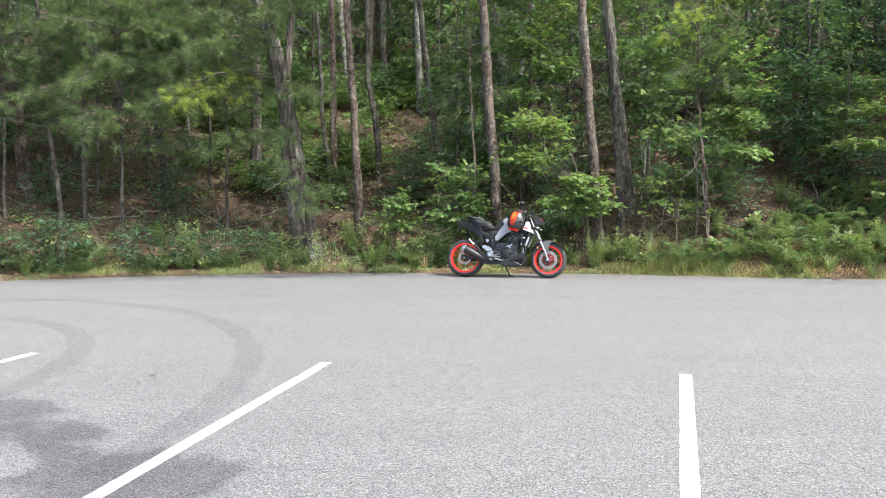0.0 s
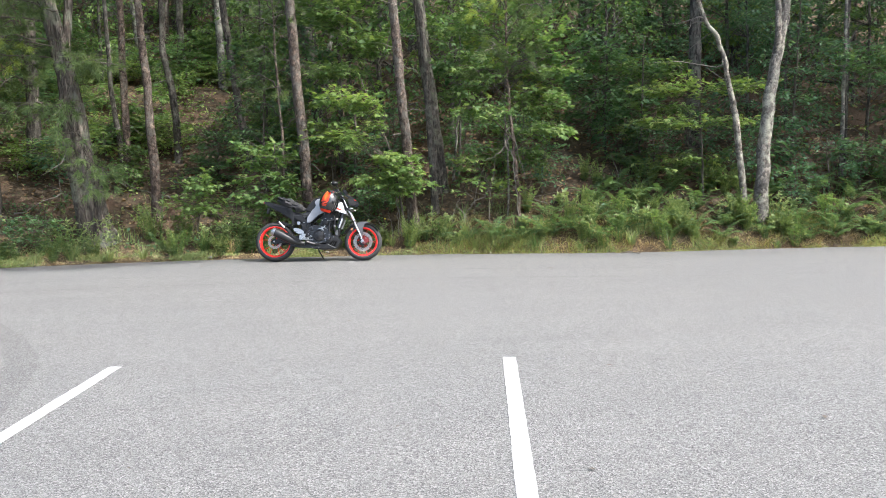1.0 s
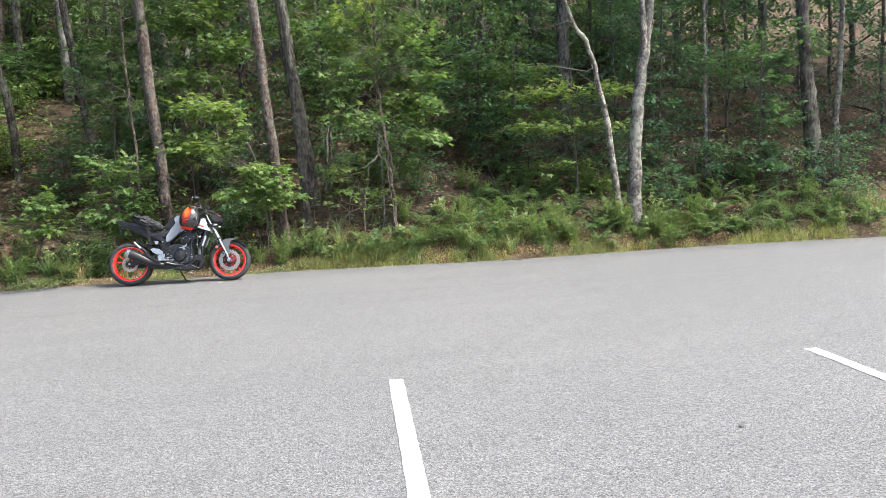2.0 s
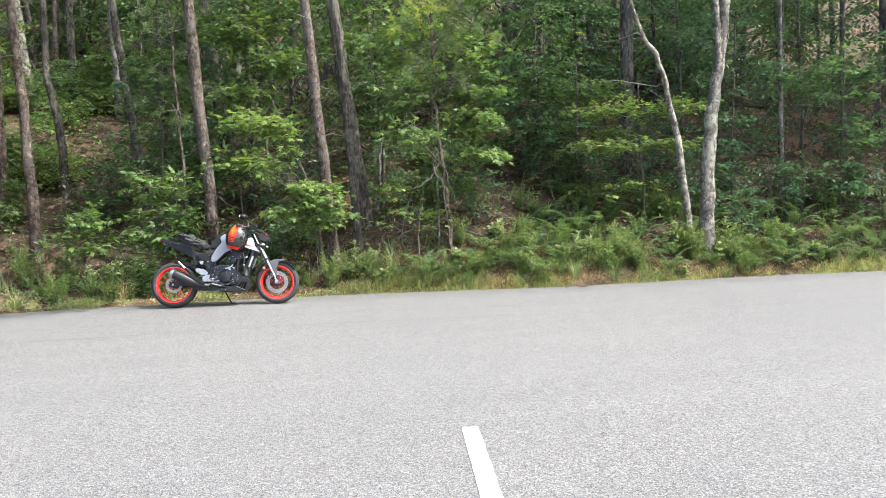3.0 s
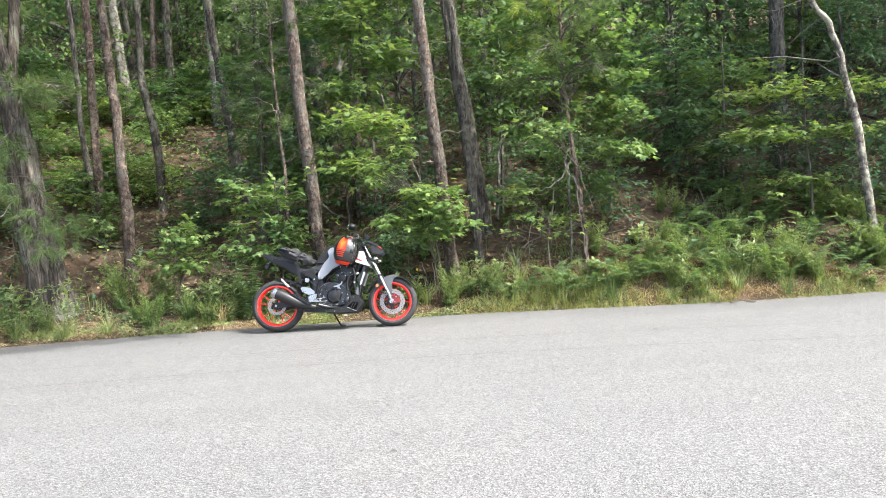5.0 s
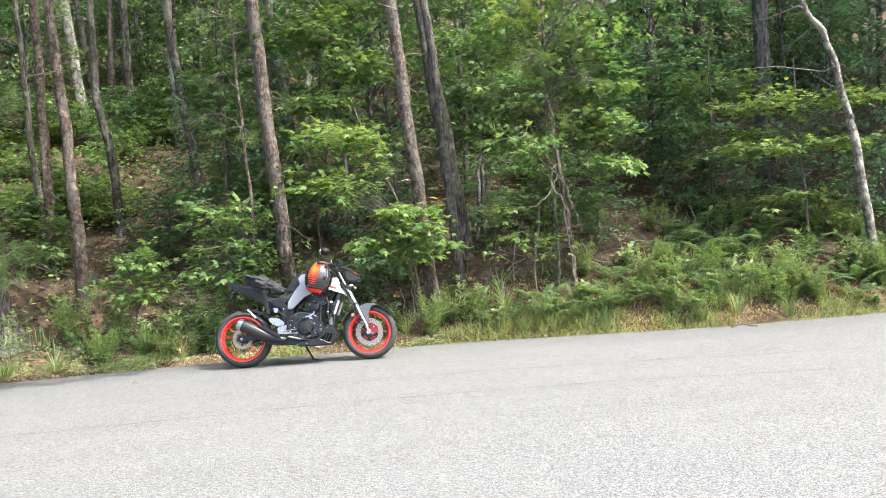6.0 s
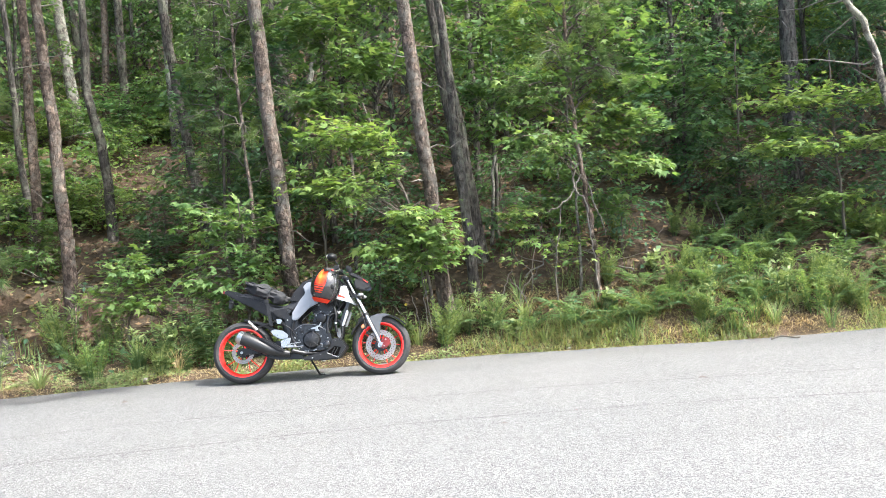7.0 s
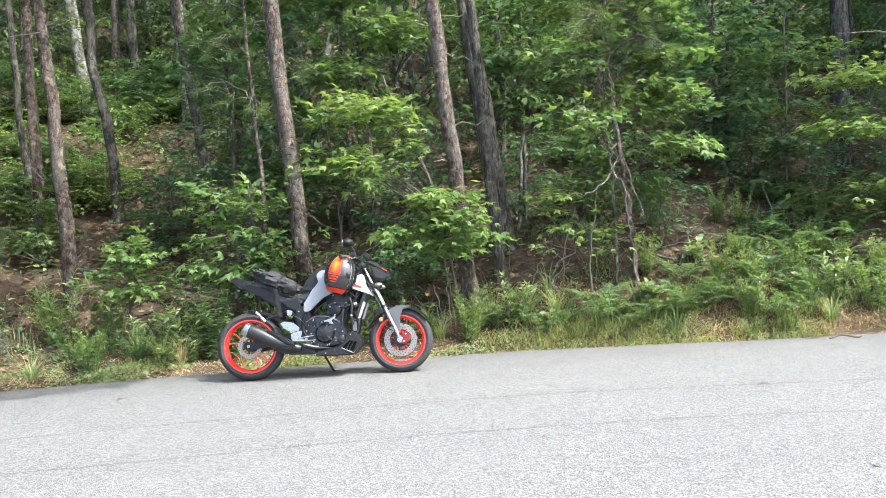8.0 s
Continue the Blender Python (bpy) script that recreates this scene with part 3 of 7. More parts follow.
# The old twin-stemmed pine at the verge.
old_root, _, old_base = tall_tree("old gnarled pine with deeply furrowed flared grey trunk",
    [(-2.98, 15.72, 0.28), (-3.16, 15.72, 1.3), (-3.31, 15.72, 2.35), (-3.48, 15.72, 3.4), (-3.72, 15.72, 4.5), (-4.0, 15.72, 5.3)], 0.19, 11, BARK_OLD, 14, flare=1.9, over=(0.3, -0.6), furrow=0.22)
# Added hardwood: its limbs and leaves, out of view, shade lot edge and slope.
limb = wander(np.array([(2.05, 15.0, 6.4), (2.3, 13.6, 7.3), (2.4, 12.0, 7.8), (2.2, 10.4, 7.9)]), 5, 0.03)
added_shade_tree = thing("tree", Matrix.Translation((2.9, 15.35, hill(2.9, 15.35) - 0.1)), "hardwood added to shade the verge and slope from unseen limbs", "tree", "trees of the wood")
ob_line = wander(np.array([(0, 0, 0), (-0.1, 0.05, 2.2), (-0.3, -0.05, 4.4), (-0.8, -0.3, 6.2), (-0.9, -0.2, 9.5)]), 5, 0.01)
put("trunk", trunk_mesh(ob_line, 0.07, 0.035, 9, 1.3), BARK_GREY, added_shade_tree)
shift = np.array((2.9, 15.35, hill(2.9, 15.35) - 0.1))
put("overhanging_limb", raw_mesh("overhanging_limb", *tubes([limb - shift], [np.linspace(0.045, 0.015, len(limb))], 6)), BARK_GREY, added_shade_tree)
P = in_blobs([(2.6, 10.8, 7.7, 1.0, 0.45, 0.3, 190), (1.4, 10.5, 7.6, 0.9, 0.4, 0.3, 120), (3.4, 11.0, 7.8, 0.5, 0.3, 0.25, 50), (-0.6, 10.6, 7.6, 1.4, 0.35, 0.25, 130), (-2.4, 10.1, 7.6, 0.9, 0.3, 0.25, 90), (1.3, 13.5, 7.3, 1.3, 0.7, 0.6, 230), (0.0, 13.8, 7.5, 1.0, 0.6, 0.5, 230), (-1.6, 13.6, 7.4, 1.2, 0.6, 0.5, 210), (0.6, 13.1, 7.2, 0.8, 0.5, 0.4, 110),
              (0.9, 11.5, 7.6, 1.0, 0.45, 0.35, 170), (-0.9, 11.5, 7.6, 1.0, 0.45, 0.35, 150), (-2.9, 11.0, 7.5, 0.8, 0.35, 0.3, 110), (-4.3, 11.2, 7.5, 0.8, 0.45, 0.35, 120),
              (2.4, 15.1, 8.3, 1.1, 0.9, 0.6, 260), (1.2, 15.6, 8.1, 0.9, 0.8, 0.5, 170), (0.2, 14.9, 7.9, 0.8, 0.8, 0.5, 130)]) - shift
put("crown", raw_mesh("crown", *leaf_arrays(P, RNG.normal(0, 1, P.shape), RNG.normal(0, 0.5, P.shape) + np.array([[0, 0, 1.0]]), RNG.uniform(0.16, 0.3, len(P)), LEAF_KITE)), OAK, added_shade_tree)
side_limbs = [wander(np.array(q) - shift, 5, 0.03) for q in ([(2.35, 12.6, 7.65), (1.2, 11.9, 7.75), (-0.8, 11.5, 7.7)], [(-0.8, 11.5, 7.7), (-2.6, 11.4, 7.6), (-4.4, 11.2, 7.5)], [(2.3, 11.0, 7.85), (0.8, 10.6, 7.7), (-0.6, 10.6, 7.65), (-2.6, 10.1, 7.6)])]
for q in side_limbs:
    put("overhanging_limb", raw_mesh("overhanging_limb", *tubes([q], [np.linspace(0.026, 0.01, len(q))], 6)), BARK_GREY, added_shade_tree)
stem2 = wander(np.array([(-0.16, -0.10, -0.1), (-0.30, -0.14, 0.8), (-0.42, -0.10, 1.7), (-0.50, 0.05, 2.7), (-0.42, 0.15, 3.8), (-0.3, 0.2, 5.2)]), 14, 0.003)
put("second_stem", trunk_mesh(stem2, 0.12, 0.06, 36, 1.9, 0.02, 0.2), BARK_OLD, old_root)


# ---- understorey ----
def leafy(name, label, category, base, line, r0, blobs, per, size, shape, leaf, bark=TWIG_DARK, group="", length=(0.3, 0.6), flat=0.35, droop=0.25, limbs=True):
    """A sapling or shrub: a stem, limbs out to each spray, and the leaves."""
    root = thing(name, Matrix.Translation(base), label, category, group)
    line = wander(line, 5, 0.012)
    put("stem", trunk_mesh(line, r0, r0 * 0.4, 7, 1.2), bark, root)
    C = in_blobs(blobs)
    axis = line[len(line) // 2]
    out = C - axis
    out[:, 2] *= 0.15
    D = unit(out) + RNG.normal(0, 0.45, C.shape) * np.array([[1, 1, 0.35]])
    L = RNG.uniform(*length, len(C))
    O = C - unit(D) * L[:, None] * 0.5
    if limbs:
        sel = O[RNG.permutation(len(O))[:min(len(O), 60)]]
        tagged(put("branching", raw_mesh("branching", *tubes(*limb_paths(line, sel, r0, 0.3), 4)), bark, root), kind="stuff")
        tw = [np.array([o, o + unit(d) * l * 0.6, o + unit(d) * l - np.array([0, 0, droop * l * 0.5])]) for o, d, l in zip(O, D, L)]
        tagged(put("twiggery", raw_mesh("twiggery", *tubes(tw, [np.array([0.004, 0.003, 0.001])] * len(tw), 3)), bark, root), kind="stuff")
    V, F = leaf_arrays(*sprays(O, D, L, per, size, droop, flat), shape)
    put("crown", raw_mesh("crown", V, F), leaf, root)
    return root


# Maple between the two pines, in layers; its leaf colour carries the sunlight.
leafy("maple_sapling", "young maple with sunlit-coloured layered leaves beside a pine", "maple", (2.25, 14.75, 0.25),
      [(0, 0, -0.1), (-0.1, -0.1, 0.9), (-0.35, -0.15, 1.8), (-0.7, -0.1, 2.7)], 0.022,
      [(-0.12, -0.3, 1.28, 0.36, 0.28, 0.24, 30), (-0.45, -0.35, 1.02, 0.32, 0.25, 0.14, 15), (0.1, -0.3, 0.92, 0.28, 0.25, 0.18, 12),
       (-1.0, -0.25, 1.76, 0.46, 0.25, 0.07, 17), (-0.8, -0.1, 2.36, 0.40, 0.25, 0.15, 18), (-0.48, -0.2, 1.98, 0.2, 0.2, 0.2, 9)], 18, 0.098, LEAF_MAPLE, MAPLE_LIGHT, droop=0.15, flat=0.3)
# Leafy growth behind the motorcycle.
leafy("maple_sapling", "green maple shrub close behind the motorcycle", "maple", (0.05, 15.25, 0.2),
      [(0, 0, -0.1), (0.05, 0, 0.8), (0.0, 0, 1.7)], 0.02,
      [(-0.2, -0.1, 0.95, 0.5, 0.4, 0.4, 42), (-0.2, 0.1, 1.55, 0.5, 0.4, 0.3, 30), (0.15, 0.0, 0.55, 0.3, 0.3, 0.25, 12)], 16, 0.10, LEAF_MAPLE, MAPLE)
leafy("shrub", "bushy shrub with sunlit yellow-green leaf colour on the verge", "shrub", (-1.28, 15.35, 0.2),
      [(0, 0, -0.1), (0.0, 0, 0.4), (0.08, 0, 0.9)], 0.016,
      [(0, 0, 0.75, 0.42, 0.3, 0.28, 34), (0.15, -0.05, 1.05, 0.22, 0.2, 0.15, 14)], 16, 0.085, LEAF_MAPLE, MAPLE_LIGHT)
leafy("hardwood_sapling", "soft leafy sapling behind the first pine", "sapling", (-0.2, 16.6, 0.75),
      [(0, 0, -0.1), (0, 0, 1.2), (0.1, 0, 3.2)], 0.03,
      [(0, 0, 1.7, 0.7, 0.5, 0.45, 44), (-0.2, 0, 2.6, 0.6, 0.5, 0.4, 30), (0.5, 0.2, 1.0, 0.5, 0.4, 0.3, 20)], 15, 0.10, LEAF_OVAL, OAK)
# The young pine at the verge, with a maple grown up through it.
verge_base = np.array((4.3, 14.65, 0.28))
verge_pine = leafy("young_pine", "slender leaning young pine tangled with maple leaves", "pine", verge_base,
      [(0, 0, -0.1), (-0.02, 0, 0.6), (-0.12, 0, 1.6), (-0.2, 0, 2.5), (-0.22, 0, 3.4), (-0.2, 0, 4.6)], 0.042,
      [(0.42, -0.1, 1.80, 0.40, 0.35, 0.16, 22), (0.30, -0.15, 2.35, 0.45, 0.4, 0.24, 30), (-0.65, -0.1, 2.15, 0.42, 0.35, 0.24, 28), (-0.75, 0.0, 2.75, 0.45, 0.4, 0.25, 26), (0.5, 0.1, 2.9, 0.5, 0.4, 0.3, 30), (0.45, 0.1, 3.5, 0.6, 0.4, 0.35, 26), (-0.7, 0.2, 3.6, 0.55, 0.4, 0.4, 26), (0.15, 0.1, 1.35, 0.3, 0.3, 0.12, 8)],
      15, 0.10, LEAF_MAPLE, MAPLE, BARK_PINE, flat=0.4)
# Leafy hardwoods whose lower sprays hang between the front trunks.
leafy("hardwood_sapling", "slim hardwood with high green sprays between two pines", "sapling", (1.5, 16.4, hill(1.5, 16.4)),
      [(0, 0, -0.1), (0.05, 0, 1.4), (-0.05, 0, 3.0), (0.05, 0, 5.0)], 0.032,
      [(-0.3, -0.3, 2.5, 0.5, 0.4, 0.15, 20), (0.2, -0.3, 3.0, 0.6, 0.4, 0.22, 28), (-0.25, -0.2, 3.5, 0.7, 0.5, 0.3, 36), (0.3, -0.1, 4.1, 0.7, 0.5, 0.35, 36), (-0.5, 0, 4.6, 0.7, 0.5, 0.35, 30)], 15, 0.115, LEAF_MAPLE, MAPLE, BARK_GREY)
leafy("hardwood_sapling", "slim oak with high green sprays behind a pine", "sapling", (3.55, 16.5, hill(3.55, 16.5)),
      [(0, 0, -0.1), (0.05, 0, 1.4), (-0.05, 0, 2.8), (0.05, 0, 4.6)], 0.03,
      [(-0.15, -0.35, 1.6, 0.45, 0.35, 0.15, 16), (0.1, -0.3, 2.2, 0.55, 0.4, 0.22, 26), (-0.3, -0.3, 2.8, 0.65, 0.5, 0.28, 34), (0.3, -0.1, 3.4, 0.7, 0.5, 0.3, 34), (-0.3, 0, 4.0, 0.7, 0.5, 0.35, 30)], 15, 0.115, LEAF_OVAL, MAPLE, BARK_GREY)
leafy("hardwood_sapling", "slim maple with high green sprays beside a pine", "sapling", (-0.2, 17.4, hill(-0.2, 17.4)),
      [(0, 0, -0.1), (0.05, 0, 1.4), (-0.05, 0, 2.8), (0.05, 0, 4.6)], 0.03,
      [(0.25, -0.3, 2.2, 0.5, 0.4, 0.2, 24), (0.0, -0.3, 2.9, 0.5, 0.5, 0.28, 26), (0.3, -0.1, 3.6, 0.6, 0.5, 0.3, 30)], 15, 0.115, LEAF_MAPLE, MAPLE, BARK_GREY)
leafy("maple_sapling", "low maple shrub tangled with bare twigs", "maple", (3.75, 14.6, 0.3),
      [(0, 0, -0.1), (0, 0, 0.5), (0.1, 0, 1.3)], 0.014,
      [(-0.25, 0.05, 0.85, 0.45, 0.3, 0.2, 8), (0.35, 0.05, 0.75, 0.3, 0.3, 0.2, 5), (-0.35, 0, 1.2, 0.3, 0.3, 0.15, 10)], 13, 0.085, LEAF_MAPLE, MAPLE_LIGHT)
leafy("thin_sapling", "thin pale upright sapling with few leaves", "sapling", (3.4, 16.3, 1.0),
      [(0, 0, -0.1), (0.08, 0, 1.0), (0.16, 0, 2.0), (0.2, 0, 3.2)], 0.03,
      [(0.3, -0.2, 0.7, 0.5, 0.4, 0.3, 18), (0.1, 0, 2.6, 0.7, 0.6, 0.5, 30)], 14, 0.09, LEAF_MAPLE, OAK, BARK_PALE)
leafy("thin_sapling", "thin pale sapling stem in the shade", "sapling", (5.2, 18.0, 1.85),
      [(0, 0, -0.1), (0.05, 0, 0.8), (0.1, 0, 1.6), (0.1, 0, 2.6)], 0.04,
      [(0, 0, 2.2, 0.8, 0.7, 0.6, 40)], 16, 0.10, LEAF_OVAL, OAK, BARK_PALE)
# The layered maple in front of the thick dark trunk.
leafy("maple_sapling", "maple sapling with flat layered sunlit-coloured sprays", "maple", (7.8, 14.75, 0.55),
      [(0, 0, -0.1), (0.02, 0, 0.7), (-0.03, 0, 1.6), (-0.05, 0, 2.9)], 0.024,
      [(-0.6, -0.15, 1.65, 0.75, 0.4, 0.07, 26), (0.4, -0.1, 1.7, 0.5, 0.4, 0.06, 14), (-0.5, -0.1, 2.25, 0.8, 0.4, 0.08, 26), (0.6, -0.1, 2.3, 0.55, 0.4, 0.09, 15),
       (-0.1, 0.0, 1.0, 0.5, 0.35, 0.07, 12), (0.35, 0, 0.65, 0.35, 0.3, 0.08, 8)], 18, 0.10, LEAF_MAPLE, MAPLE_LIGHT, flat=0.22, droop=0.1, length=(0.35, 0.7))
leafy("maple_sapling", "maple sapling with spreading branches in half shade", "maple", (7.15, 16.1, 1.15),
      [(0, 0, -0.1), (0.02, 0, 0.7), (0.05, 0, 1.6), (0.1, 0, 2.8)], 0.026,
      [(0.0, -0.1, 1.0, 0.6, 0.45, 0.10, 15), (0.5, -0.1, 1.45, 0.7, 0.5, 0.10, 18), (0.2, 0, 2.2, 0.9, 0.6, 0.15, 24)], 17, 0.10, LEAF_MAPLE, MAPLE, flat=0.25, droop=0.1)
leafy("maple_sapling", "maple sapling in deep shade by the verge", "maple", (11.6, 14.4, 0.85),
      [(0, 0, -0.1), (0, 0, 0.7), (0.05, 0, 1.6), (0.1, 0, 3.0)], 0.026,
      [(0, -0.1, 0.75, 0.5, 0.4, 0.4, 30), (0.3, 0, 1.5, 0.6, 0.5, 0.4, 30), (-0.2, 0, 2.4, 1.0, 0.6, 0.4, 44), (0.7, 0, 2.9, 0.9, 0.6, 0.4, 30)], 16, 0.10, LEAF_MAPLE, OAK)
leafy("hardwood_sapling", "leafy sapling in deep shade by the verge", "sapling", (9.9, 15.2, 1.1),
      [(0, 0, -0.1), (0, 0, 0.9), (0.05, 0, 2.0), (0.1, 0, 3.4)], 0.03,
      [(0, 0, 1.3, 0.9, 0.5, 0.5, 40), (0.2, 0, 2.4, 1.1, 0.7, 0.5, 54), (-0.2, 0, 3.2, 1.0, 0.7, 0.4, 40)], 16, 0.10, LEAF_OVAL, DEEP)


# Low leafy seedlings scattered over the open slope, with bare litter between them.
for q in range(46):
    x = RNG.uniform(-7.2, 0.2)
    y = RNG.uniform(18.6, 26.5)
    if abs(x + 1.7 + 0.12 * (y - 17)) < 0.55 and y < 19.5:
        continue
    w = RNG.uniform(0.32, 0.62)
    h = RNG.uniform(0.28, 0.75)
    leafy("hardwood_seedling", "low green hardwood seedling on the leaf-strewn slope", "seedling", (x, y, hill(x, y)),
          [(0, 0, -0.1), (0.03, 0, h * 0.6), (0.0, 0.02, h)], 0.01,
          [(0, 0, h, w, w * 0.8, 0.12, 9), (RNG.uniform(-0.3, 0.3), -0.1, h * 0.6, w * 0.8, w * 0.7, 0.1, 6)], 12, 0.11, (LEAF_MAPLE, LEAF_OVAL)[q % 2], (MAPLE, MAPLE_LIGHT, OAK)[q % 3], group="seedlings on the slope", flat=0.25, droop=0.12)


# ---- pine boughs ----
def tuft_mesh(name, P, D, count, length, spread=0.55, width=0.0045):
    n = len(P)
    p = np.repeat(P, count, 0) + RNG.normal(0, 0.012, (n * count, 3))
    d = unit(np.repeat(unit(D), count, 0) + RNG.normal(0, spread, (n * count, 3)))
    L = length * RNG.uniform(0.6, 1.15, (n * count, 1))
    s = unit(np.cross(d, RNG.normal(0, 1, d.shape))) * width
    tip = p + d * L - np.array([[0, 0, 1.0]]) * L * 0.18
    V = np.stack([p - s, p + s, tip], 1).reshape(-1, 3)
    return raw_mesh(name, V, np.arange(len(V)).reshape(-1, 3))


def pine_bough(parent, start, end, tufts, needles=46, length=0.17, material=NEEDLE, reach=0.5, r=0.014, label=""):
    """A drooping bough with side twigs and tufts of needles, under its tree."""
    start, end = np.array(start, float), np.array(end, float)
    mid = (start + end) / 2 + np.array([0, 0, 0.18])
    line = wander([start, mid, end], 6, 0.02)
    t = RNG.uniform(0.25, 1.0, tufts)
    j = np.minimum((t * (len(line) - 1)).astype(int), len(line) - 1)
    way = unit(end - start)
    side = unit(RNG.normal(0, 1, (tufts, 3)) * np.array([[1, 1, 0.45]]) + way * 0.6)
    O = line[j]
    P = O + side * RNG.uniform(0.08, reach, (tufts, 1)) * (1.2 - t[:, None] * 0.6)
    P[:, 2] -= 0.08
    paths = [line] + [np.array([a, (a + b) / 2 + np.array([0, 0, 0.02]), b]) for a, b in zip(O, P)]
    radii = [np.linspace(r, r * 0.3, len(line))] + [np.array([0.006, 0.005, 0.003])] * tufts
    ob = put("bough", raw_mesh("bough", *tubes(paths, radii, 4)), TWIG_DARK, parent, label)
    put("needles", tuft_mesh("needles", P, side + way * 0.5 + np.array([[0, 0, 0.25]]), needles, length), material, ob)


def local(p):
    return np.array(p, float) - old_base


for a, b, k in [((-3.5, 15.7, 3.6), (-5.2, 14.3, 3.2), 34), ((-3.6, 15.7, 4.0), (-6.3, 14.5, 3.7), 44), ((-3.5, 15.7, 4.2), (-4.6, 14.0, 3.9), 36),
                ((-3.45, 15.7, 3.2), (-2.55, 14.7, 3.15), 30), ((-3.3, 15.7, 2.3), (-2.9, 15.0, 1.25), 16), ((-3.2, 15.7, 1.7), (-2.6, 15.2, 1.05), 12),
                ((-3.4, 15.7, 2.8), (-3.35, 14.8, 2.1), 14), ((-3.7, 15.7, 4.6), (-3.2, 14.2, 4.5), 34), ((-3.7, 15.7, 4.6), (-5.6, 14.6, 4.5), 40), ((-3.35, 15.7, 2.5), (-4.3, 15.0, 2.4), 22),
                ((-3.8, 15.7, 4.9), (-2.6, 14.6, 4.8), 30)]:
    pine_bough(old_root, local(a), local(b), int(k * 1.5), 50, 0.19)
# Two boughs whose sunlit look comes from the brighter needle colour.
pine_bough(old_root, local((-3.6, 15.7, 3.4)), local((-5.2, 13.7, 2.85)), 30, 52, 0.19, NEEDLE_LIT, 0.42, label="bough with sunlight put into its yellow-green needle colour")
pine_bough(old_root, local((-3.55, 15.7, 3.7)), local((-4.95, 13.9, 3.15)), 26, 52, 0.19, NEEDLE_LIT, 0.36, label="bough with sunlight put into its yellow-green needle colour")

leafy("thin_sapling", "thin pale bare-stemmed sapling beside a young pine", "sapling", (4.12, 14.8, hill(4.12, 14.8)),
      [(0, 0, -0.1), (0.02, 0, 0.9), (-0.03, 0, 1.8), (-0.02, 0, 3.2)], 0.02, [(0.1, -0.05, 2.8, 0.4, 0.35, 0.3, 14)], 13, 0.09, LEAF_MAPLE, MAPLE, BARK_PALE)
# Soft needle boughs of the verge pine, every third in the sunlit needle colour.
for i in range(18):
    z = 2.5 + 2.0 * i / 17
    a = i * 2.4 + 0.6
    L = 0.75 - 0.08 * (i % 3)
    pine_bough(verge_pine, (-0.2, 0, z), (-0.2 + math.cos(a) * L, math.sin(a) * L * 0.8 - 0.1, z + 0.12), 15, 42, 0.15, (NEEDLE_LIT if i % 3 == 0 else NEEDLE), 0.36)

pine_roots = []


def young_pine(x, y, height, spread, low, count):
    base = np.array((x, y, hill(x, y) - 0.05))
    root = thing("young_pine", Matrix.Translation(base), "young pine with soft dense green needle boughs", "pine", "young pines")
    pine_roots.append((root, height))
    line = wander([(0, 0, -0.1), (0.05, 0, height * 0.3), (0.0, 0, height * 0.6), (0.1, 0, height)], 6, 0.01)
    put("trunk", trunk_mesh(line, 0.036, 0.014, 8, 1.2), BARK_GREY, root)
    for i in range(count):
        z = low + (height - low - 0.2) * i / (count - 1)
        a = i * 2.4 + x
        L = spread * (1.15 - 0.75 * z / height)
        p = line[int(np.argmin(np.abs(line[:, 2] - z)))]
        pine_bough(root, p, p + np.array((math.cos(a) * L, math.sin(a) * L * 0.8, 0.12 + 0.1 * RNG.normal())), 24, 46, 0.19, reach=0.55)


young_pine(-6.5, 15.2, 6.0, 1.9, 1.7, 26)
young_pine(-8.9, 15.4, 6.5, 1.9, 1.9, 24)
young_pine(-4.9, 16.5, 6.5, 1.9, 2.2, 24)
young_pine(-10.8, 15.0, 6.0, 1.8, 1.2, 20)
young_pine(-5.7, 17.8, 7.5, 2.0, 2.4, 24)
young_pine(-7.8, 16.9, 7.0, 2.0, 2.2, 24)
mid_base = np.array((0.15, 16.1, 0.45))
small_pine = thing("young_pine", Matrix.Translation(mid_base), "slim young pine with thin feathery needles", "pine")
ml = wander([(0, 0, -0.1), (0.02, 0, 1.5), (-0.05, 0, 3.0), (-0.1, 0, 4.6)], 6, 0.01)
put("trunk", trunk_mesh(ml, 0.035, 0.015, 7, 1.2), BARK_PINE, small_pine)
for i in range(14):
    z = 1.8 + 2.4 * i / 13
    a = i * 2.4
    p = ml[int(np.argmin(np.abs(ml[:, 2] - z)))]
    pine_bough(small_pine, p, p + np.array((math.cos(a) * 0.7, math.sin(a) * 0.7 - 0.1, 0.05)), 9, 36, 0.15)


# ---- the wood behind ----
def backwood(kind):
    """A broad-leaved understorey tree, built at the origin and copied."""
    rng_h = (3.2, 4.2, 5.2, 2.4)[kind]
    leaf = (OAK, DEEP, MAPLE, MAPLE_LIGHT)[kind]
    blobs = []
    for i in range(7):
        a = i * 2.4
        z = rng_h * (0.35 + 0.62 * i / 6)
        R = 0.9 * (1.1 - 0.4 * i / 6)
        blobs.append((math.cos(a) * R * 0.7, math.sin(a) * R * 0.7, z, R, R * 0.8, 0.35, 20))
    return leafy("understorey_tree", ("small leafy oak among the trees on the slope", "dark green sapling among the trees on the slope", "green maple among the trees on the slope", "low leafy maple sapling on the slope")[kind],
                 "tree", (0, 0, 0), [(0, 0, -0.2), (0.05, 0, rng_h * 0.4), (-0.05, 0.05, rng_h * 0.8), (0, 0, rng_h)], 0.035, blobs, 13, 0.14, LEAF_KITE, leaf, BARK_GREY, "understorey trees", (0.4, 0.8), limbs=True)


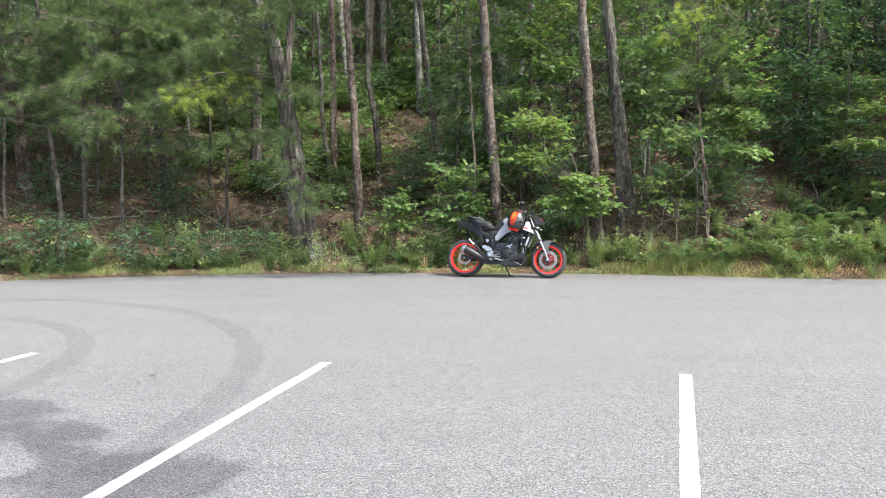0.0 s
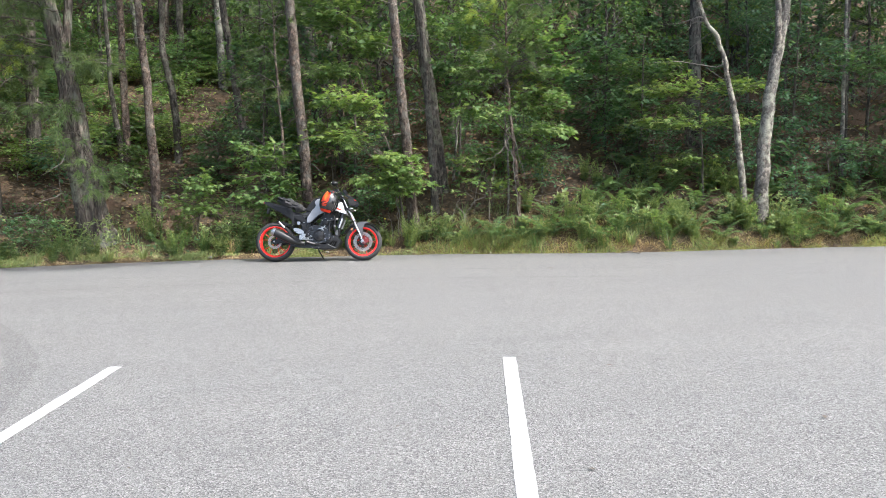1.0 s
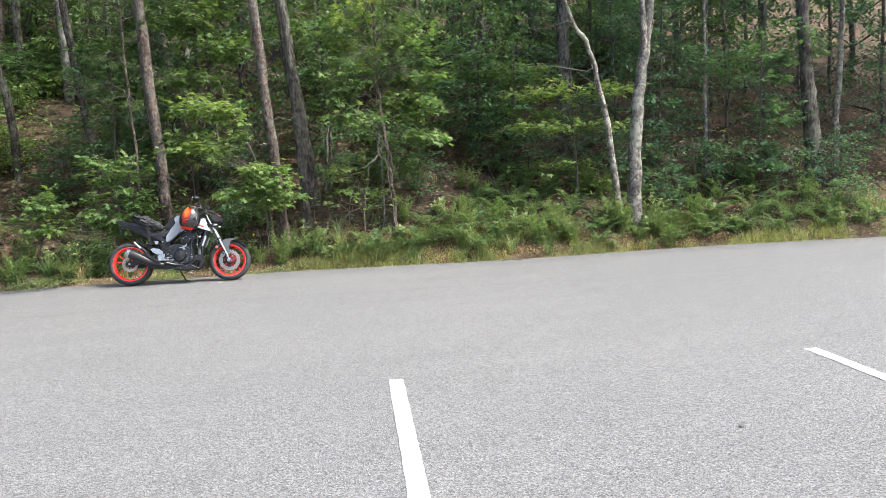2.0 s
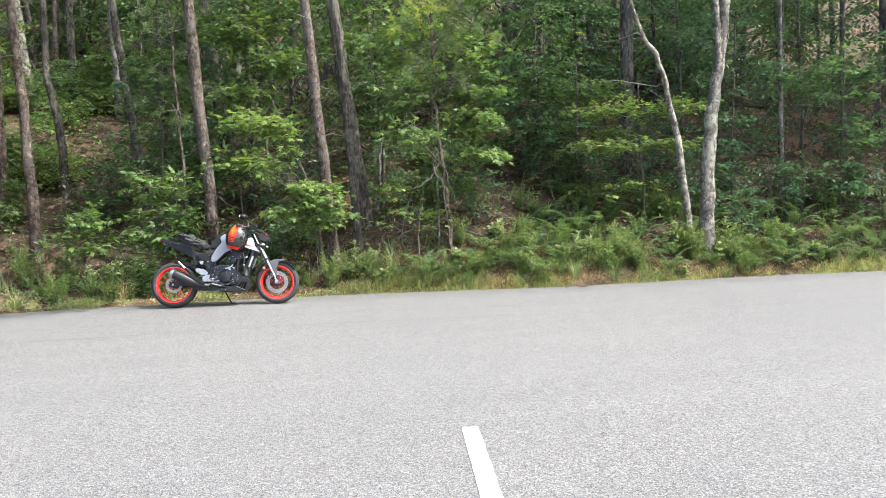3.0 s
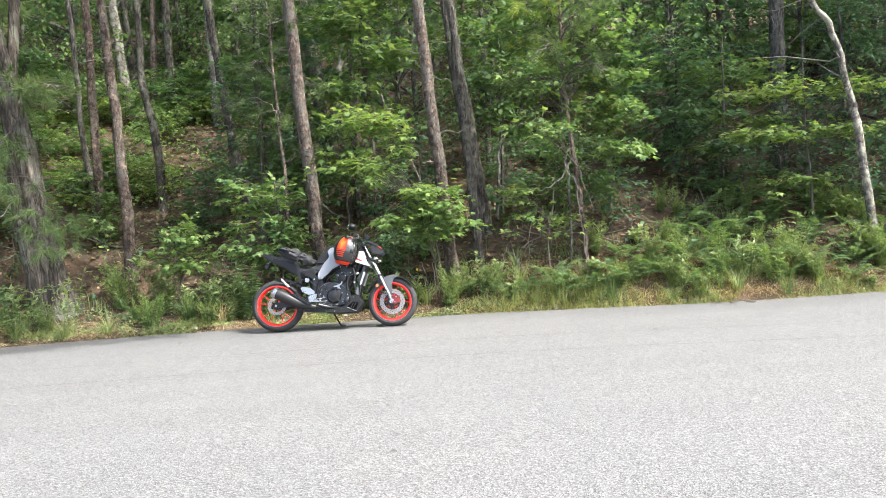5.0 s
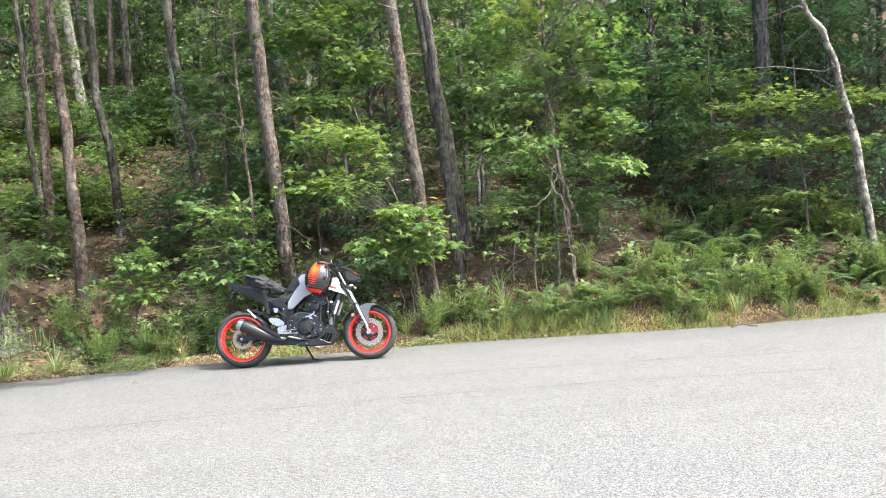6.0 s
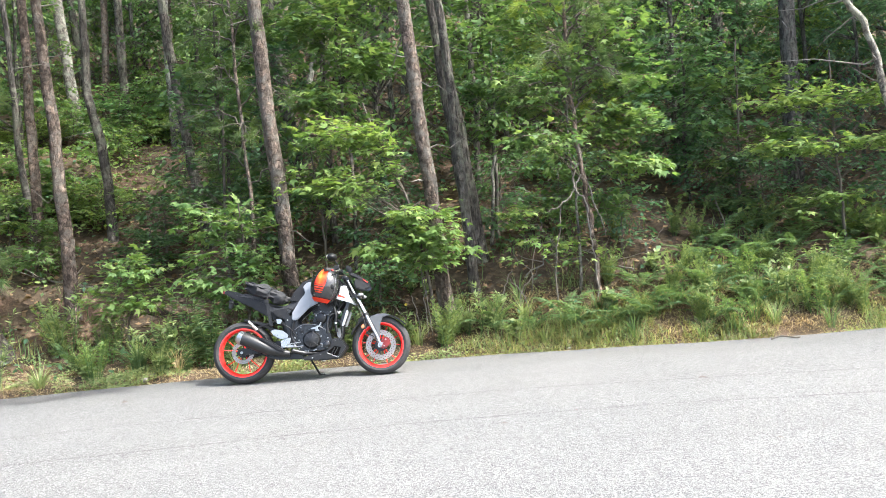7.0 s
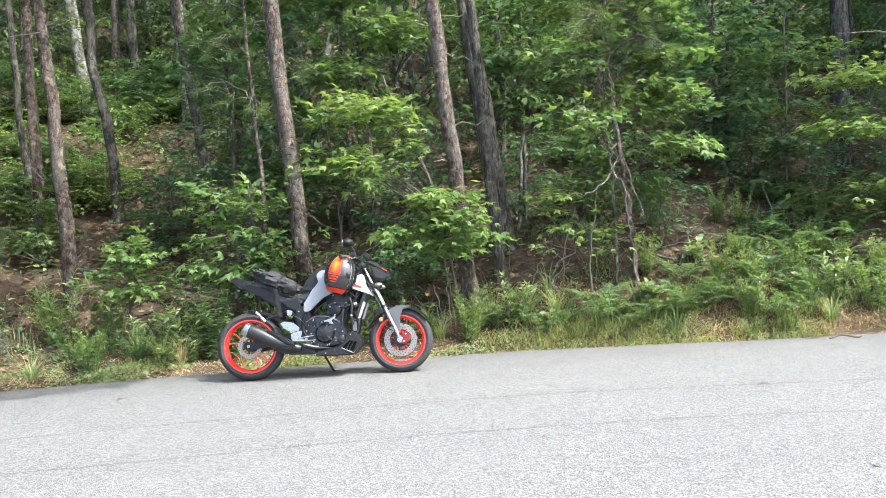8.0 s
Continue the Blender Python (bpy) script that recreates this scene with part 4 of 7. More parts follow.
def clear_of(x, y):
    """Whether a place is off the bare clay gully and the verge."""
    return y - edge_y(x) > 2.2 and not (abs(x - (5.6 + 0.35 * (y - 16))) < 0.7 and y < 21)


protos = [backwood(k) for k in range(4)]
spots = []
tries = 0
while len(spots) < 84 and tries < 4000:
    tries += 1
    y = 16.5 + 26 * RNG.random() ** 1.2
    x = 1.0 + (y * 0.78) * RNG.uniform(-1, 1)
    if clear_of(x, y) and all((x - a) ** 2 + (y - b) ** 2 > 1.3 for a, b in spots) and not (-6.8 < x < 0.4 and y < 23.5) and not (-8.6 < x < -3.0 and y < 19.5) and not (-0.6 < x < 5.0 and y < 18.6):
        spots.append((x, y))
for i, (x, y) in enumerate(spots):
    s = RNG.uniform(0.75, 1.25) * (1.0 if y > 20 else 0.8)
    m = Matrix.Translation((x, y, hill(x, y) - 0.05)) @ Matrix.Rotation(RNG.uniform(0, 6.28), 4, "Z") @ Matrix.Diagonal((s, s, s * RNG.uniform(0.85, 1.1), 1))
    if i < 4:
        protos[i].matrix_basis = m
    else:
        copy_thing(protos[i % 4], m)


# Low saplings over the open part of the slope.
for i in range(40):
    y = 17.6 + 10.5 * RNG.random()
    x = RNG.uniform(-8.0, 0.8) * y / 22
    s = RNG.uniform(0.26, 0.52)
    copy_thing(protos[(3, 2, 3, 0)[i % 4]], Matrix.Translation((x, y, hill(x, y) - 0.15)) @ Matrix.Rotation(RNG.uniform(0, 6.28), 4, "Z") @ Matrix.Diagonal((s * 1.2, s * 1.2, s * 0.8, 1)))


def midwood(kind):
    """A taller broad-leaved tree in full leaf from near the ground up, built at the origin and copied."""
    H = (6.5, 7.5, 8.5)[kind]
    leaf = (OAK, MAPLE, DEEP)[kind]
    blobs = []
    for i in range(14):
        a = i * 2.4
        z = H * (0.12 + 0.84 * i / 13)
        R = 1.35 * (1.1 - 0.5 * i / 12)
        blobs.append((math.cos(a) * R * 0.7, math.sin(a) * R * 0.7, z, R * 0.8, R * 0.7, 0.42, 13))
    return leafy("leafy_tree", ("oak in full leaf behind the front trunks", "maple in full leaf behind the front trunks", "dark green tree in full leaf on the slope")[kind],
                 "tree", (0, 0, 0), [(0, 0, -0.2), (0.05, 0, H * 0.3), (-0.05, 0.05, H * 0.7), (0, 0, H)], 0.06, blobs, 13, 0.135, LEAF_OVAL, leaf, BARK_GREY, "leafy trees behind the front trunks", (0.4, 0.8))


mids = [midwood(k) for k in range(3)]
first = [True] * 3
places = [(-7.4, 33.5, 1, 1.1), (-2.0, 34.5, 1, 1.1), (-4.0, 38.5, 1, 1.2), (-10.4, 35.0, 0, 1.2), (-6.6, 40.0, 1, 1.2), (-0.4, 37.0, 1, 1.2), (-3.6, 29.6, 1, 0.9), (-4.6, 23.6, 1, 0.75), (-1.1, 25.2, 1, 0.85), (-2.9, 27.5, 0, 0.9), (-6.3, 25.4, 1, 0.9), (0.3, 21.6, 1, 0.75), (-5.2, 28.6, 1, 0.95), (-0.3, 29.2, 0, 1.0), (1.35, 17.9, 1, 0.85), (2.3, 18.9, 0, 1.0), (3.7, 18.0, 0, 0.85), (4.7, 19.6, 1, 0.9), (-7.3, 18.3, 2, 0.8), (-8.9, 18.2, 2, 0.9), (-10.6, 18.6, 2, 1.0),
          (7.7, 18.9, 1, 0.85), (7.0, 17.6, 0, 0.6), (9.9, 16.9, 2, 0.75), (11.1, 17.3, 2, 0.9), (12.4, 16.4, 2, 0.8), (9.2, 20.3, 2, 1.0), (10.9, 19.6, 2, 1.0), (13.4, 18.2, 2, 1.0), (6.9, 21.4, 0, 1.0), (3.0, 22.0, 1, 1.0), (14.6, 16.6, 2, 0.9),
          (15.8, 15.4, 2, 1.0), (14.4, 13.9, 2, 0.7), (17.0, 13.6, 2, 1.0), (5.4, 24.0, 1, 1.1), (-6.8, 22.4, 0, 1.1), (-9.4, 21.6, 0, 1.1), (-12.2, 20.2, 2, 1.1), (8.8, 23.4, 0, 1.1), (12.4, 21.6, 2, 1.1), (15.2, 19.2, 2, 1.1), (16.8, 18.0, 2, 1.1), (18.6, 19.0, 0, 1.2), (17.4, 21.2, 0, 1.2), (20.6, 17.2, 0, 1.2), (14.2, 20.8, 0, 1.1), (18.6, 16.0, 2, 1.2),
          (-12.6, 16.4, 2, 1.0), (-0.6, 26.0, 1, 1.1), (3.6, 26.5, 0, 1.1), (7.6, 27.0, 0, 1.1), (11.4, 26.0, 0, 1.2), (-9.0, 26.0, 0, 1.2), (20.4, 13.0, 2, 1.1), (15.6, 23.5, 0, 1.2), (-13.6, 24.0, 0, 1.2), (-6.2, 30.0, 1, 1.1), (-3.1, 31.0, 0, 1.1), (-9.2, 31.0, 0, 1.2), (-0.9, 32.0, 1, 1.1), (-5.2, 35.0, 0, 1.2), (-8.2, 36.0, 1, 1.2)]
for mx, my, kind, s in places:
    m = Matrix.Translation((mx, my, hill(mx, my) - 0.08)) @ Matrix.Rotation(RNG.uniform(0, 6.28), 4, "Z") @ Matrix.Scale(s, 4)
    if first[kind]:
        mids[kind].matrix_basis = m
        first[kind] = False
    else:
        copy_thing(mids[kind], m)

back_protos = []
for k, (r, b) in enumerate([(0.13, BARK_PINE), (0.10, BARK_GREY), (0.16, BARK_GREY), (0.08, BARK_PALE)]):
    x0, y0 = (-7.5, 5.5, 10.5, 3.0)[k], (23.0, 24.5, 22.0, 27.0)[k]
    z0 = hill(x0, y0)
    rt, _, _ = tall_tree(("tall straight pine far up the slope", "slim grey hardwood far up the slope", "stout grey hardwood far up the slope", "pale slim hardwood far up the slope")[k],
                         [(x0, y0, z0), (x0 + RNG.uniform(-0.2, 0.2), y0, z0 + 3), (x0 + RNG.uniform(-0.4, 0.4), y0, z0 + 6)], r, 15, b, 10, (2.8, 2.8, 4.2, 230), OAK, joined=True)
    back_protos.append(rt)
used = []
tries = 0
while len(used) < 54 and tries < 3000:
    tries += 1
    y = 21 + 30 * RNG.random()
    x = 1.0 + y * 0.85 * RNG.uniform(-1, 1)
    if all((x - a) ** 2 + (y - b) ** 2 > 3.2 for a, b in used) and clear_of(x, y) and not (-9 < x < 0 and y > 29):
        used.append((x, y))
        copy_thing(back_protos[len(used) % 4], Matrix.Translation((x, y, hill(x, y) - 0.1)) @ Matrix.Rotation(RNG.uniform(0, 6.28), 4, "Z") @ Matrix.Diagonal((1, 1, RNG.uniform(0.85, 1.15), 1)))

# Dense-crowned trees added out of view to shade the right of the wood.
z0 = hill(18.0, 11.2)
dense, _, _ = tall_tree("unseen dense hardwood added to shade the right of the wood", [(18.0, 11.2, z0), (18.1, 11.2, z0 + 3), (18.0, 11.1, z0 + 6)], 0.14, 14, BARK_GREY, 10, (3.2, 3.0, 4.6, 1000), OAK, joined=True)
for x0, y0 in [(19.5, 13.6), (21.5, 10.5), (17.2, 15.8), (23.0, 13.0), (16.3, 12.8)]:
    copy_thing(dense, Matrix.Translation((x0, y0, hill(x0, y0) - 0.1)) @ Matrix.Rotation(x0, 4, "Z") @ Matrix.Scale(0.9, 4))

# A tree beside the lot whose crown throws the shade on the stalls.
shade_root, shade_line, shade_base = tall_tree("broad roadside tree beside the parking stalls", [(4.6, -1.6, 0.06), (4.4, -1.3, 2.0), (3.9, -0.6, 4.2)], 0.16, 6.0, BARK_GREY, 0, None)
SH = 6.8
lobes = [(gx + 0.6 * SH, gy - 0.4375 * SH, SH + dz, rx, ry, 0.22, n) for gx, gy, dz, rx, ry, n in
         [(-2.65, 5.15, 0.1, 0.42, 0.22, 80), (-2.1, 4.75, 0.0, 0.40, 0.2, 60), (-2.7, 4.3, 0.2, 0.4, 0.3, 70), (-1.35, 4.05, 0.0, 0.42, 0.35, 110), (-0.98, 3.95, 0.1, 0.26, 0.4, 80), (-1.3, 3.3, 0.0, 0.6, 0.5, 140), (-2.3, 3.5, 0.2, 0.6, 0.5, 110), (-1.7, 4.35, 0.3, 0.25, 0.15, 24)]]
P = in_blobs(lobes) - shade_base
put("crown", raw_mesh("crown", *leaf_arrays(P, RNG.normal(0, 1, P.shape), RNG.normal(0, 0.5, P.shape) + np.array([[0, 0, 1.0]]), RNG.uniform(0.12, 0.24, len(P)), LEAF_MAPLE)), OAK, shade_root)
tagged(put("branching", raw_mesh("branching", *tubes(*limb_paths(shade_line, [np.array(q[:3]) - shade_base for q in lobes], 0.1, 0.2, 0.6), 6)), BARK_GREY, shade_root), kind="stuff")


# ---- motorcycle ----
RUBBER = plain("tyre_rubber", (0.036, 0.035, 0.035), 0.8, grain=0.2, scale=50, spec=0.3)
ORANGE = plain("orange_wheel_enamel", (0.84, 0.032, 0.026), 0.25, grain=0.05, scale=20, coat=0.5)
BLACK_SATIN = plain("satin_black_metal", (0.010, 0.010, 0.011), 0.36, 0.0, 0.2, 40, spec=0.4)
BLACK_PLASTIC = plain("black_plastic", (0.012, 0.012, 0.013), 0.5, 0.0, 0.25, 70, spec=0.3)
DARK_METAL = plain("dark_engine_metal", (0.05, 0.05, 0.052), 0.32, 0.85, 0.35, 40, spec=0.4)
SILVER = plain("brushed_silver", (0.42, 0.415, 0.41), 0.28, 0.9, 0.1, 50)
STEEL_DISC = plain("brake_steel", (0.52, 0.51, 0.50), 0.45, 0.85, 0.12, 60)
GREY_PAINT = plain("pale_grey_paint", (0.25, 0.257, 0.275), 0.38, 0.1, 0.05, 20, coat=0.5)
FENDER_GREY = plain("mudguard_grey", (0.08, 0.081, 0.085), 0.42, 0.1, 0.06, 20, coat=0.3)
WHITE_PAINT = plain("white_body_paint", (0.70, 0.70, 0.72), 0.35, 0.0, 0.05, 20, coat=0.5)
RED_PAINT = plain("red_decal", (0.65, 0.05, 0.03), 0.4, 0.0, 0.05, 30)
RED_ORANGE = plain("orange_decal", (0.90, 0.07, 0.02), 0.35, 0.0, 0.05, 30, coat=0.4)
SEAT_VINYL = plain("seat_vinyl", (0.028, 0.028, 0.03), 0.6, 0.0, 0.2, 90)
NYLON = plain("black_nylon", (0.018, 0.018, 0.020), 0.8, 0.0, 0.35, 160)
AMBER = plain("amber_lens", (0.36, 0.15, 0.07), 0.2, 0.0, 0.05, 40)
RED_LENS = plain("red_lens", (0.30, 0.045, 0.04), 0.2, 0.0, 0.05, 40)
HELMET_BLACK = plain("helmet_gloss_black", (0.02, 0.02, 0.021), 0.25, 0.0, 0.1, 40, coat=0.6)
CALIPER_RED = plain("caliper_red", (0.15, 0.014, 0.014), 0.4, 0.0, 0.2, 40)
FORK_STEEL = plain("fork_steel", (0.34, 0.34, 0.35), 0.28, 0.9, 0.12, 40)
PIPE_GREY = plain("heat_greyed_steel", (0.20, 0.20, 0.20), 0.45, 0.7, 0.2, 40)
VENT_SHADE = plain("vent_shade_black", (0.004, 0.004, 0.004), 0.9, 0.0, 0.1, 40, spec=0.05)
MUFFLER_BLACK = plain("muffler_black", (0.014, 0.014, 0.014), 0.34, 0.0, 0.2, 30, spec=0.5)


def flame_material():
    """Helmet decal that fades from amber in its middle to red at its edges."""
    m, nt, b = shader("flame_decal", 0.35)
    tc = nt.nodes.new("ShaderNodeTexCoord")
    xyz = nt.nodes.new("ShaderNodeSeparateXYZ")
    nt.links.new(tc.outputs["Object"], xyz.inputs[0])
    k = calc(nt, "ABSOLUTE", calc(nt, "ADD", xyz.outputs[0], 0.045), 0.0)
    z = calc(nt, "MULTIPLY", calc(nt, "ABSOLUTE", calc(nt, "ADD", xyz.outputs[2], -0.085), 0.0), 0.35)
    nt.links.new(ramp(nt, calc(nt, "MULTIPLY", calc(nt, "ADD", k, z), 14.0), [(0.1, (0.95, 0.36, 0.05)), (0.55, (0.95, 0.13, 0.025)), (0.95, (0.80, 0.04, 0.015))]), b.inputs["Base Color"])
    b.inputs["Coat Weight"].default_value = 0.4
    return m


FLAME_DECAL = flame_material()
VISOR = plain("smoked_visor", (0.015, 0.016, 0.02), 0.08, 0.0, 0.05, 20)
MIRROR_GLASS, _, mirror_b = shader("mirror_glass", 0.03, 1.0)
mirror_b.inputs["Base Color"].default_value = (0.85, 0.87, 0.88, 1)


def prism(profile, y0, y1, bevel=0.006, narrow=None):
    """A side profile (x, z) given thickness across, with worn edges; narrow scales the thickness by place."""
    bm = bmesh.new()
    a = [bm.verts.new((x, y0, z)) for x, z in profile]
    b = [bm.verts.new((x, y1, z)) for x, z in profile]
    n = len(profile)
    bm.faces.new(a)
    bm.faces.new(b[::-1])
    for i in range(n):
        bm.faces.new((a[i], b[i], b[(i + 1) % n], a[(i + 1) % n]))
    bmesh.ops.recalc_face_normals(bm, faces=bm.faces)
    if bevel:
        bmesh.ops.bevel(bm, geom=list(bm.edges), offset=bevel, segments=2, affect="EDGES", clamp_overlap=True)
    if narrow:
        c = (y0 + y1) / 2
        for v in bm.verts:
            v.co.y = c + (v.co.y - c) * narrow(v.co.x, v.co.z)
    return bm


def lathe(profile, cx=0.0, cz=0.0, segs=48, closed=True):
    """Profile (radius, across) turned about a sideways axle."""
    bm = bmesh.new()
    rings = []
    for i in range(segs):
        a = 2 * math.pi * i / segs
        rings.append([bm.verts.new((cx + r * math.cos(a), y, cz + r * math.sin(a))) for r, y in profile])
    k = len(profile)
    for i in range(segs):
        p, q = rings[i], rings[(i + 1) % segs]
        for j in range(k if closed else k - 1):
            bm.faces.new((p[j], p[(j + 1) % k], q[(j + 1) % k], q[j]))
    return bm


def rod(points, radius, sides=10):
    pts = np.array(points, float)
    rad = np.full(len(pts), radius) if isinstance(radius, (int, float)) else np.array(radius, float)
    V, F = tubes([pts], [rad], sides)
    bm = bmesh.new()
    vs = [bm.verts.new(v) for v in V]
    for f in F:
        bm.faces.new([vs[i] for i in f])
    bm.faces.new(vs[:sides][::-1])
    bm.faces.new(vs[-sides:])
    return bm


def bent(points, radius, sides=10, per=5):
    return rod(wander(points, per, 0.0), radius, sides)


def chunk(cx, cy, cz, sx, sy, sz, bevel=0.01, turn=0.0, seg=2):
    bm = bmesh.new()
    bmesh.ops.create_cube(bm, size=1)
    for v in bm.verts:
        v.co = Vector((v.co.x * sx, v.co.y * sy, v.co.z * sz))
    if bevel:
        bmesh.ops.bevel(bm, geom=list(bm.edges), offset=bevel, segments=seg, affect="EDGES", clamp_overlap=True)
    bmesh.ops.transform(bm, matrix=Matrix.Translation((cx, cy, cz)) @ Matrix.Rotation(radians(turn), 4, "Y"), verts=bm.verts)
    return bm


def orb(cx, cy, cz, rx, ry, rz, u=24, v=14, lump=0.0, freq=6.0):
    bm = bmesh.new()
    bmesh.ops.create_uvsphere(bm, u_segments=u, v_segments=v, radius=1)
    for w in bm.verts:
        k = 1 + lump * noise.noise(w.co * freq)
        w.co = Vector((cx + w.co.x * rx * k, cy + w.co.y * ry * k, cz + w.co.z * rz * k))
    return bm


def bolt(x, y, z, parent, r=0.008, material=None):
    part("bolt", lathe([(0.0005, y - 0.006), (r * 0.8, y - 0.006), (r, y - 0.003), (r, y), (0.0005, y)], x, z, 8, False), material or SILVER, parent)


def slotted_disc(r0, r1, y, cx, cz, n=72):
    """A flat ring drilled with three staggered rows of holes."""
    bm = bmesh.new()
    radii = np.linspace(r0, r1, 8)
    grid = [[bm.verts.new((cx + r * math.cos(a), y, cz + r * math.sin(a))) for r in radii] for a in np.linspace(0, 2 * math.pi, n, endpoint=False)]
    for i in range(n):
        for j in range(7):
            if j % 2 == 1 and (i + j) % 4 == 0:
                continue
            p, q = grid[i], grid[(i + 1) % n]
            bm.faces.new((p[j], p[j + 1], q[j + 1], q[j]))
    bmesh.ops.solidify(bm, geom=bm.faces[:], thickness=0.005)
    return bm


def build_wheel(bike, cx, cz, R, width, name_label, disc_r, disc_y):
    h = width / 2
    wheel = part("wheel", lathe([(0.012, -0.06), (0.042, -0.06), (0.048, -0.035), (0.036, -0.02), (0.036, 0.02), (0.048, 0.035), (0.042, 0.06), (0.012, 0.06)], cx, cz, 28), BLACK_SATIN, bike, name_label)
    prof = []
    rim = R - 0.070
    for i in range(13):
        a = math.pi * (i / 12.0)
        prof.append((rim + 0.004 + (R - rim - 0.004) * math.sin(a) ** 0.75, -h * math.cos(a) if 0 < i < 12 else (-h * 0.80 if i == 0 else h * 0.80)))
    part("tyre", lathe(prof, cx, cz, 64), RUBBER, wheel, "black grooved road tyre")
    rw = h * 0.78
    part("rim", lathe([(rim + 0.010, -rw), (rim + 0.012, -rw + 0.012), (rim - 0.004, -rw + 0.022), (rim - 0.016, -0.02), (rim - 0.016, 0.02), (rim - 0.004, rw - 0.022), (rim + 0.012, rw - 0.012), (rim + 0.010, rw),
                       (rim - 0.007, rw), (rim - 0.010, rw - 0.008), (rim - 0.026, 0.022), (rim - 0.026, -0.022), (rim - 0.010, -rw + 0.008), (rim - 0.007, -rw)], cx, cz, 64), ORANGE, wheel, "glossy orange wheel rim")
    for i in range(5):
        for s in (-1, 1):
            a0 = 2 * math.pi * i / 5 + 0.2 + s * 0.10
            a1 = 2 * math.pi * i / 5 + 0.2 + s * 0.25
            p = [(cx + 0.042 * math.cos(a0), s * 0.012, cz + 0.042 * math.sin(a0)), (cx + 0.12 * math.cos((a0 + a1) / 2), s * 0.008, cz + 0.12 * math.sin((a0 + a1) / 2)), (cx + (rim - 0.036) * math.cos(a1), 0.0, cz + (rim - 0.036) * math.sin(a1))]
            part("spoke", rod(p, [0.0055, 0.0040, 0.0050], 8), ORANGE, wheel)
    if disc_r:
        d = part("brake_disc", slotted_disc(disc_r * 0.66, disc_r, disc_y, cx, cz), STEEL_DISC, wheel, "drilled steel brake disc")
        part("disc_carrier", lathe([(0.03, disc_y - 0.004), (disc_r * 0.42, disc_y - 0.004), (disc_r * 0.42, disc_y + 0.004), (0.03, disc_y + 0.004)], cx, cz, 24), BLACK_SATIN, d)
        for i in range(6):
            a = math.pi * i / 3 + 0.3
            part("disc_arm", rod([(cx + disc_r * 0.40 * math.cos(a), disc_y, cz + disc_r * 0.40 * math.sin(a)), (cx + disc_r * 0.66 * math.cos(a + 0.12), disc_y, cz + disc_r * 0.66 * math.sin(a + 0.12))], 0.007, 6), BLACK_SATIN, d)
    return wheel


BIKE_M = Matrix.Translation((0.075, 13.625, 0.0)) @ Matrix.Rotation(radians(-10.4), 4, "Z") @ Matrix.Rotation(radians(-8.0), 4, "X")
bike = thing("motorcycle", BIKE_M, "black and grey naked motorcycle with orange wheels on its kickstand", "motorcycle")
RA, FA = (0.0, 0.31), (1.376, 0.294)
build_wheel(bike, *RA, 0.31, 0.14, "rear wheel hub", 0.11, -0.068)
build_wheel(bike, *FA, 0.294, 0.112, "front wheel hub", 0.149, -0.058)
part("axle", rod([(0, -0.13, 0.31), (0, 0.13, 0.31)], 0.014), SILVER, bike)
part("axle", rod([(1.38, -0.125, 0.298), (1.38, 0.125, 0.298)], 0.013), SILVER, bike)

# Fork and front end.
for s in (-1, 1):
    y = s * 0.098
    tube = part("fork_tube", rod([(1.062, y, 1.00), (1.26, y, 0.565)], 0.0125, 14), FORK_STEEL, bike, "bright silver fork tube")
    part("fork_slider", rod([(1.245, y, 0.598), (1.252, y, 0.582), (1.345, y, 0.375), (1.362, y, 0.315)], [0.017, 0.0185, 0.018, 0.016], 14), FORK_STEEL, bike, "silver fork lower leg")
    part("dust_seal", rod([(1.236, y, 0.618), (1.246, y, 0.596)], 0.024, 14), BLACK_PLASTIC, tube)
    part("axle_clamp", chunk(1.378, y, 0.30, 0.055, 0.036, 0.065, 0.010, 20), SILVER, bike)
part("triple_clamp", chunk(1.066, 0, 0.985, 0.075, 0.25, 0.028, 0.008, 25), BLACK_SATIN, bike)
part("triple_clamp", chunk(1.155, 0, 0.80, 0.085, 0.25, 0.035, 0.010, 25), BLACK_SATIN, bike)
part("steering_head", rod([(1.055, 0, 0.98), (1.14, 0, 0.80)], 0.034, 14), BLACK_SATIN, bike)
cal = part("brake_caliper", prism([(1.385, 0.345), (1.43, 0.375), (1.475, 0.345), (1.465, 0.285), (1.41, 0.25), (1.37, 0.262)], -0.115, -0.064, 0.008), CALIPER_RED, bike, "dark red brake caliper")
for q in ((1.43, 0.345), (1.41, 0.28)):
    bolt(*(q[0], -0.127, q[1]), cal, 0.009)
part("brake_line", bent([(1.31, -0.105, 0.38), (1.245, -0.14, 0.44), (1.22, -0.13, 0.58), (1.12, -0.12, 0.80), (1.03, -0.2, 0.99)], 0.005, 6), BLACK_PLASTIC, bike)
fend = []
for i in range(15):
    a = radians(38 + 118 * i / 14)
    fend.append((1.38 + 0.330 * math.cos(a), 0.292 + 0.312 * math.sin(a)))
inner = [(1.38 + 0.316 * math.cos(radians(38 + 118 * i / 14)), 0.292 + 0.299 * math.sin(radians(38 + 118 * i / 14))) for i in range(14, -1, -1)]
fender = part("front_fender", prism(fend + inner, -0.075, 0.075, 0.004), BLACK_PLASTIC, bike, "black front mudguard")
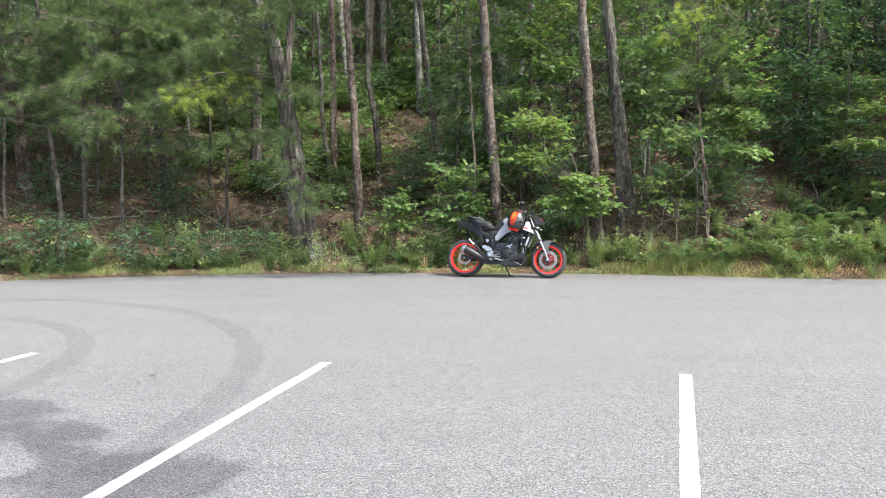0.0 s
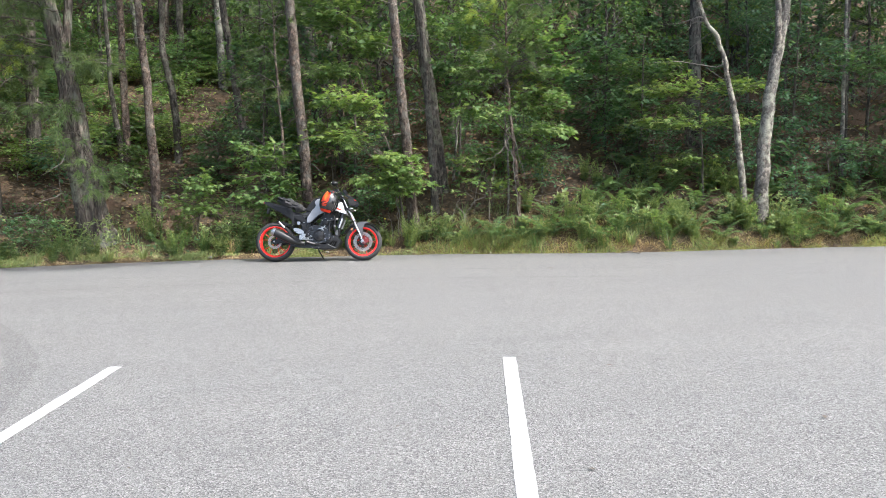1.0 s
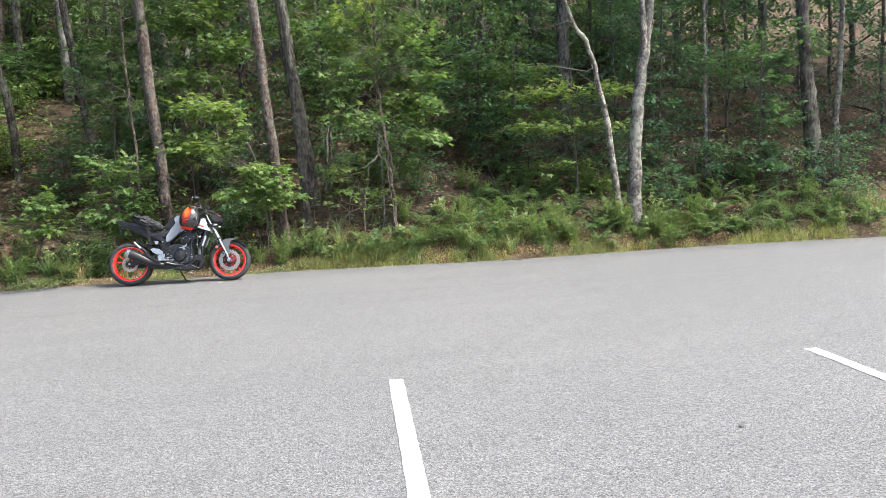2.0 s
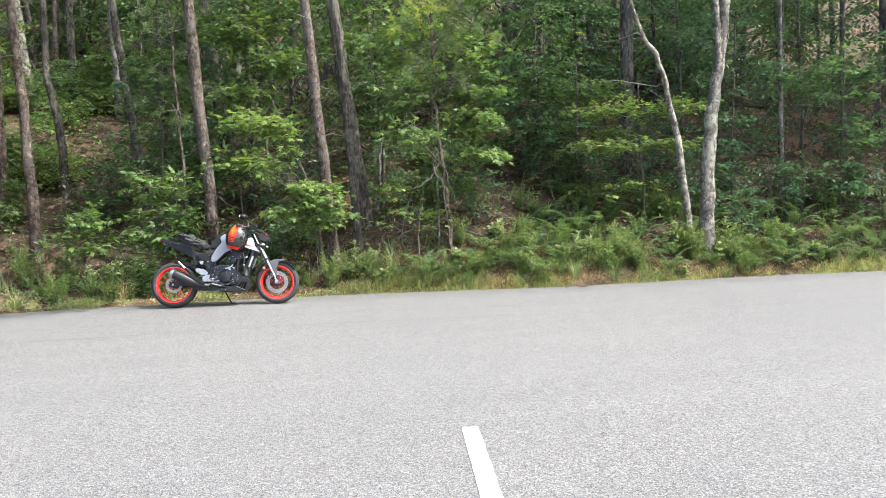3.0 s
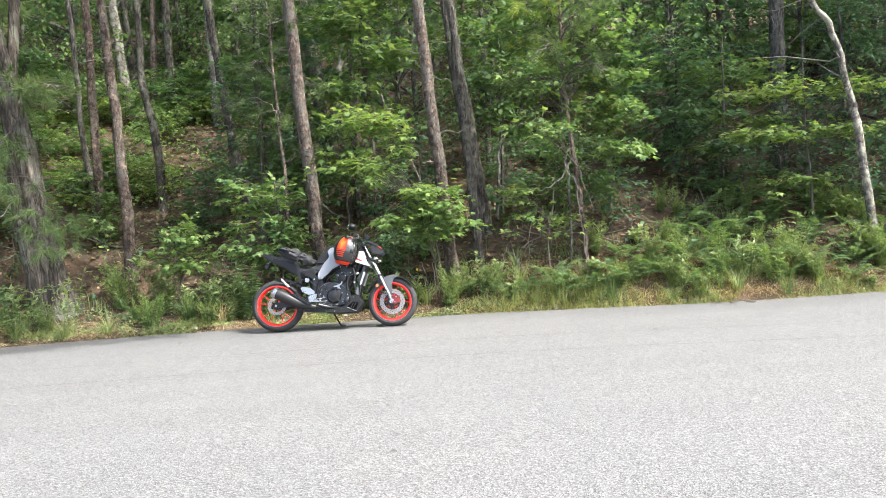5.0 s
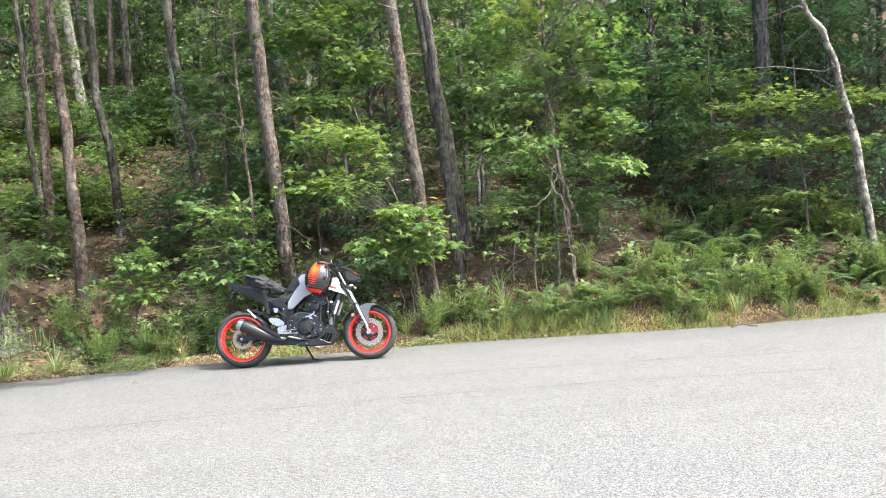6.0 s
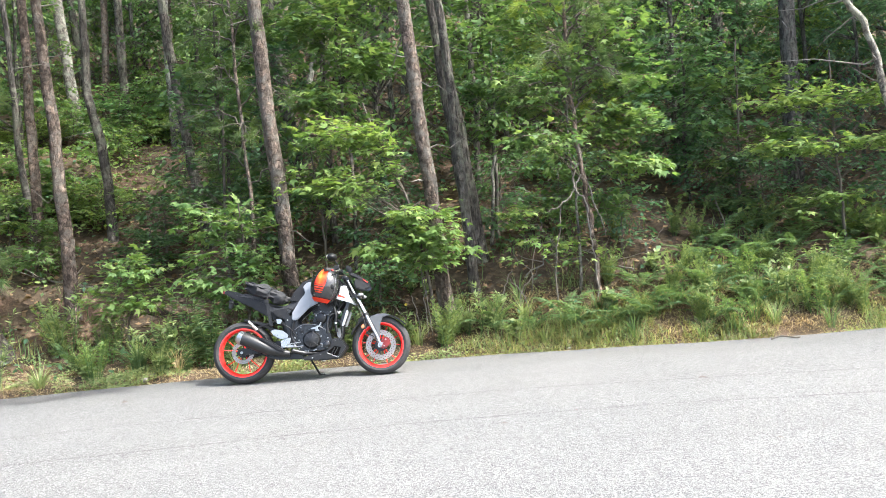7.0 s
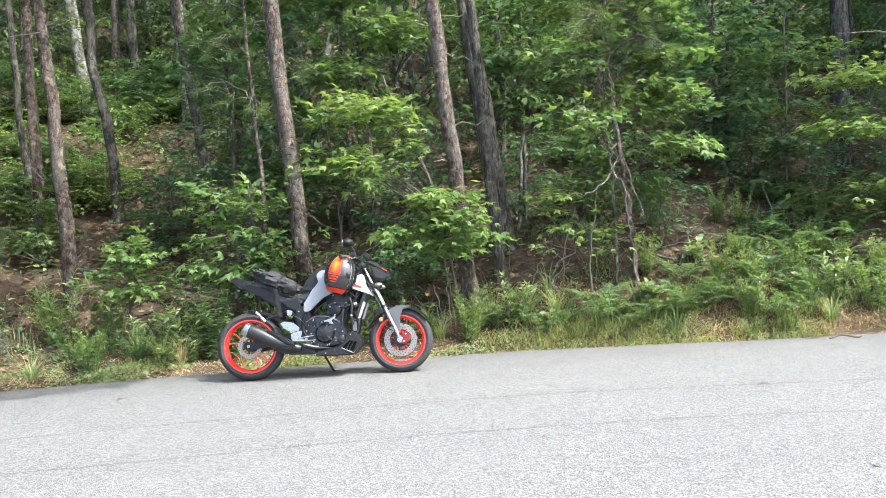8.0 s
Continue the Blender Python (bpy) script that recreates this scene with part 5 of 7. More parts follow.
for s in (-1, 1):
    part("fender_side", prism([(1.235, 0.535), (1.30, 0.585), (1.36, 0.605), (1.44, 0.604), (1.485, 0.585), (1.41, 0.567), (1.383, 0.50), (1.376, 0.38), (1.352, 0.37), (1.335, 0.44), (1.30, 0.525)], s * 0.088 - 0.012, s * 0.088 + 0.012, 0.006), FENDER_GREY, fender, "pale grey mudguard side panel")

# Handlebar, controls, mirrors.
bar = part("handlebar", bent([(0.90, -0.36, 1.055), (0.95, -0.24, 1.065), (1.02, -0.10, 1.045), (1.03, 0, 1.035), (1.02, 0.10, 1.045), (0.95, 0.24, 1.065), (0.90, 0.36, 1.055)], 0.011, 10), BLACK_SATIN, bike)
for s in (-1, 1):
    part("grip", rod([(0.955, s * 0.235, 1.062), (0.905, s * 0.35, 1.055), (0.898, s * 0.365, 1.054)], [0.017, 0.017, 0.018], 12), RUBBER, bar)
    part("lever", bent([(1.0, s * 0.20, 1.055), (1.03, s * 0.25, 1.045), (0.975, s * 0.37, 1.035)], [0.008] * 10 + [0.006], 6), SILVER, bar)
    part("master_cylinder", chunk(0.985, s * 0.18, 1.085, 0.06, 0.045, 0.045, 0.012), BLACK_PLASTIC, bar)
    if s < 0:
        continue
    mir = part("mirror", orb(0.885, s * 0.30, 1.255, 0.058, 0.075, 0.044, 20, 12), BLACK_PLASTIC, bike, "black rear-view mirror")
    part("mirror_stem", bent([(0.975, s * 0.20, 1.075), (0.955, s * 0.24, 1.16), (0.905, s * 0.29, 1.232)], 0.007, 8), BLACK_SATIN, mir)
    part("mirror_glass", orb(0.842, s * 0.302, 1.257, 0.018, 0.064, 0.036, 16, 10), MIRROR_GLASS, mir)
head = part("headlight", prism([(1.14, 0.955), (1.17, 0.985), (1.24, 0.955), (1.315, 0.895), (1.305, 0.868), (1.23, 0.845), (1.15, 0.87)], -0.085, 0.085, 0.014, lambda x, z: 1.15 - 0.9 * max(0, x - 1.15) / 0.2 * 0.55), BLACK_PLASTIC, bike, "black angular headlight unit")
part("lens", prism([(1.24, 0.885), (1.318, 0.878), (1.30, 0.845), (1.235, 0.848)], -0.045, 0.045, 0.006), VISOR, head)
part("visor", prism([(1.09, 1.02), (1.14, 1.035), (1.25, 0.965), (1.31, 0.912), (1.295, 0.905), (1.18, 0.975)], -0.085, 0.085, 0.006, lambda x, z: 1.2 - 0.6 * max(0, x - 1.1) / 0.25), BLACK_PLASTIC, head)
for s in (-1, 1):
    part("accent", prism([(1.19, 0.985), (1.275, 0.925), (1.285, 0.93), (1.205, 0.99)], s * 0.062 - 0.012, s * 0.073 + 0.012, 0.003), RED_PAINT, head, "red accent strip")
    sig = part("turn_signal", orb(1.21, s * 0.17, 0.80, 0.034, 0.022, 0.020, 14, 8), SILVER, bike, "small clear turn signal")
    part("stalk", rod([(1.19, s * 0.09, 0.82), (1.21, s * 0.155, 0.80)], 0.008, 6), BLACK_PLASTIC, sig)
part("instrument", chunk(1.10, 0, 1.075, 0.05, 0.16, 0.085, 0.014, -35), BLACK_PLASTIC, bike)
part("reflector", lathe([(0.0005, -0.142), (0.016, -0.142), (0.021, -0.136), (0.021, -0.120), (0.0005, -0.120)], 1.212, 0.485, 20, False), AMBER, bike, "round amber reflector")
part("horn", lathe([(0.0005, 0.10), (0.045, 0.10), (0.048, 0.12), (0.0005, 0.125)], 1.19, 0.55, 18, False), BLACK_PLASTIC, bike)

# Tank, shrouds, seat and tail.
tank = part("fuel_tank", prism([(0.47, 0.765), (0.525, 0.85), (0.585, 0.94), (0.67, 0.995), (0.80, 1.02), (0.93, 1.01), (1.03, 0.96), (1.07, 0.90), (1.0, 0.78), (0.80, 0.74)], -0.125, 0.125, 0.03, lambda x, z: 1.0 - 0.9 * max(0, z - 0.86)), BLACK_PLASTIC, bike, "satin black fuel tank")
part("fuel_cap", lathe([(0.0005, -0.01), (0.035, -0.01), (0.035, 0.008), (0.0005, 0.008)], 0, 0, 20, False), DARK_METAL, tank)
bpy.context.scene.collection.objects[-1].matrix_basis = Matrix.Translation((0.80, 0, 1.025)) @ Matrix.Rotation(radians(90), 4, "X")
for s in (-1, 1):
    y = s * 0.14
    part("tank_panel", prism([(0.518, 0.595), (0.518, 0.66), (0.60, 0.787), (0.662, 0.855), (0.641, 0.921), (0.688, 0.964), (0.78, 0.955), (0.86, 0.90), (0.985, 0.835), (0.985, 0.79), (0.90, 0.787), (0.79, 0.752), (0.70, 0.713), (0.564, 0.592)],
                             y - 0.022, y + 0.022, 0.008, lambda x, z: 1.0), GREY_PAINT, bike, "pale grey tank side panel")
    sh = part("shroud", prism([(0.93, 0.865), (0.995, 0.875), (1.035, 0.905), (1.075, 0.90), (1.095, 0.80), (1.14, 0.712), (1.08, 0.735), (0.99, 0.768), (0.90, 0.80)], y - 0.027, y + 0.027, 0.008), WHITE_PAINT, bike, "white angular radiator shroud")
    part("stripe", prism([(0.955, 0.80), (0.985, 0.822), (1.06, 0.790), (1.045, 0.778), (1.0, 0.795)], y + s * 0.024, y + s * 0.030, 0.001), RED_PAINT, sh, "red decal stripe")
part("rider_seat", prism([(0.24, 0.775), (0.28, 0.79), (0.36, 0.745), (0.46, 0.745), (0.55, 0.79), (0.60, 0.90), (0.60, 0.76), (0.50, 0.655), (0.30, 0.655)], -0.12, 0.12, 0.02, lambda x, z: 0.85 + 0.2 * (0.45 - abs(x - 0.4))), SEAT_VINYL, bike, "black rider seat")
part("pillion_seat", prism([(-0.06, 0.875), (-0.02, 0.90), (0.12, 0.885), (0.25, 0.845), (0.26, 0.80), (0.10, 0.83)], -0.09, 0.09, 0.02), SEAT_VINYL, bike, "black pillion seat")
tail = part("tail_cowl", prism([(-0.18, 0.925), (-0.165, 0.945), (-0.05, 0.925), (0.10, 0.865), (0.27, 0.775), (0.38, 0.715), (0.41, 0.65), (0.335, 0.605), (0.25, 0.66), (0.10, 0.76), (-0.09, 0.86)], -0.105, 0.105, 0.024, lambda x, z: 0.45 + 0.55 * min(1, max(0, (x + 0.2) / 0.4))), BLACK_PLASTIC, bike, "pointed black tail cowl")
part("tail_light", chunk(-0.172, 0, 0.925, 0.03, 0.075, 0.028, 0.006, 15), RED_LENS, tail, "red tail light")
part("plate_bracket", prism([(-0.12, 0.86), (-0.08, 0.83), (-0.10, 0.77), (-0.125, 0.75), (-0.14, 0.77)], -0.035, 0.035, 0.006), BLACK_PLASTIC, bike, "black plate bracket under the tail")
for s in (-1, 1):
    part("rear_signal", orb(-0.085, s * 0.10, 0.815, 0.020, 0.014, 0.012, 12, 8), BLACK_PLASTIC, bike)
    part("side_cover", prism([(0.30, 0.70), (0.46, 0.72), (0.50, 0.625), (0.455, 0.60), (0.36, 0.645)], s * 0.115 - 0.015, s * 0.115 + 0.015, 0.008), BLACK_PLASTIC, bike)

# Chassis.
for s in (-1, 1):
    y = s * 0.105
    part("frame_tube", bent([(1.09, s * 0.05, 0.90), (0.90, y, 0.80), (0.66, s * 0.125, 0.70), (0.535, s * 0.13, 0.58), (0.50, s * 0.125, 0.44), (0.54, s * 0.12, 0.36)], 0.019, 10), BLACK_SATIN, bike, "black tubular main frame")
    part("frame_tube", bent([(1.11, s * 0.05, 0.84), (0.98, y, 0.68), (0.88, y, 0.56)], 0.015, 10), BLACK_SATIN, bike)
    part("frame_brace", rod([(0.90, y, 0.80), (0.99, y, 0.69)], 0.012, 8), BLACK_SATIN, bike)
    part("frame_brace", rod([(0.99, y, 0.82), (0.90, y, 0.62)], 0.011, 8), BLACK_SATIN, bike)
    part("subframe_tube", rod([(0.54, y, 0.70), (0.20, y * 0.8, 0.79), (-0.05, y * 0.5, 0.86)], 0.012, 8), BLACK_SATIN, bike)
    part("subframe_tube", rod([(0.51, y, 0.50), (0.30, y * 0.85, 0.68), (0.16, y * 0.8, 0.79)], 0.011, 8), BLACK_SATIN, bike)
    part("pivot_plate", prism([(0.44, 0.62), (0.55, 0.66), (0.575, 0.56), (0.555, 0.40), (0.52, 0.335), (0.455, 0.34), (0.46, 0.45)], s * 0.125 - 0.012, s * 0.125 + 0.012, 0.006), BLACK_SATIN, bike, "black swingarm pivot plate")
    part("swingarm", prism([(-0.05, 0.285), (-0.05, 0.335), (0.10, 0.35), (0.40, 0.405), (0.52, 0.42), (0.52, 0.345), (0.38, 0.325), (0.10, 0.285)], s * 0.10 - 0.018, s * 0.10 + 0.018, 0.008), BLACK_SATIN, bike, "black swingarm")
    part("heel_plate", prism([(0.30, 0.502), (0.34, 0.517), (0.42, 0.50), (0.475, 0.455), (0.468, 0.425), (0.40, 0.415), (0.33, 0.457)], s * 0.158 - 0.005, s * 0.158 + 0.005, 0.004), SILVER, bike, "bright metal heel guard")
    part("peg_bracket", prism([(0.395, 0.40), (0.45, 0.42), (0.50, 0.425), (0.49, 0.385), (0.475, 0.36), (0.515, 0.35), (0.515, 0.325), (0.40, 0.335)], s * 0.152 - 0.009, s * 0.152 + 0.009, 0.005), SILVER, bike)
    part("footpeg", rod([(0.535, s * 0.15, 0.345), (0.545, s * 0.235, 0.345)], 0.011, 8), SILVER, bike)
    part("foot_lever", bent([(0.44, s * 0.165, 0.335), (0.54, s * 0.17, 0.33), (0.62, s * 0.18, 0.335)], 0.007, 6), SILVER, bike)
    part("passenger_bracket", prism([(0.36, 0.62), (0.415, 0.61), (0.405, 0.565), (0.365, 0.57)], s * 0.14 - 0.008, s * 0.14 + 0.008, 0.004), SILVER, bike)
    part("passenger_peg", rod([(0.165, s * 0.145, 0.525), (0.085, s * 0.155, 0.615)], [0.016, 0.013], 8), SILVER, bike, "folded silver passenger footpeg")
    part("passenger_stay", rod([(0.155, s * 0.14, 0.54), (0.38, s * 0.12, 0.61)], 0.010, 8), BLACK_SATIN, bike)
part("shock", rod([(0.44, 0, 0.42), (0.40, 0, 0.70)], 0.032, 12), BLACK_SATIN, bike)
part("hugger", prism([(0.02, 0.645), (0.20, 0.60), (0.34, 0.52), (0.40, 0.43), (0.36, 0.42), (0.30, 0.50), (0.18, 0.575), (0.02, 0.625)], -0.075, 0.075, 0.005), BLACK_PLASTIC, bike, "black rear wheel hugger")
part("rear_caliper", chunk(0.10, -0.085, 0.345, 0.085, 0.045, 0.055, 0.010, 15), BLACK_SATIN, bike)
part("chain", prism([(0.0, 0.38), (0.48, 0.42), (0.53, 0.37), (0.48, 0.345), (0.0, 0.24), (-0.06, 0.31)], 0.09, 0.10, 0.002), DARK_METAL, bike)

# Engine.
engine = part("engine", prism([(0.52, 0.52), (0.60, 0.56), (0.78, 0.54), (0.88, 0.46), (0.90, 0.36), (0.84, 0.29), (0.60, 0.27), (0.52, 0.34)], -0.13, 0.13, 0.018), DARK_METAL, bike, "dark metal engine block")
cyl = part("cylinder", prism([(0.70, 0.53), (0.76, 0.70), (0.93, 0.66), (0.88, 0.47)], -0.105, 0.105, 0.012), DARK_METAL, engine)
for i in range(4):
    part("fin", chunk(0.775 + 0.012 * i, 0, 0.545 + 0.028 * i, 0.19, 0.222, 0.006, 0.002, 13), BLACK_SATIN, cyl)
part("cylinder_head", prism([(0.76, 0.665), (0.785, 0.755), (0.90, 0.745), (0.955, 0.68), (0.93, 0.635)], -0.115, 0.115, 0.014), BLACK_SATIN, engine)
clutch = part("clutch_cover", lathe([(0.0005, -0.176), (0.030, -0.178), (0.050, -0.170), (0.072, -0.168), (0.086, -0.152), (0.094, -0.125), (0.0005, -0.125)], 0.70, 0.39, 11, False), BLACK_SATIN, engine, "round dark clutch cover")
for i in range(6):
    a = math.pi * i / 3 + 0.25
    part("cover_rib", rod([(0.70 + 0.03 * math.cos(a), -0.172, 0.39 + 0.03 * math.sin(a)), (0.70 + 0.088 * math.cos(a), -0.158, 0.39 + 0.088 * math.sin(a))], 0.007, 6), DARK_METAL, clutch)
side_cover = part("cam_cover", lathe([(0.0005, -0.148), (0.035, -0.148), (0.052, -0.140), (0.060, -0.11), (0.0005, -0.11)], 0.80, 0.60, 14, False), BLACK_SATIN, engine, "round black side cover on the cylinder")
for i in range(3):
    a = 2 * math.pi * i / 3 + 0.5
    bolt(0.80 + 0.05 * math.cos(a), -0.146, 0.60 + 0.05 * math.sin(a), side_cover, 0.008)
part("cover_blade", prism([(0.70, 0.505), (0.735, 0.512), (0.775, 0.525), (0.81, 0.555), (0.803, 0.530), (0.765, 0.502), (0.785, 0.472), (0.768, 0.470), (0.735, 0.495), (0.70, 0.492)], -0.172, -0.150, 0.003), SILVER, engine, "silver cast arm above the clutch cover")
for i in range(9):
    a = 2 * math.pi * i / 9 + 0.3
    bolt(0.69 + 0.112 * math.cos(a), -0.150, 0.388 + 0.108 * math.sin(a), engine, 0.008)
for q in ((0.575, 0.31), (0.64, 0.29), (0.72, 0.285), (0.80, 0.32), (0.86, 0.40), (0.86, 0.47), (0.60, 0.515), (0.555, 0.47)):
    bolt(q[0], -0.140, q[1], engine, 0.008)
part("water_hose", bent([(0.862, -0.15, 0.445), (0.868, -0.155, 0.55), (0.90, -0.15, 0.622), (0.985, -0.13, 0.64)], 0.015, 10), DARK_METAL, bike)
part("intake_box", prism([(0.70, 0.66), (0.74, 0.765), (0.90, 0.775), (0.93, 0.70), (0.86, 0.645)], -0.09, 0.09, 0.012), BLACK_PLASTIC, bike)
part("injector_rail", rod([(0.72, -0.10, 0.66), (0.80, -0.11, 0.70)], 0.012, 8), DARK_METAL, bike)
part("hose_clip", rod([(0.97, -0.134, 0.637), (1.0, -0.126, 0.643)], 0.019, 10), SILVER, bike)
pump = part("water_pump", lathe([(0.0005, -0.172), (0.018, -0.172), (0.034, -0.164), (0.040, -0.140), (0.0005, -0.140)], 0.845, 0.335, 18, False), DARK_METAL, engine, "small round pump housing")
for i in range(3):
    a = 2 * math.pi * i / 3 + 0.9
    bolt(0.845 + 0.036 * math.cos(a), -0.160, 0.335 + 0.036 * math.sin(a), pump, 0.006)
part("oil_cap", lathe([(0.0005, -0.170), (0.016, -0.170), (0.018, -0.160), (0.018, -0.140), (0.0005, -0.140)], 0.60, 0.475, 12, False), BLACK_PLASTIC, engine)
part("cylinder_seam", rod([(0.735, -0.116, 0.645), (0.84, -0.118, 0.628), (0.935, -0.116, 0.628)], 0.006, 6), PIPE_GREY, engine)
part("block_seam", bent([(0.535, -0.133, 0.50), (0.62, -0.135, 0.545), (0.76, -0.135, 0.53), (0.875, -0.133, 0.455)], 0.005, 6), PIPE_GREY, engine)
for q in ((0.785, 0.73), (0.86, 0.735), (0.925, 0.685), (0.80, 0.66), (0.90, 0.655)):
    bolt(q[0], -0.119, q[1], engine, 0.007)
for pts, r in (([(1.01, -0.11, 0.96), (0.955, -0.13, 0.86), (0.93, -0.135, 0.76), (0.87, -0.13, 0.70)], 0.006), ([(1.03, -0.09, 0.95), (0.985, -0.125, 0.80), (0.995, -0.13, 0.70), (0.96, -0.13, 0.60)], 0.005),
               ([(0.60, -0.135, 0.64), (0.66, -0.14, 0.60), (0.70, -0.14, 0.56), (0.78, -0.14, 0.565)], 0.006), ([(0.33, -0.125, 0.60), (0.43, -0.15, 0.56), (0.50, -0.15, 0.51), (0.555, -0.145, 0.42)], 0.005)):
    part("cable", bent(pts, r, 6), BLACK_PLASTIC, bike)
part("vertical_hose", bent([(0.935, -0.145, 0.70), (0.955, -0.15, 0.62), (0.945, -0.15, 0.53), (0.955, -0.14, 0.45)], 0.014, 10), BLACK_PLASTIC, bike, "black coolant hose in front of the cylinder")
part("hose_clip", rod([(0.946, -0.15, 0.545), (0.946, -0.15, 0.530)], 0.017, 10), SILVER, bike)
part("shift_rod", rod([(0.46, -0.168, 0.36), (0.60, -0.165, 0.375)], 0.005, 6), SILVER, bike)
for q in ((0.47, 0.60), (0.54, 0.635), (0.535, 0.42), (0.485, 0.36)):
    bolt(q[0], -0.139, q[1], bike, 0.009)
for q in ((0.60, 0.205), (0.70, 0.212), (0.78, 0.24), (0.93, 0.37)):
    bolt(q[0], -0.142, q[1], bike, 0.006)
rad = part("radiator", chunk(1.045, 0, 0.64, 0.035, 0.30, 0.26, 0.008, 22), DARK_METAL, bike, "dark radiator behind the front wheel")
for s in (-1, 1):
    part("radiator_cover", prism([(1.005, 0.505), (1.03, 0.508), (1.085, 0.645), (1.062, 0.66)], s * 0.155 - 0.010, s * 0.155 + 0.010, 0.004), STEEL_DISC, rad)
for s in (-0.045, 0.045):
    part("exhaust_header", bent([(0.90, s, 0.60), (0.99, s, 0.54), (0.985, s, 0.40), (0.90, s - 0.02, 0.295), (0.74, -0.05, 0.255)], 0.019, 10), DARK_METAL, bike)
part("belly_pan", prism([(0.60, 0.225), (0.80, 0.265), (0.86, 0.305), (0.90, 0.39), (0.94, 0.395), (0.99, 0.375), (1.043, 0.296), (0.955, 0.187), (0.75, 0.18), (0.60, 0.195)], -0.12, 0.12, 0.010, lambda x, z: 1.15 - 0.5 * max(0, x - 0.85)), BLACK_PLASTIC, bike, "black plastic belly pan")
# Near-black panel: the shade inside the vent opening is put into its colour.
part("pan_vent", prism([(0.843, 0.254), (0.92, 0.315), (0.985, 0.30), (0.955, 0.225), (0.90, 0.222)], -0.139, -0.112, 0.003), VENT_SHADE, bike, "dark panel for the shade in the belly pan vent")
for k in range(2):
    part("pan_slat", rod([(0.885 + 0.03 * k, -0.141, 0.232), (0.925 + 0.03 * k, -0.139, 0.300)], 0.005, 6), BLACK_PLASTIC, bike)
part("pan_trim", rod([(0.845, -0.140, 0.252), (0.945, -0.134, 0.203), (0.96, -0.132, 0.207)], 0.005, 6), PIPE_GREY, bike)
part("pan_guard", prism([(0.945, 0.40), (0.95, 0.485), (0.985, 0.485), (0.985, 0.39)], -0.10, -0.075, 0.008), PIPE_GREY, bike, "short grey exhaust sleeve")
muff = part("muffler", rod([(0.005, -0.19, 0.462), (0.02, -0.19, 0.454), (0.07, -0.188, 0.432), (0.20, -0.18, 0.365), (0.30, -0.172, 0.318), (0.40, -0.16, 0.282), (0.48, -0.15, 0.268)], [0.060, 0.064, 0.067, 0.064, 0.056, 0.040, 0.030], 24), MUFFLER_BLACK, bike, "short black muffler with silver tip")
part("end_cap", rod([(-0.022, -0.19, 0.475), (-0.012, -0.19, 0.470), (0.012, -0.19, 0.459), (0.032, -0.19, 0.450)], [0.040, 0.058, 0.066, 0.068], 24), SILVER, muff, "bright metal end cap")
part("heat_shield", prism([(0.17, 0.435), (0.21, 0.447), (0.31, 0.405), (0.43, 0.32), (0.45, 0.285), (0.38, 0.30), (0.25, 0.39)], -0.235, -0.175, 0.014), BLACK_PLASTIC, muff)
part("collector", prism([(0.20, 0.27), (0.34, 0.285), (0.60, 0.27), (0.62, 0.205), (0.36, 0.215)], -0.13, 0.04, 0.012), BLACK_SATIN, muff)
part("exhaust_pipe", bent([(0.50, -0.18, 0.30), (0.62, -0.13, 0.265), (0.76, -0.05, 0.255)], 0.022, 10), DARK_METAL, muff)
stand = part("kickstand", bent([(0.60, 0.11, 0.29), (0.66, 0.19, 0.15), (0.72, 0.245, 0.022)], 0.011, 8), BLACK_SATIN, bike, "black kickstand leg resting on the asphalt")
part("stand_foot", chunk(0.735, 0.25, 0.040, 0.07, 0.04, 0.010, 0.003), BLACK_SATIN, stand)

# Helmet hung on the bar.
HELMET_M = BIKE_M @ Matrix.Translation((0.876, -0.235, 0.898)) @ Matrix.Rotation(radians(15), 4, "Y")
helmet = thing("helmet", HELMET_M, "black full-face helmet with orange stripes hung on the handlebar", "helmet")


def shell_patch(u0, u1, v0, v1, scale, rx, ry, rz, n=14):
    """A piece of the helmet's skin, a little proud of it: u runs round it, v upwards, both in degrees."""
    bm = bmesh.new()
    rows = []
    for i in range(n + 1):
        v = radians(v0 + (v1 - v0) * i / n)
        rows.append([bm.verts.new((rx * scale * math.cos(v) * math.sin(radians(u0 + (u1 - u0) * j / n)), -ry * scale * math.cos(v) * math.cos(radians(u0 + (u1 - u0) * j / n)), rz * scale * math.sin(v))) for j in range(n + 1)])
    for a, b in zip(rows, rows[1:]):
        for j in range(n):
            bm.faces.new((a[j], a[j + 1], b[j + 1], b[j]))
    bmesh.ops.solidify(bm, geom=bm.faces[:], thickness=0.003)
    return bm


HX, HY, HZ = 0.146, 0.145, 0.184
shell_bm = orb(0, 0, 0, HX, HY, HZ, 40, 26)
for v in shell_bm.verts:
    if v.co.z < -0.05:
        k = (-0.05 - v.co.z) / 0.115
        v.co.x *= 1 + 0.08 * k
        v.co.y *= 1 + 0.08 * k
        v.co.z = -0.05 + (v.co.z + 0.05) * 0.9
part("shell", shell_bm, HELMET_BLACK, helmet, "glossy black helmet shell")
part("stripe", shell_patch(-42, 6, 2, 64, 1.012, HX, HY, HZ), FLAME_DECAL, helmet, "orange crown stripe")
for k in range(4):
    part("stripe_bar", shell_patch(-42 + 3 * k, 4 - 2 * k, -3 - 7 * k, 1 - 7 * k, 1.014, HX, HY, HZ, 8), RED_ORANGE, helmet)
part("chin_trim", shell_patch(-62, 48, -58, -40, 1.045, HX, HY, HZ), RED_ORANGE, helmet, "orange-red lower trim")
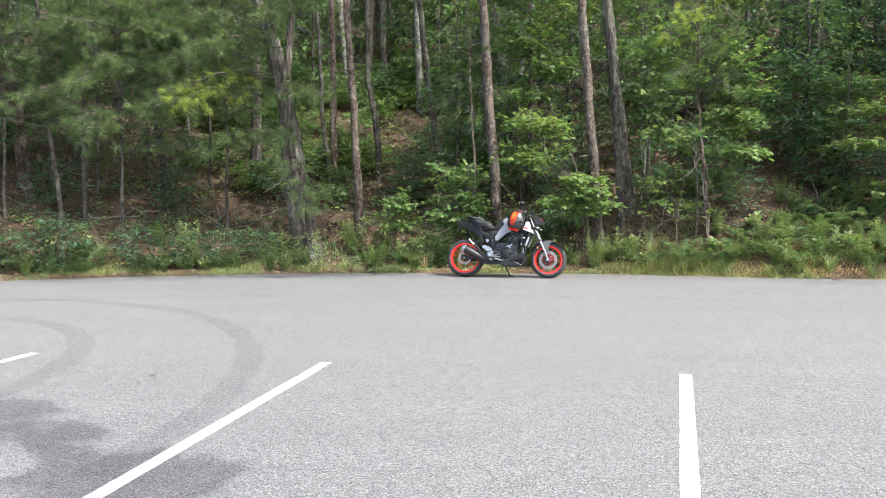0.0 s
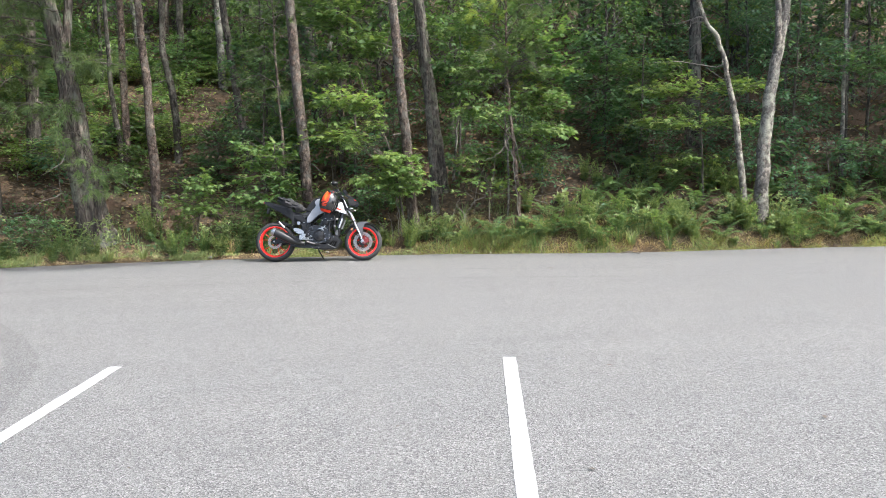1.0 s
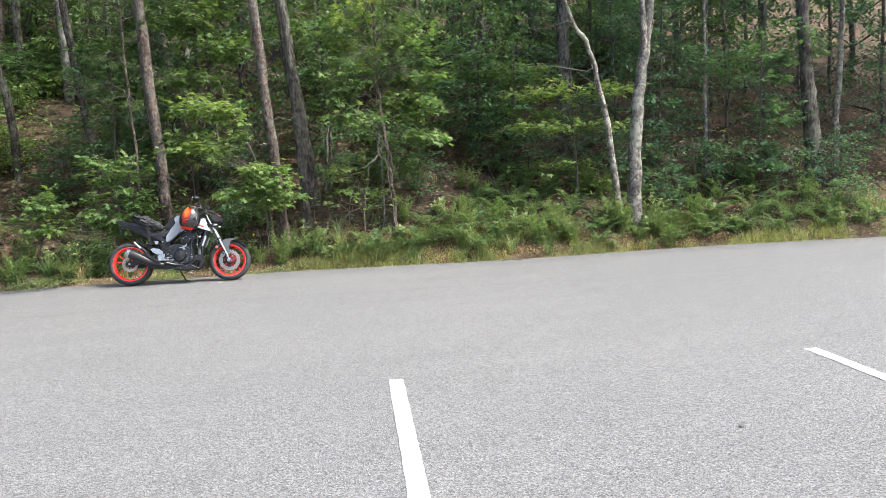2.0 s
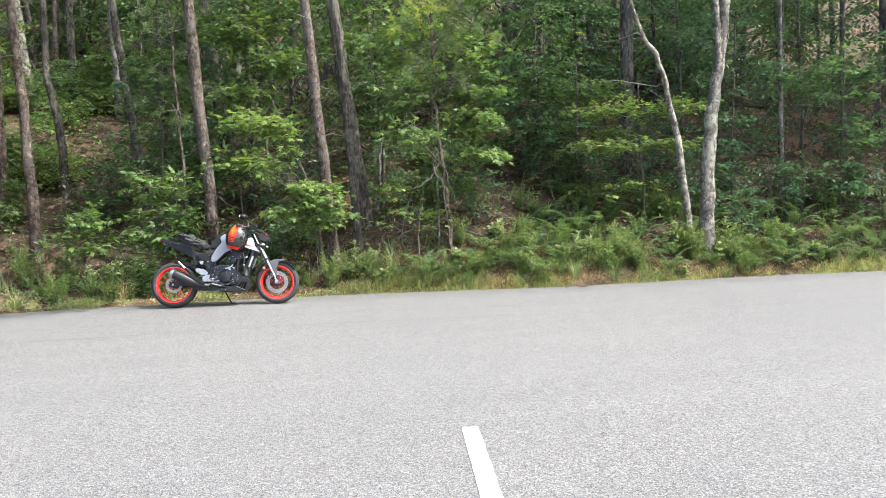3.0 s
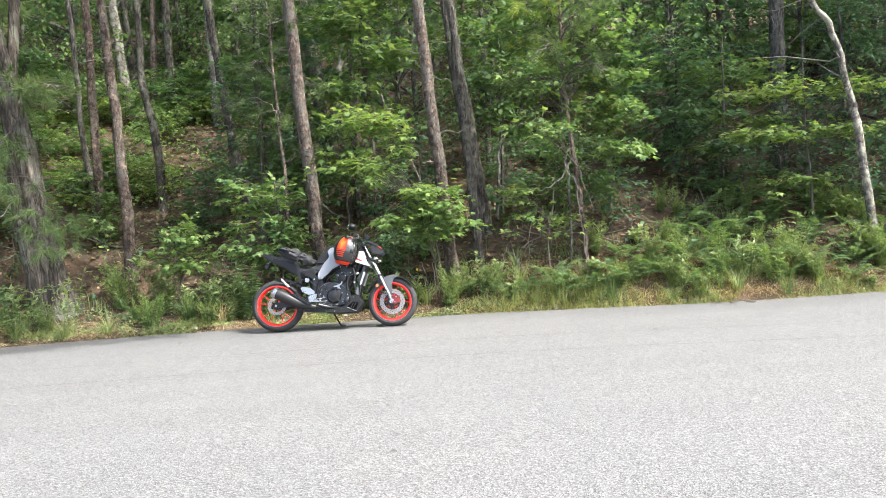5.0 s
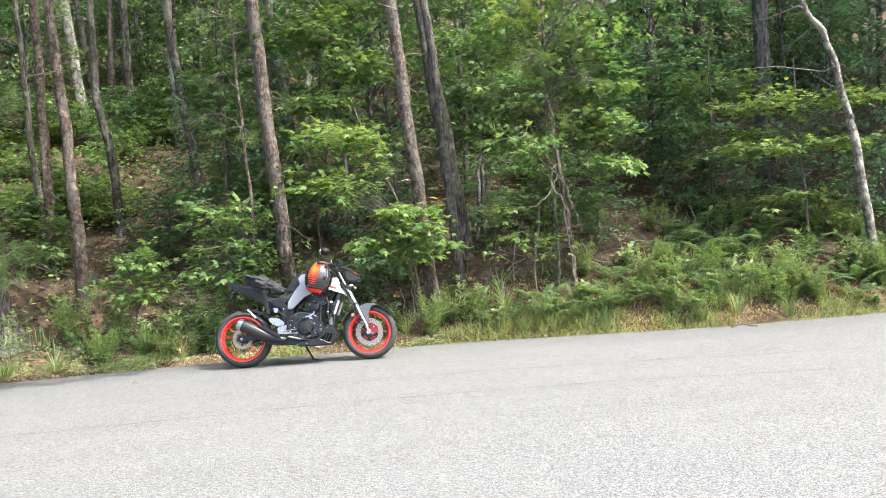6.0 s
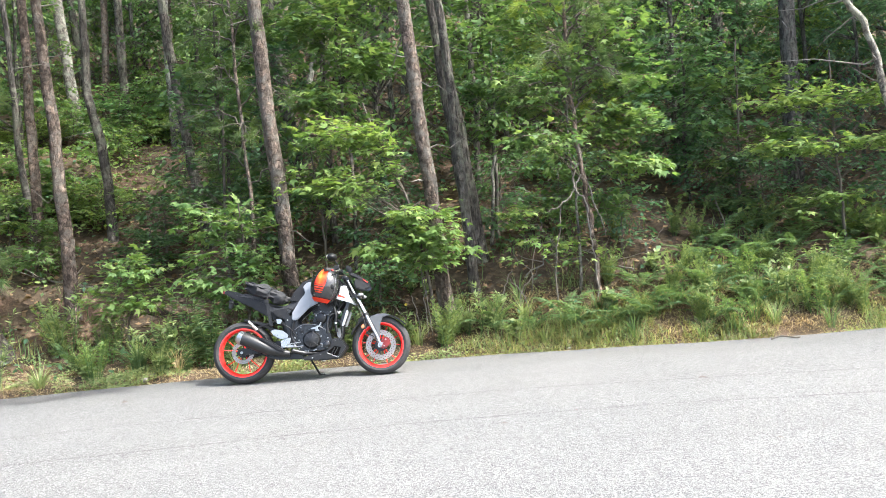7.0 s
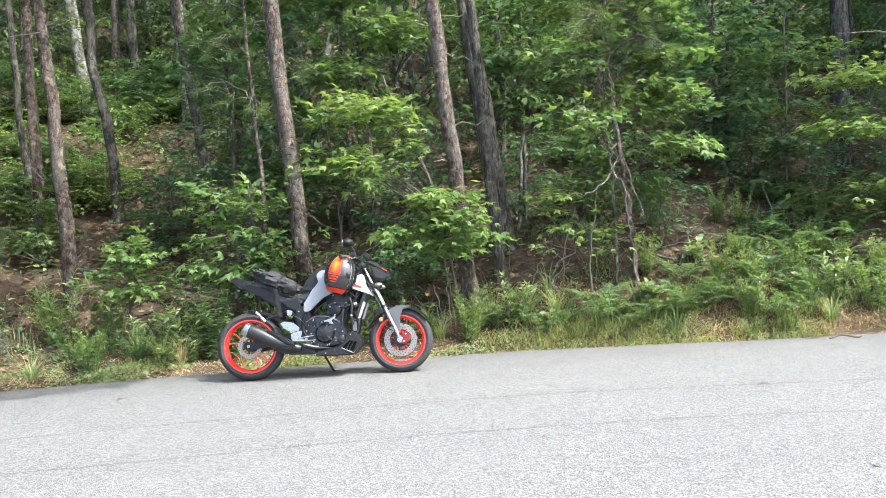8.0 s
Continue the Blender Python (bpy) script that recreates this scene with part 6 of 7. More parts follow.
part("visor", shell_patch(70, 150, -22, 30, 1.03, HX, HY, HZ), VISOR, helmet, "smoked visor")
part("visor_line", shell_patch(44, 47, -28, 48, 1.02, HX, HY, HZ), SILVER, helmet)
part("visor_line", shell_patch(60, 62, -28, 52, 1.02, HX, HY, HZ), SILVER, helmet)
part("crown_trim", shell_patch(15, 70, 62, 76, 1.03, HX, HY, HZ), RED_ORANGE, helmet)
part("hinge", orb(0.075, -0.118, 0.01, 0.026, 0.012, 0.026, 14, 8), BLACK_PLASTIC, helmet)

# Bag strapped on the pillion seat.
BAG_M = BIKE_M @ Matrix.Translation((0.255, -0.02, 0.885)) @ Matrix.Rotation(radians(22), 4, "Y")
bag = thing("tail_bag", BAG_M, "rumpled black nylon bag strapped on the pillion seat", "bag")
body = orb(0, 0, 0, 0.225, 0.15, 0.078, 40, 24, 0.28, 2.3)
for v in body.verts:
    v.co.z = max(v.co.z, -0.045) + 0.012 * noise.noise(v.co * 22) + 0.02 * noise.noise(v.co * 9)
    v.co.y += 0.010 * noise.noise(v.co * 18 + Vector((4, 0, 0)))
part("body", body, NYLON, bag)
flap = orb(-0.09, -0.03, 0.035, 0.14, 0.11, 0.03, 28, 16, 0.35, 3.1)
part("flap", flap, NYLON, bag, "folded black flap")
part("pocket", orb(0.13, -0.07, -0.005, 0.085, 0.07, 0.065, 24, 14, 0.25, 3.0), NYLON, bag)
part("strap", bent([(0.05, 0.165, -0.06), (0.05, 0.12, 0.065), (0.05, 0.0, 0.095), (0.05, -0.12, 0.062), (0.05, -0.165, -0.05)], 0.006, 6), BLACK_PLASTIC, bag, "black tie-down strap")
part("hanging_strap", prism([(0.03, -0.06), (0.07, -0.06), (0.20, -0.28), (0.165, -0.29)], -0.172, -0.164, 0.002), BLACK_PLASTIC, bag, "flat black strap hanging to the frame")
part("buckle", chunk(0.055, -0.170, -0.075, 0.045, 0.014, 0.04, 0.005), BLACK_PLASTIC, bag)


# ---- verge growth ----
def blades(name, xs, ys, heights, lean, width, material, label, category):
    n = len(xs)
    P = np.array([(x, y, rough_hill(x, y) - 0.01) for x, y in zip(xs, ys)])
    a = RNG.uniform(0, 2 * np.pi, n)
    d = np.stack([np.cos(a), np.sin(a), np.zeros(n)], -1)
    s = np.stack([-np.sin(a), np.cos(a), np.zeros(n)], -1) * width * RNG.uniform(0.6, 1.4, (n, 1))
    h = heights[:, None] * np.array([[0, 0, 1.0]])
    out = d * (heights * lean * RNG.uniform(0.2, 1.3, n))[:, None]
    V = np.stack([P - s, P + s, P + h * 0.6 + out * 0.4 + s * 0.7, P + h * 0.6 + out * 0.4 - s * 0.7, P + h * 0.92 + out + s * 0.1, P + h * 0.92 + out - s * 0.1], 1).reshape(-1, 3)
    b = (np.arange(n) * 6)[:, None, None]
    F = (np.array([(0, 1, 2, 3), (3, 2, 4, 5)])[None] + b).reshape(-1, 4)
    ob = put(name, raw_mesh(name, V, F), material)
    return tagged(ob, label, category, kind="stuff")


def verge_points(n, d0, d1, power=1.0, x0=-11, x1=15, clump=0.0):
    x = RNG.uniform(x0, x1, n)
    d = d0 + (d1 - d0) * RNG.random(n) ** power
    y = np.array([edge_y(a) for a in x]) + d
    if clump:
        keep = np.array([noise.noise((a * 1.1, b * 1.6, 2.0)) + 0.35 * noise.noise((a * 4, b * 4, 7.0)) > clump - 0.5 + 0.5 * RNG.random() for a, b in zip(x, y)])
        x, y = x[keep], y[keep]
    return x, y


x, y = verge_points(27000, 0.02, 1.7, 1.1, clump=0.42)
blades("verge_grass", x, y, RNG.uniform(0.04, 0.17, len(x)), 1.5, 0.0026, GRASS, "patchy green and straw-coloured verge grass", "grass")
x, y = verge_points(14000, 0.7, 3.2, 1.1, clump=0.5)
keep = ~((x > -2.3) & (x < 3.2) & (y < 15.15))
x, y = x[keep], y[keep]
blades("tall_grass", x, y, RNG.uniform(0.12, 0.36, len(x)), 0.85, 0.005, FERN, "tall drooping green grass along the verge", "grass")
x, y = verge_points(46000, -0.04, 1.3, 1.3)
blades("dry_straw", x, y, RNG.uniform(0.012, 0.05, len(x)), 4.6, 0.0032, STRAW, "dry straw and pine needles along the asphalt edge", "straw")


x, y = verge_points(5000, 0.0, 0.9, 1.2, -8.0, 1.5, clump=0.44)
blades("edge_grass", x, y, RNG.uniform(0.05, 0.15, len(x)), 1.8, 0.003, WEED, "short light green grass beside the asphalt edge", "grass")
x, y = verge_points(4200, 0.05, 0.9, 1.2, 2.4, 13.0, clump=0.44)
blades("straw_grass", x, y, RNG.uniform(0.05, 0.16, len(x)), 2.8, 0.0034, STRAW, "long bleached straw grass lying along the verge", "straw")
x, y = verge_points(8000, 0.12, 1.3, 1.0, 2.4, 13.0, clump=0.5)
blades("light_grass", x, y, RNG.uniform(0.12, 0.34, len(x)), 1.3, 0.0038, WEED, "light green drooping grass along the verge", "grass")


def litter_stuff(name, n, x0, x1, d0, d1, size, material, label, power=1.0):
    x, y = verge_points(n, d0, d1, power, x0, x1)
    P = np.array([(a, b, rough_hill(a, b) + 0.012) for a, b in zip(x, y)])
    fwd = RNG.normal(0, 1, P.shape) * np.array([[1, 1, 0.35]])
    nrm = np.array([[0, -0.3, 1.0]]) + RNG.normal(0, 0.4, P.shape)
    V, F = leaf_arrays(P, fwd, nrm, size * RNG.uniform(0.6, 1.3, len(P)), LEAF_KITE)
    ob = put(name, raw_mesh(name, V, F), material)
    return tagged(ob, label, "leaf litter", kind="stuff")


litter_stuff("leaf_litter", 56000, -14, 18, 0.8, 24, 0.085, LITTER, "brown dead leaves carpeting the wooded slope", 1.3)
litter_stuff("edge_litter", 1500, -11, 15, -0.12, 0.5, 0.030, LITTER, "small dead leaves along the asphalt edge")
litter_stuff("pale_litter", 13000, -11, 15, -0.04, 1.2, 0.020, PALE_LITTER, "pale dry leaves and straw along the verge", 1.2)
x, y = verge_points(9000, 0.5, 9.0, 1.3, clump=0.35)
P = np.array([(a, b, rough_hill(a, b) + RNG.uniform(0.05, 0.28)) for a, b in zip(x, y) if not (abs(a - (5.6 + 0.35 * (b - 16))) < 0.8 and b > 15.2) and not (-2.0 < a < -0.2 and 15.7 < b < 18.2)])
V, F = leaf_arrays(P, RNG.normal(0, 1, P.shape) * np.array([[1, 1, 0.4]]), np.array([[0, -0.2, 1.0]]) + RNG.normal(0, 0.35, P.shape), RNG.uniform(0.06, 0.12, len(P)), LEAF_OVAL)
ob = put("ground_cover", raw_mesh("ground_cover", V, F), DEEP)
tagged(ob, "low leafy ground cover on the slope", "ground cover", kind="stuff")
x, y = verge_points(7500, 0.9, 7.0, 1.0, -11.5, -2.6, clump=0.42)
P = np.array([(a, b, rough_hill(a, b) + RNG.uniform(0.02, 0.22)) for a, b in zip(x, y)])
V, F = leaf_arrays(P, RNG.normal(0, 1, P.shape) * np.array([[1, 1, 0.4]]), np.array([[0, -0.3, 1.0]]) + RNG.normal(0, 0.4, P.shape), RNG.uniform(0.05, 0.11, len(P)), LEAF_OVAL)
ob = put("ground_cover", raw_mesh("ground_cover", V, F), OAK)
tagged(ob, "patchy green creepers over shaded dead leaves", "ground cover", kind="stuff")


def frond_mesh(length, pairs=34):
    """One arching feathery frond along +x, with its leaflets."""
    t = np.linspace(0.10, 0.98, pairs)
    mid = np.stack([t * length * 0.85, 0.03 * np.sin(t * 4), length * (0.85 * t - 0.66 * t * t)], -1)
    w = length * 0.105 * np.sin(np.pi * np.clip(t * 0.85 + 0.13, 0, 1)) + 0.010
    P = np.concatenate([mid, mid])
    side = np.concatenate([np.ones(pairs), -np.ones(pairs)])
    fwd = np.stack([np.full(2 * pairs, 0.5), side, np.full(2 * pairs, -0.12)], -1) + RNG.normal(0, 0.12, (2 * pairs, 3))
    V, F = leaf_arrays(P, fwd, np.tile([[0, 0, 1.0]], (2 * pairs, 1)) + RNG.normal(0, 0.2, (2 * pairs, 3)), np.concatenate([w, w]) * RNG.uniform(0.8, 1.2, 2 * pairs), (LEAF_KITE[0] * np.array([[1, 0.36, 1]]), LEAF_KITE[1]))
    V2, F2 = tubes([np.concatenate([[(0, 0, 0)], mid])], [np.linspace(0.004, 0.001, pairs + 1)], 3)
    return raw_mesh("frond", np.concatenate([V, V2]), np.concatenate([F, F2 + len(V)]))


fronds = [frond_mesh(0.72), frond_mesh(0.56, 28), frond_mesh(0.86, 38)]
for me in fronds:
    me.materials.append(FERN)


def fern(x, y, s):
    root = thing("fern", Matrix.Translation((x, y, rough_hill(x, y) - 0.02)) @ Matrix.Rotation(RNG.uniform(0, 6.28), 4, "Z") @ Matrix.Scale(s, 4), "green arching fern growing on the verge bank", "fern", "ferns on the verge")
    for i in range(11):
        ob = new("frond", fronds[i % 3])
        ob.parent = root
        ob.matrix_basis = Matrix.Rotation(i * 0.571 + RNG.uniform(-0.2, 0.2), 4, "Z") @ Matrix.Rotation(RNG.uniform(-0.55, 0.12), 4, "Y")


for x, d, s in [(3.3, 0.45, 0.8), (3.75, 0.5, 1.0), (4.15, 0.4, 0.9), (4.6, 0.55, 1.05), (5.0, 0.7, 0.9), (5.5, 0.9, 1.0), (6.1, 1.3, 1.1), (6.5, 0.9, 1.0), (6.9, 1.5, 1.1), (7.2, 0.6, 0.85), (7.5, 1.2, 1.1),
                (6.3, 2.0, 1.2), (7.0, 2.3, 1.2), (9.0, 0.5, 0.9), (9.3, 0.9, 1.0), (9.7, 0.55, 1.0), (10.1, 1.0, 1.1), (10.4, 0.6, 0.9), (10.9, 1.0, 1.1), (11.4, 0.7, 1.0), (9.9, 1.6, 1.2), (8.9, 1.4, 1.1),
                (-5.6, 0.5, 0.9), (-5.0, 0.7, 0.9), (-6.6, 0.6, 1.0), (-7.4, 0.8, 1.0), (-4.4, 0.5, 0.8), (-8.2, 0.7, 1.1), (5.8, 1.6, 1.1), (6.6, 1.7, 1.2), (7.3, 1.8, 1.2), (8.0, 1.7, 1.1), (7.7, 2.4, 1.3), (6.9, 2.9, 1.3), (8.4, 2.4, 1.3), (5.3, 0.45, 0.9), (5.9, 0.6, 0.9), (6.7, 0.45, 0.8), (7.6, 0.4, 0.8), (8.4, 0.5, 0.8), (9.0, 0.3, 0.75), (9.6, 0.35, 0.8), (10.2, 0.4, 0.8), (11.0, 0.45, 0.85), (11.8, 0.5, 0.85), (12.6, 0.5, 0.9), (7.8, 0.7, 0.9), (8.3, 1.0, 1.0), (9.3, 1.8, 1.2), (10.6, 1.5, 1.1), (11.6, 1.3, 1.1), (12.2, 0.8, 1.0), (4.8, 1.1, 1.0), (-1.9, 1.0, 0.8), (2.9, 0.6, 0.8)]:
    fern(x, edge_y(x) + d + 0.04, s * 0.92)


def weed_proto(kind):
    """A tall weed of several leafy stalks, built at the origin and copied."""
    root = thing("weed", Matrix.Identity(4), ("tall leafy green weed on the verge", "bright green feathery weed clump on the verge", "low broad-leaved weed on the verge")[kind], "weed", "weeds on the verge")
    n, hgt, size = ((5, 0.62, 0.10), (12, 0.48, 0.075), (9, 0.25, 0.085))[kind]
    paths, radii, Ps, Ds = [], [], [], []
    for i in range(n):
        a = RNG.uniform(0, 6.28)
        tip = np.array([math.cos(a) * hgt * RNG.uniform(0.1, 0.45), math.sin(a) * hgt * RNG.uniform(0.1, 0.45), hgt * RNG.uniform(0.7, 1.1)])
        o = np.array([math.cos(a), math.sin(a), 0]) * 0.05
        line = wander([o, tip * 0.55 + o + np.array([0, 0, 0.05]), tip + o], 6, 0.004)
        paths.append(line)
        radii.append(np.linspace(0.005, 0.002, len(line)))
        k = (26, 34, 12)[kind]
        t = RNG.uniform(0.15, 1, k) * (len(line) - 1.001)
        j = t.astype(int)
        Ps.append(line[j] + (line[j + 1] - line[j]) * (t - j)[:, None])
        d = RNG.normal(0, 1, (k, 3))
        d[:, 2] = np.abs(d[:, 2]) * 0.5 + 0.1
        Ds.append(d)
    tagged(put("stem", raw_mesh("stem", *tubes(paths, radii, 4)), FERN, root), kind="stuff")
    P, D = np.concatenate(Ps), np.concatenate(Ds)
    tpl = (LEAF_OVAL[0] * np.array([[1, (0.55, 0.38, 1.1)[kind], 1]]), LEAF_OVAL[1])
    V, F = leaf_arrays(P, D, np.array([[0, 0, 1.0]]) + RNG.normal(0, 0.4, P.shape), size * RNG.uniform(0.6, 1.2, len(P)), tpl)
    put("leaves", raw_mesh("leaves", V, F), (WEED, MAPLE_LIGHT, WEED)[kind], root)
    return root


weeds = [weed_proto(k) for k in range(3)]
placed = [(-1.55, 0.35, 1, 0.9), (6.5, 0.45, 1, 1.0), (6.2, 0.6, 0, 1.0), (8.75, 0.15, 1, 0.8), (-0.7, 0.7, 0, 1.1), (-0.4, 0.75, 0, 1.0), (-2.0, 1.4, 0, 1.2),
          (-1.25, 0.7, 0, 0.9), (2.75, 0.5, 0, 0.9), (3.05, 0.3, 2, 1.0)]
for _ in range(115):
    px = RNG.uniform(-10, 13)
    placed.append((px, (0.40 if px < 4.5 else 0.20) + 1.6 * RNG.random() ** 1.2, int(RNG.choice([0, 2, 2, 2, 0, 1])), RNG.uniform(0.6, 1.1)))
for i, (px, d, kind, s) in enumerate(placed):
    py = edge_y(px) + d
    m = Matrix.Translation((px, py, rough_hill(px, py) - 0.01)) @ Matrix.Rotation(RNG.uniform(0, 6.28), 4, "Z") @ Matrix.Scale(s, 4)
    copy_thing(weeds[kind], m)
for w in weeds:
    for o in (*w.children, w):
        bpy.data.objects.remove(o)

# Shrubs that thicken the foot of the wood.
shrub_protos = [
    leafy("shrub", "leafy green shrub at the foot of the wood", "shrub", (0, 0, 0), [(0, 0, -0.1), (0.02, 0, 0.35), (0.05, 0, 0.8)], 0.014,
          [(0, 0, 0.5, 0.5, 0.45, 0.35, 40)], 14, 0.085, LEAF_OVAL, OAK, TWIG_DARK, "shrubs at the foot of the wood", (0.2, 0.4)),
    leafy("shrub", "dark green shrub at the foot of the wood", "shrub", (0, 0, 0), [(0, 0, -0.1), (-0.02, 0, 0.4), (0.05, 0, 1.0)], 0.014,
          [(0, 0, 0.6, 0.55, 0.5, 0.45, 44)], 14, 0.08, LEAF_OVAL, DEEP, TWIG_DARK, "shrubs at the foot of the wood", (0.2, 0.45)),
    leafy("shrub", "low maple shrub at the foot of the wood", "shrub", (0, 0, 0), [(0, 0, -0.1), (-0.02, 0, 0.4), (0.05, 0, 0.9)], 0.012,
          [(0, 0, 0.45, 0.5, 0.45, 0.3, 30), (0.1, 0, 0.85, 0.35, 0.3, 0.15, 12)], 14, 0.09, LEAF_MAPLE, MAPLE, TWIG_DARK, "shrubs at the foot of the wood", (0.25, 0.5))]
rest = []
for px, d, kind, s in [(-8.8, 0.8, 1, 1.0), (-7.9, 1.0, 0, 1.0), (-7.0, 0.8, 1, 1.1), (-6.0, 1.0, 1, 0.9), (-5.2, 1.0, 0, 0.9), (-4.4, 0.9, 1, 0.8), (-3.9, 1.2, 0, 0.8), (0.9, 1.4, 2, 0.9), (1.3, 0.9, 1, 0.9),
                       (1.7, 1.3, 0, 1.0), (1.95, 2.3, 1, 1.2), (4.9, 1.8, 1, 1.0), (4.4, 2.6, 2, 1.1), (7.3, 2.6, 1, 1.0),
                       (8.9, 2.0, 1, 1.3), (9.6, 2.4, 1, 1.2), (10.3, 1.8, 1, 1.1), (9.4, 1.3, 1, 0.9), (11.0, 2.0, 0, 1.2), (12.0, 1.5, 1, 1.1), (13.0, 1.8, 1, 1.2), (12.6, 0.9, 0, 0.9), (0.2, 3.0, 1, 1.2), (-1.2, 4.2, 0, 1.2),
                       (-2.9, 3.6, 2, 1.0), (1.2, 3.6, 0, 1.3), (2.4, 3.4, 1, 1.3), (-4.2, 3.8, 1, 1.1), (-6.0, 3.2, 1, 1.1), (-8.2, 3.4, 1, 1.2), (-9.8, 2.0, 0, 1.2), (3.9, 3.6, 0, 1.2), (-3.4, 5.6, 2, 1.2), (-0.2, 5.4, 2, 1.2),
                       (6.8, 3.2, 1, 1.1), (7.6, 3.6, 0, 1.1), (6.9, 4.6, 1, 1.2), (8.3, 3.2, 1, 1.1), (7.8, 5.2, 0, 1.3), (4.9, 3.2, 1, 1.0), (5.1, 4.6, 2, 1.1), (9.2, 4.0, 1, 1.3), (6.4, 6.2, 0, 1.3), (8.6, 6.4, 2, 1.2), (5.6, 7.4, 1, 1.3)]:
    py = edge_y(px) + d
    rest.append((kind, Matrix.Translation((px, py, rough_hill(px, py) - 0.04)) @ Matrix.Rotation(RNG.uniform(0, 6.28), 4, "Z") @ Matrix.Scale(s, 4)))
for kind, m in rest:
    copy_thing(shrub_protos[kind], m)
for w in shrub_protos:
    for o in (*w.children, w):
        bpy.data.objects.remove(o)


# Seedlings and low leafy sprigs over the slope.
x, y = verge_points(520, 1.6, 14.0, 1.1, -11, 14)
keep = np.array([not (abs(a - (5.6 + 0.35 * (b - 16))) < 0.7 and b < 20) and not (-2.1 < a < -0.2 and 15.7 < b < 18.4) for a, b in zip(x, y)])
x, y = x[keep], y[keep]
O = np.array([(a, b, rough_hill(a, b) + RNG.uniform(0.1, 0.5)) for a, b in zip(x, y)])
D = RNG.normal(0, 1, O.shape) * np.array([[1, 1, 0.25]])
V, F = leaf_arrays(*sprays(O, D, RNG.uniform(0.25, 0.5, len(O)), 12, 0.095, 0.3, 0.4), LEAF_OVAL)
ob = put("seedlings", raw_mesh("seedlings", V, F), MAPLE_LIGHT)
tagged(ob, "small bright green seedlings over the slope", "seedlings", kind="stuff")


def grass_clump(x, y, n, h, material, label):
    """A clump of long arching blades."""
    z = rough_hill(x, y)
    V, F = [], []
    for i in range(n):
        a = RNG.uniform(0, 6.28)
        L = h * RNG.uniform(0.6, 1.15)
        d = np.array([math.cos(a), math.sin(a), 0])
        s = np.array([-d[1], d[0], 0]) * 0.0042
        o = np.array([x, y, z - 0.01]) + d * RNG.uniform(0, 0.06)
        lean = RNG.uniform(0.3, 1.15)
        pts = [o + d * L * lean * t * t + np.array([0, 0, L * (t - 0.45 * lean * t * t)]) for t in (0, 0.35, 0.7, 1.0)]
        b = len(V)
        for p, w in zip(pts, (1, 0.9, 0.6, 0.1)):
            V += [p - s * w, p + s * w]
        F += [(b + 2 * q, b + 2 * q + 1, b + 2 * q + 3, b + 2 * q + 2) for q in range(3)]
    ob = put("grass_clump", raw_mesh("grass_clump", V, F), material)
    tagged(ob, label, "grass", "grass clumps")


grass_clump(-0.9, 14.85, 130, 0.55, WEED, "clump of long arching pale grass on the verge")
grass_clump(-1.15, 14.95, 120, 0.6, FERN, "clump of long arching green grass on the verge")
grass_clump(-0.7, 14.75, 60, 0.4, STRAW, "clump of dry grass on the verge")
for gx, gy, gh in [(2.0, 14.55, 0.42), (2.35, 14.5, 0.5), (2.62, 14.62, 0.55), (2.95, 14.5, 0.45), (3.3, 14.55, 0.5), (-2.1, 14.6, 0.35), (-2.6, 14.5, 0.4), (-3.2, 14.55, 0.4), (-3.7, 14.4, 0.35)]:
    grass_clump(gx, gy, 60, gh, WEED, "clump of arching light green grass on the verge")
for q in range(44):
    gx = RNG.uniform(-9.5, 12.5) if q < 20 else RNG.uniform(3.0, 12.5)
    gy = edge_y(gx) + RNG.uniform(0.12, 1.1)
    k = int(RNG.choice([0, 1, 1, 1]))
    grass_clump(gx, gy, 34, RNG.uniform(0.25, 0.5), (WEED, FERN)[k], ("clump of arching light green grass on the verge", "clump of arching green grass on the verge")[k])

# Small clover-like leaves close to the asphalt.
x, y = verge_points(110000, 0.03, 1.4, 1.15, clump=0.38)
P = np.array([(a, b, rough_hill(a, b) + RNG.uniform(0.005, 0.05 + 0.10 * max(0, noise.noise((a * 2.3, b * 2.3, 6.0))))) for a, b in zip(x, y)])
V, F = leaf_arrays(P, RNG.normal(0, 1, P.shape) * np.array([[1, 1, 0.3]]), np.array([[0, -0.25, 1.0]]) + RNG.normal(0, 0.3, P.shape), RNG.uniform(0.018, 0.044, len(P)), LEAF_KITE)
ob = put("low_weeds", raw_mesh("low_weeds", V, F), WEED)
tagged(ob, "low light green weeds along the asphalt edge", "weeds", kind="stuff")


def stone(x, y, r):
    bm = orb(x, y, rough_hill(x, y) + r * 0.35, r, r * 0.8, r * 0.6, 12, 8, 0.35, 1.7)
    ob = part("stone", bm, STONE, None)
    tagged(ob, "small pale stone lying on the verge", "stone", "stones")


STONE = plain("pale_stone", (0.27, 0.25, 0.225), 0.85, grain=0.2, scale=40)
for sx, sd, sr in [(-1.02, 0.22, 0.045), (-0.96, 0.42, 0.035), (0.9, 0.3, 0.03), (3.6, 0.15, 0.03), (5.2, 0.2, 0.028), (-3.9, 0.2, 0.03), (9.2, 0.1, 0.03)]:
    stone(sx, edge_y(sx) + sd, sr)

flower = thing("yellow_flower", Matrix.Translation((1.92, 14.88, rough_hill(1.92, 14.88))), "small yellow wildflower on a thin stalk", "flower")
put("stalk", raw_mesh("stalk", *tubes([np.array([(0, 0, 0), (0.02, -0.02, 0.25), (0.0, -0.05, 0.36)])], [np.array([0.004, 0.003, 0.002])], 4)), FERN, flower)
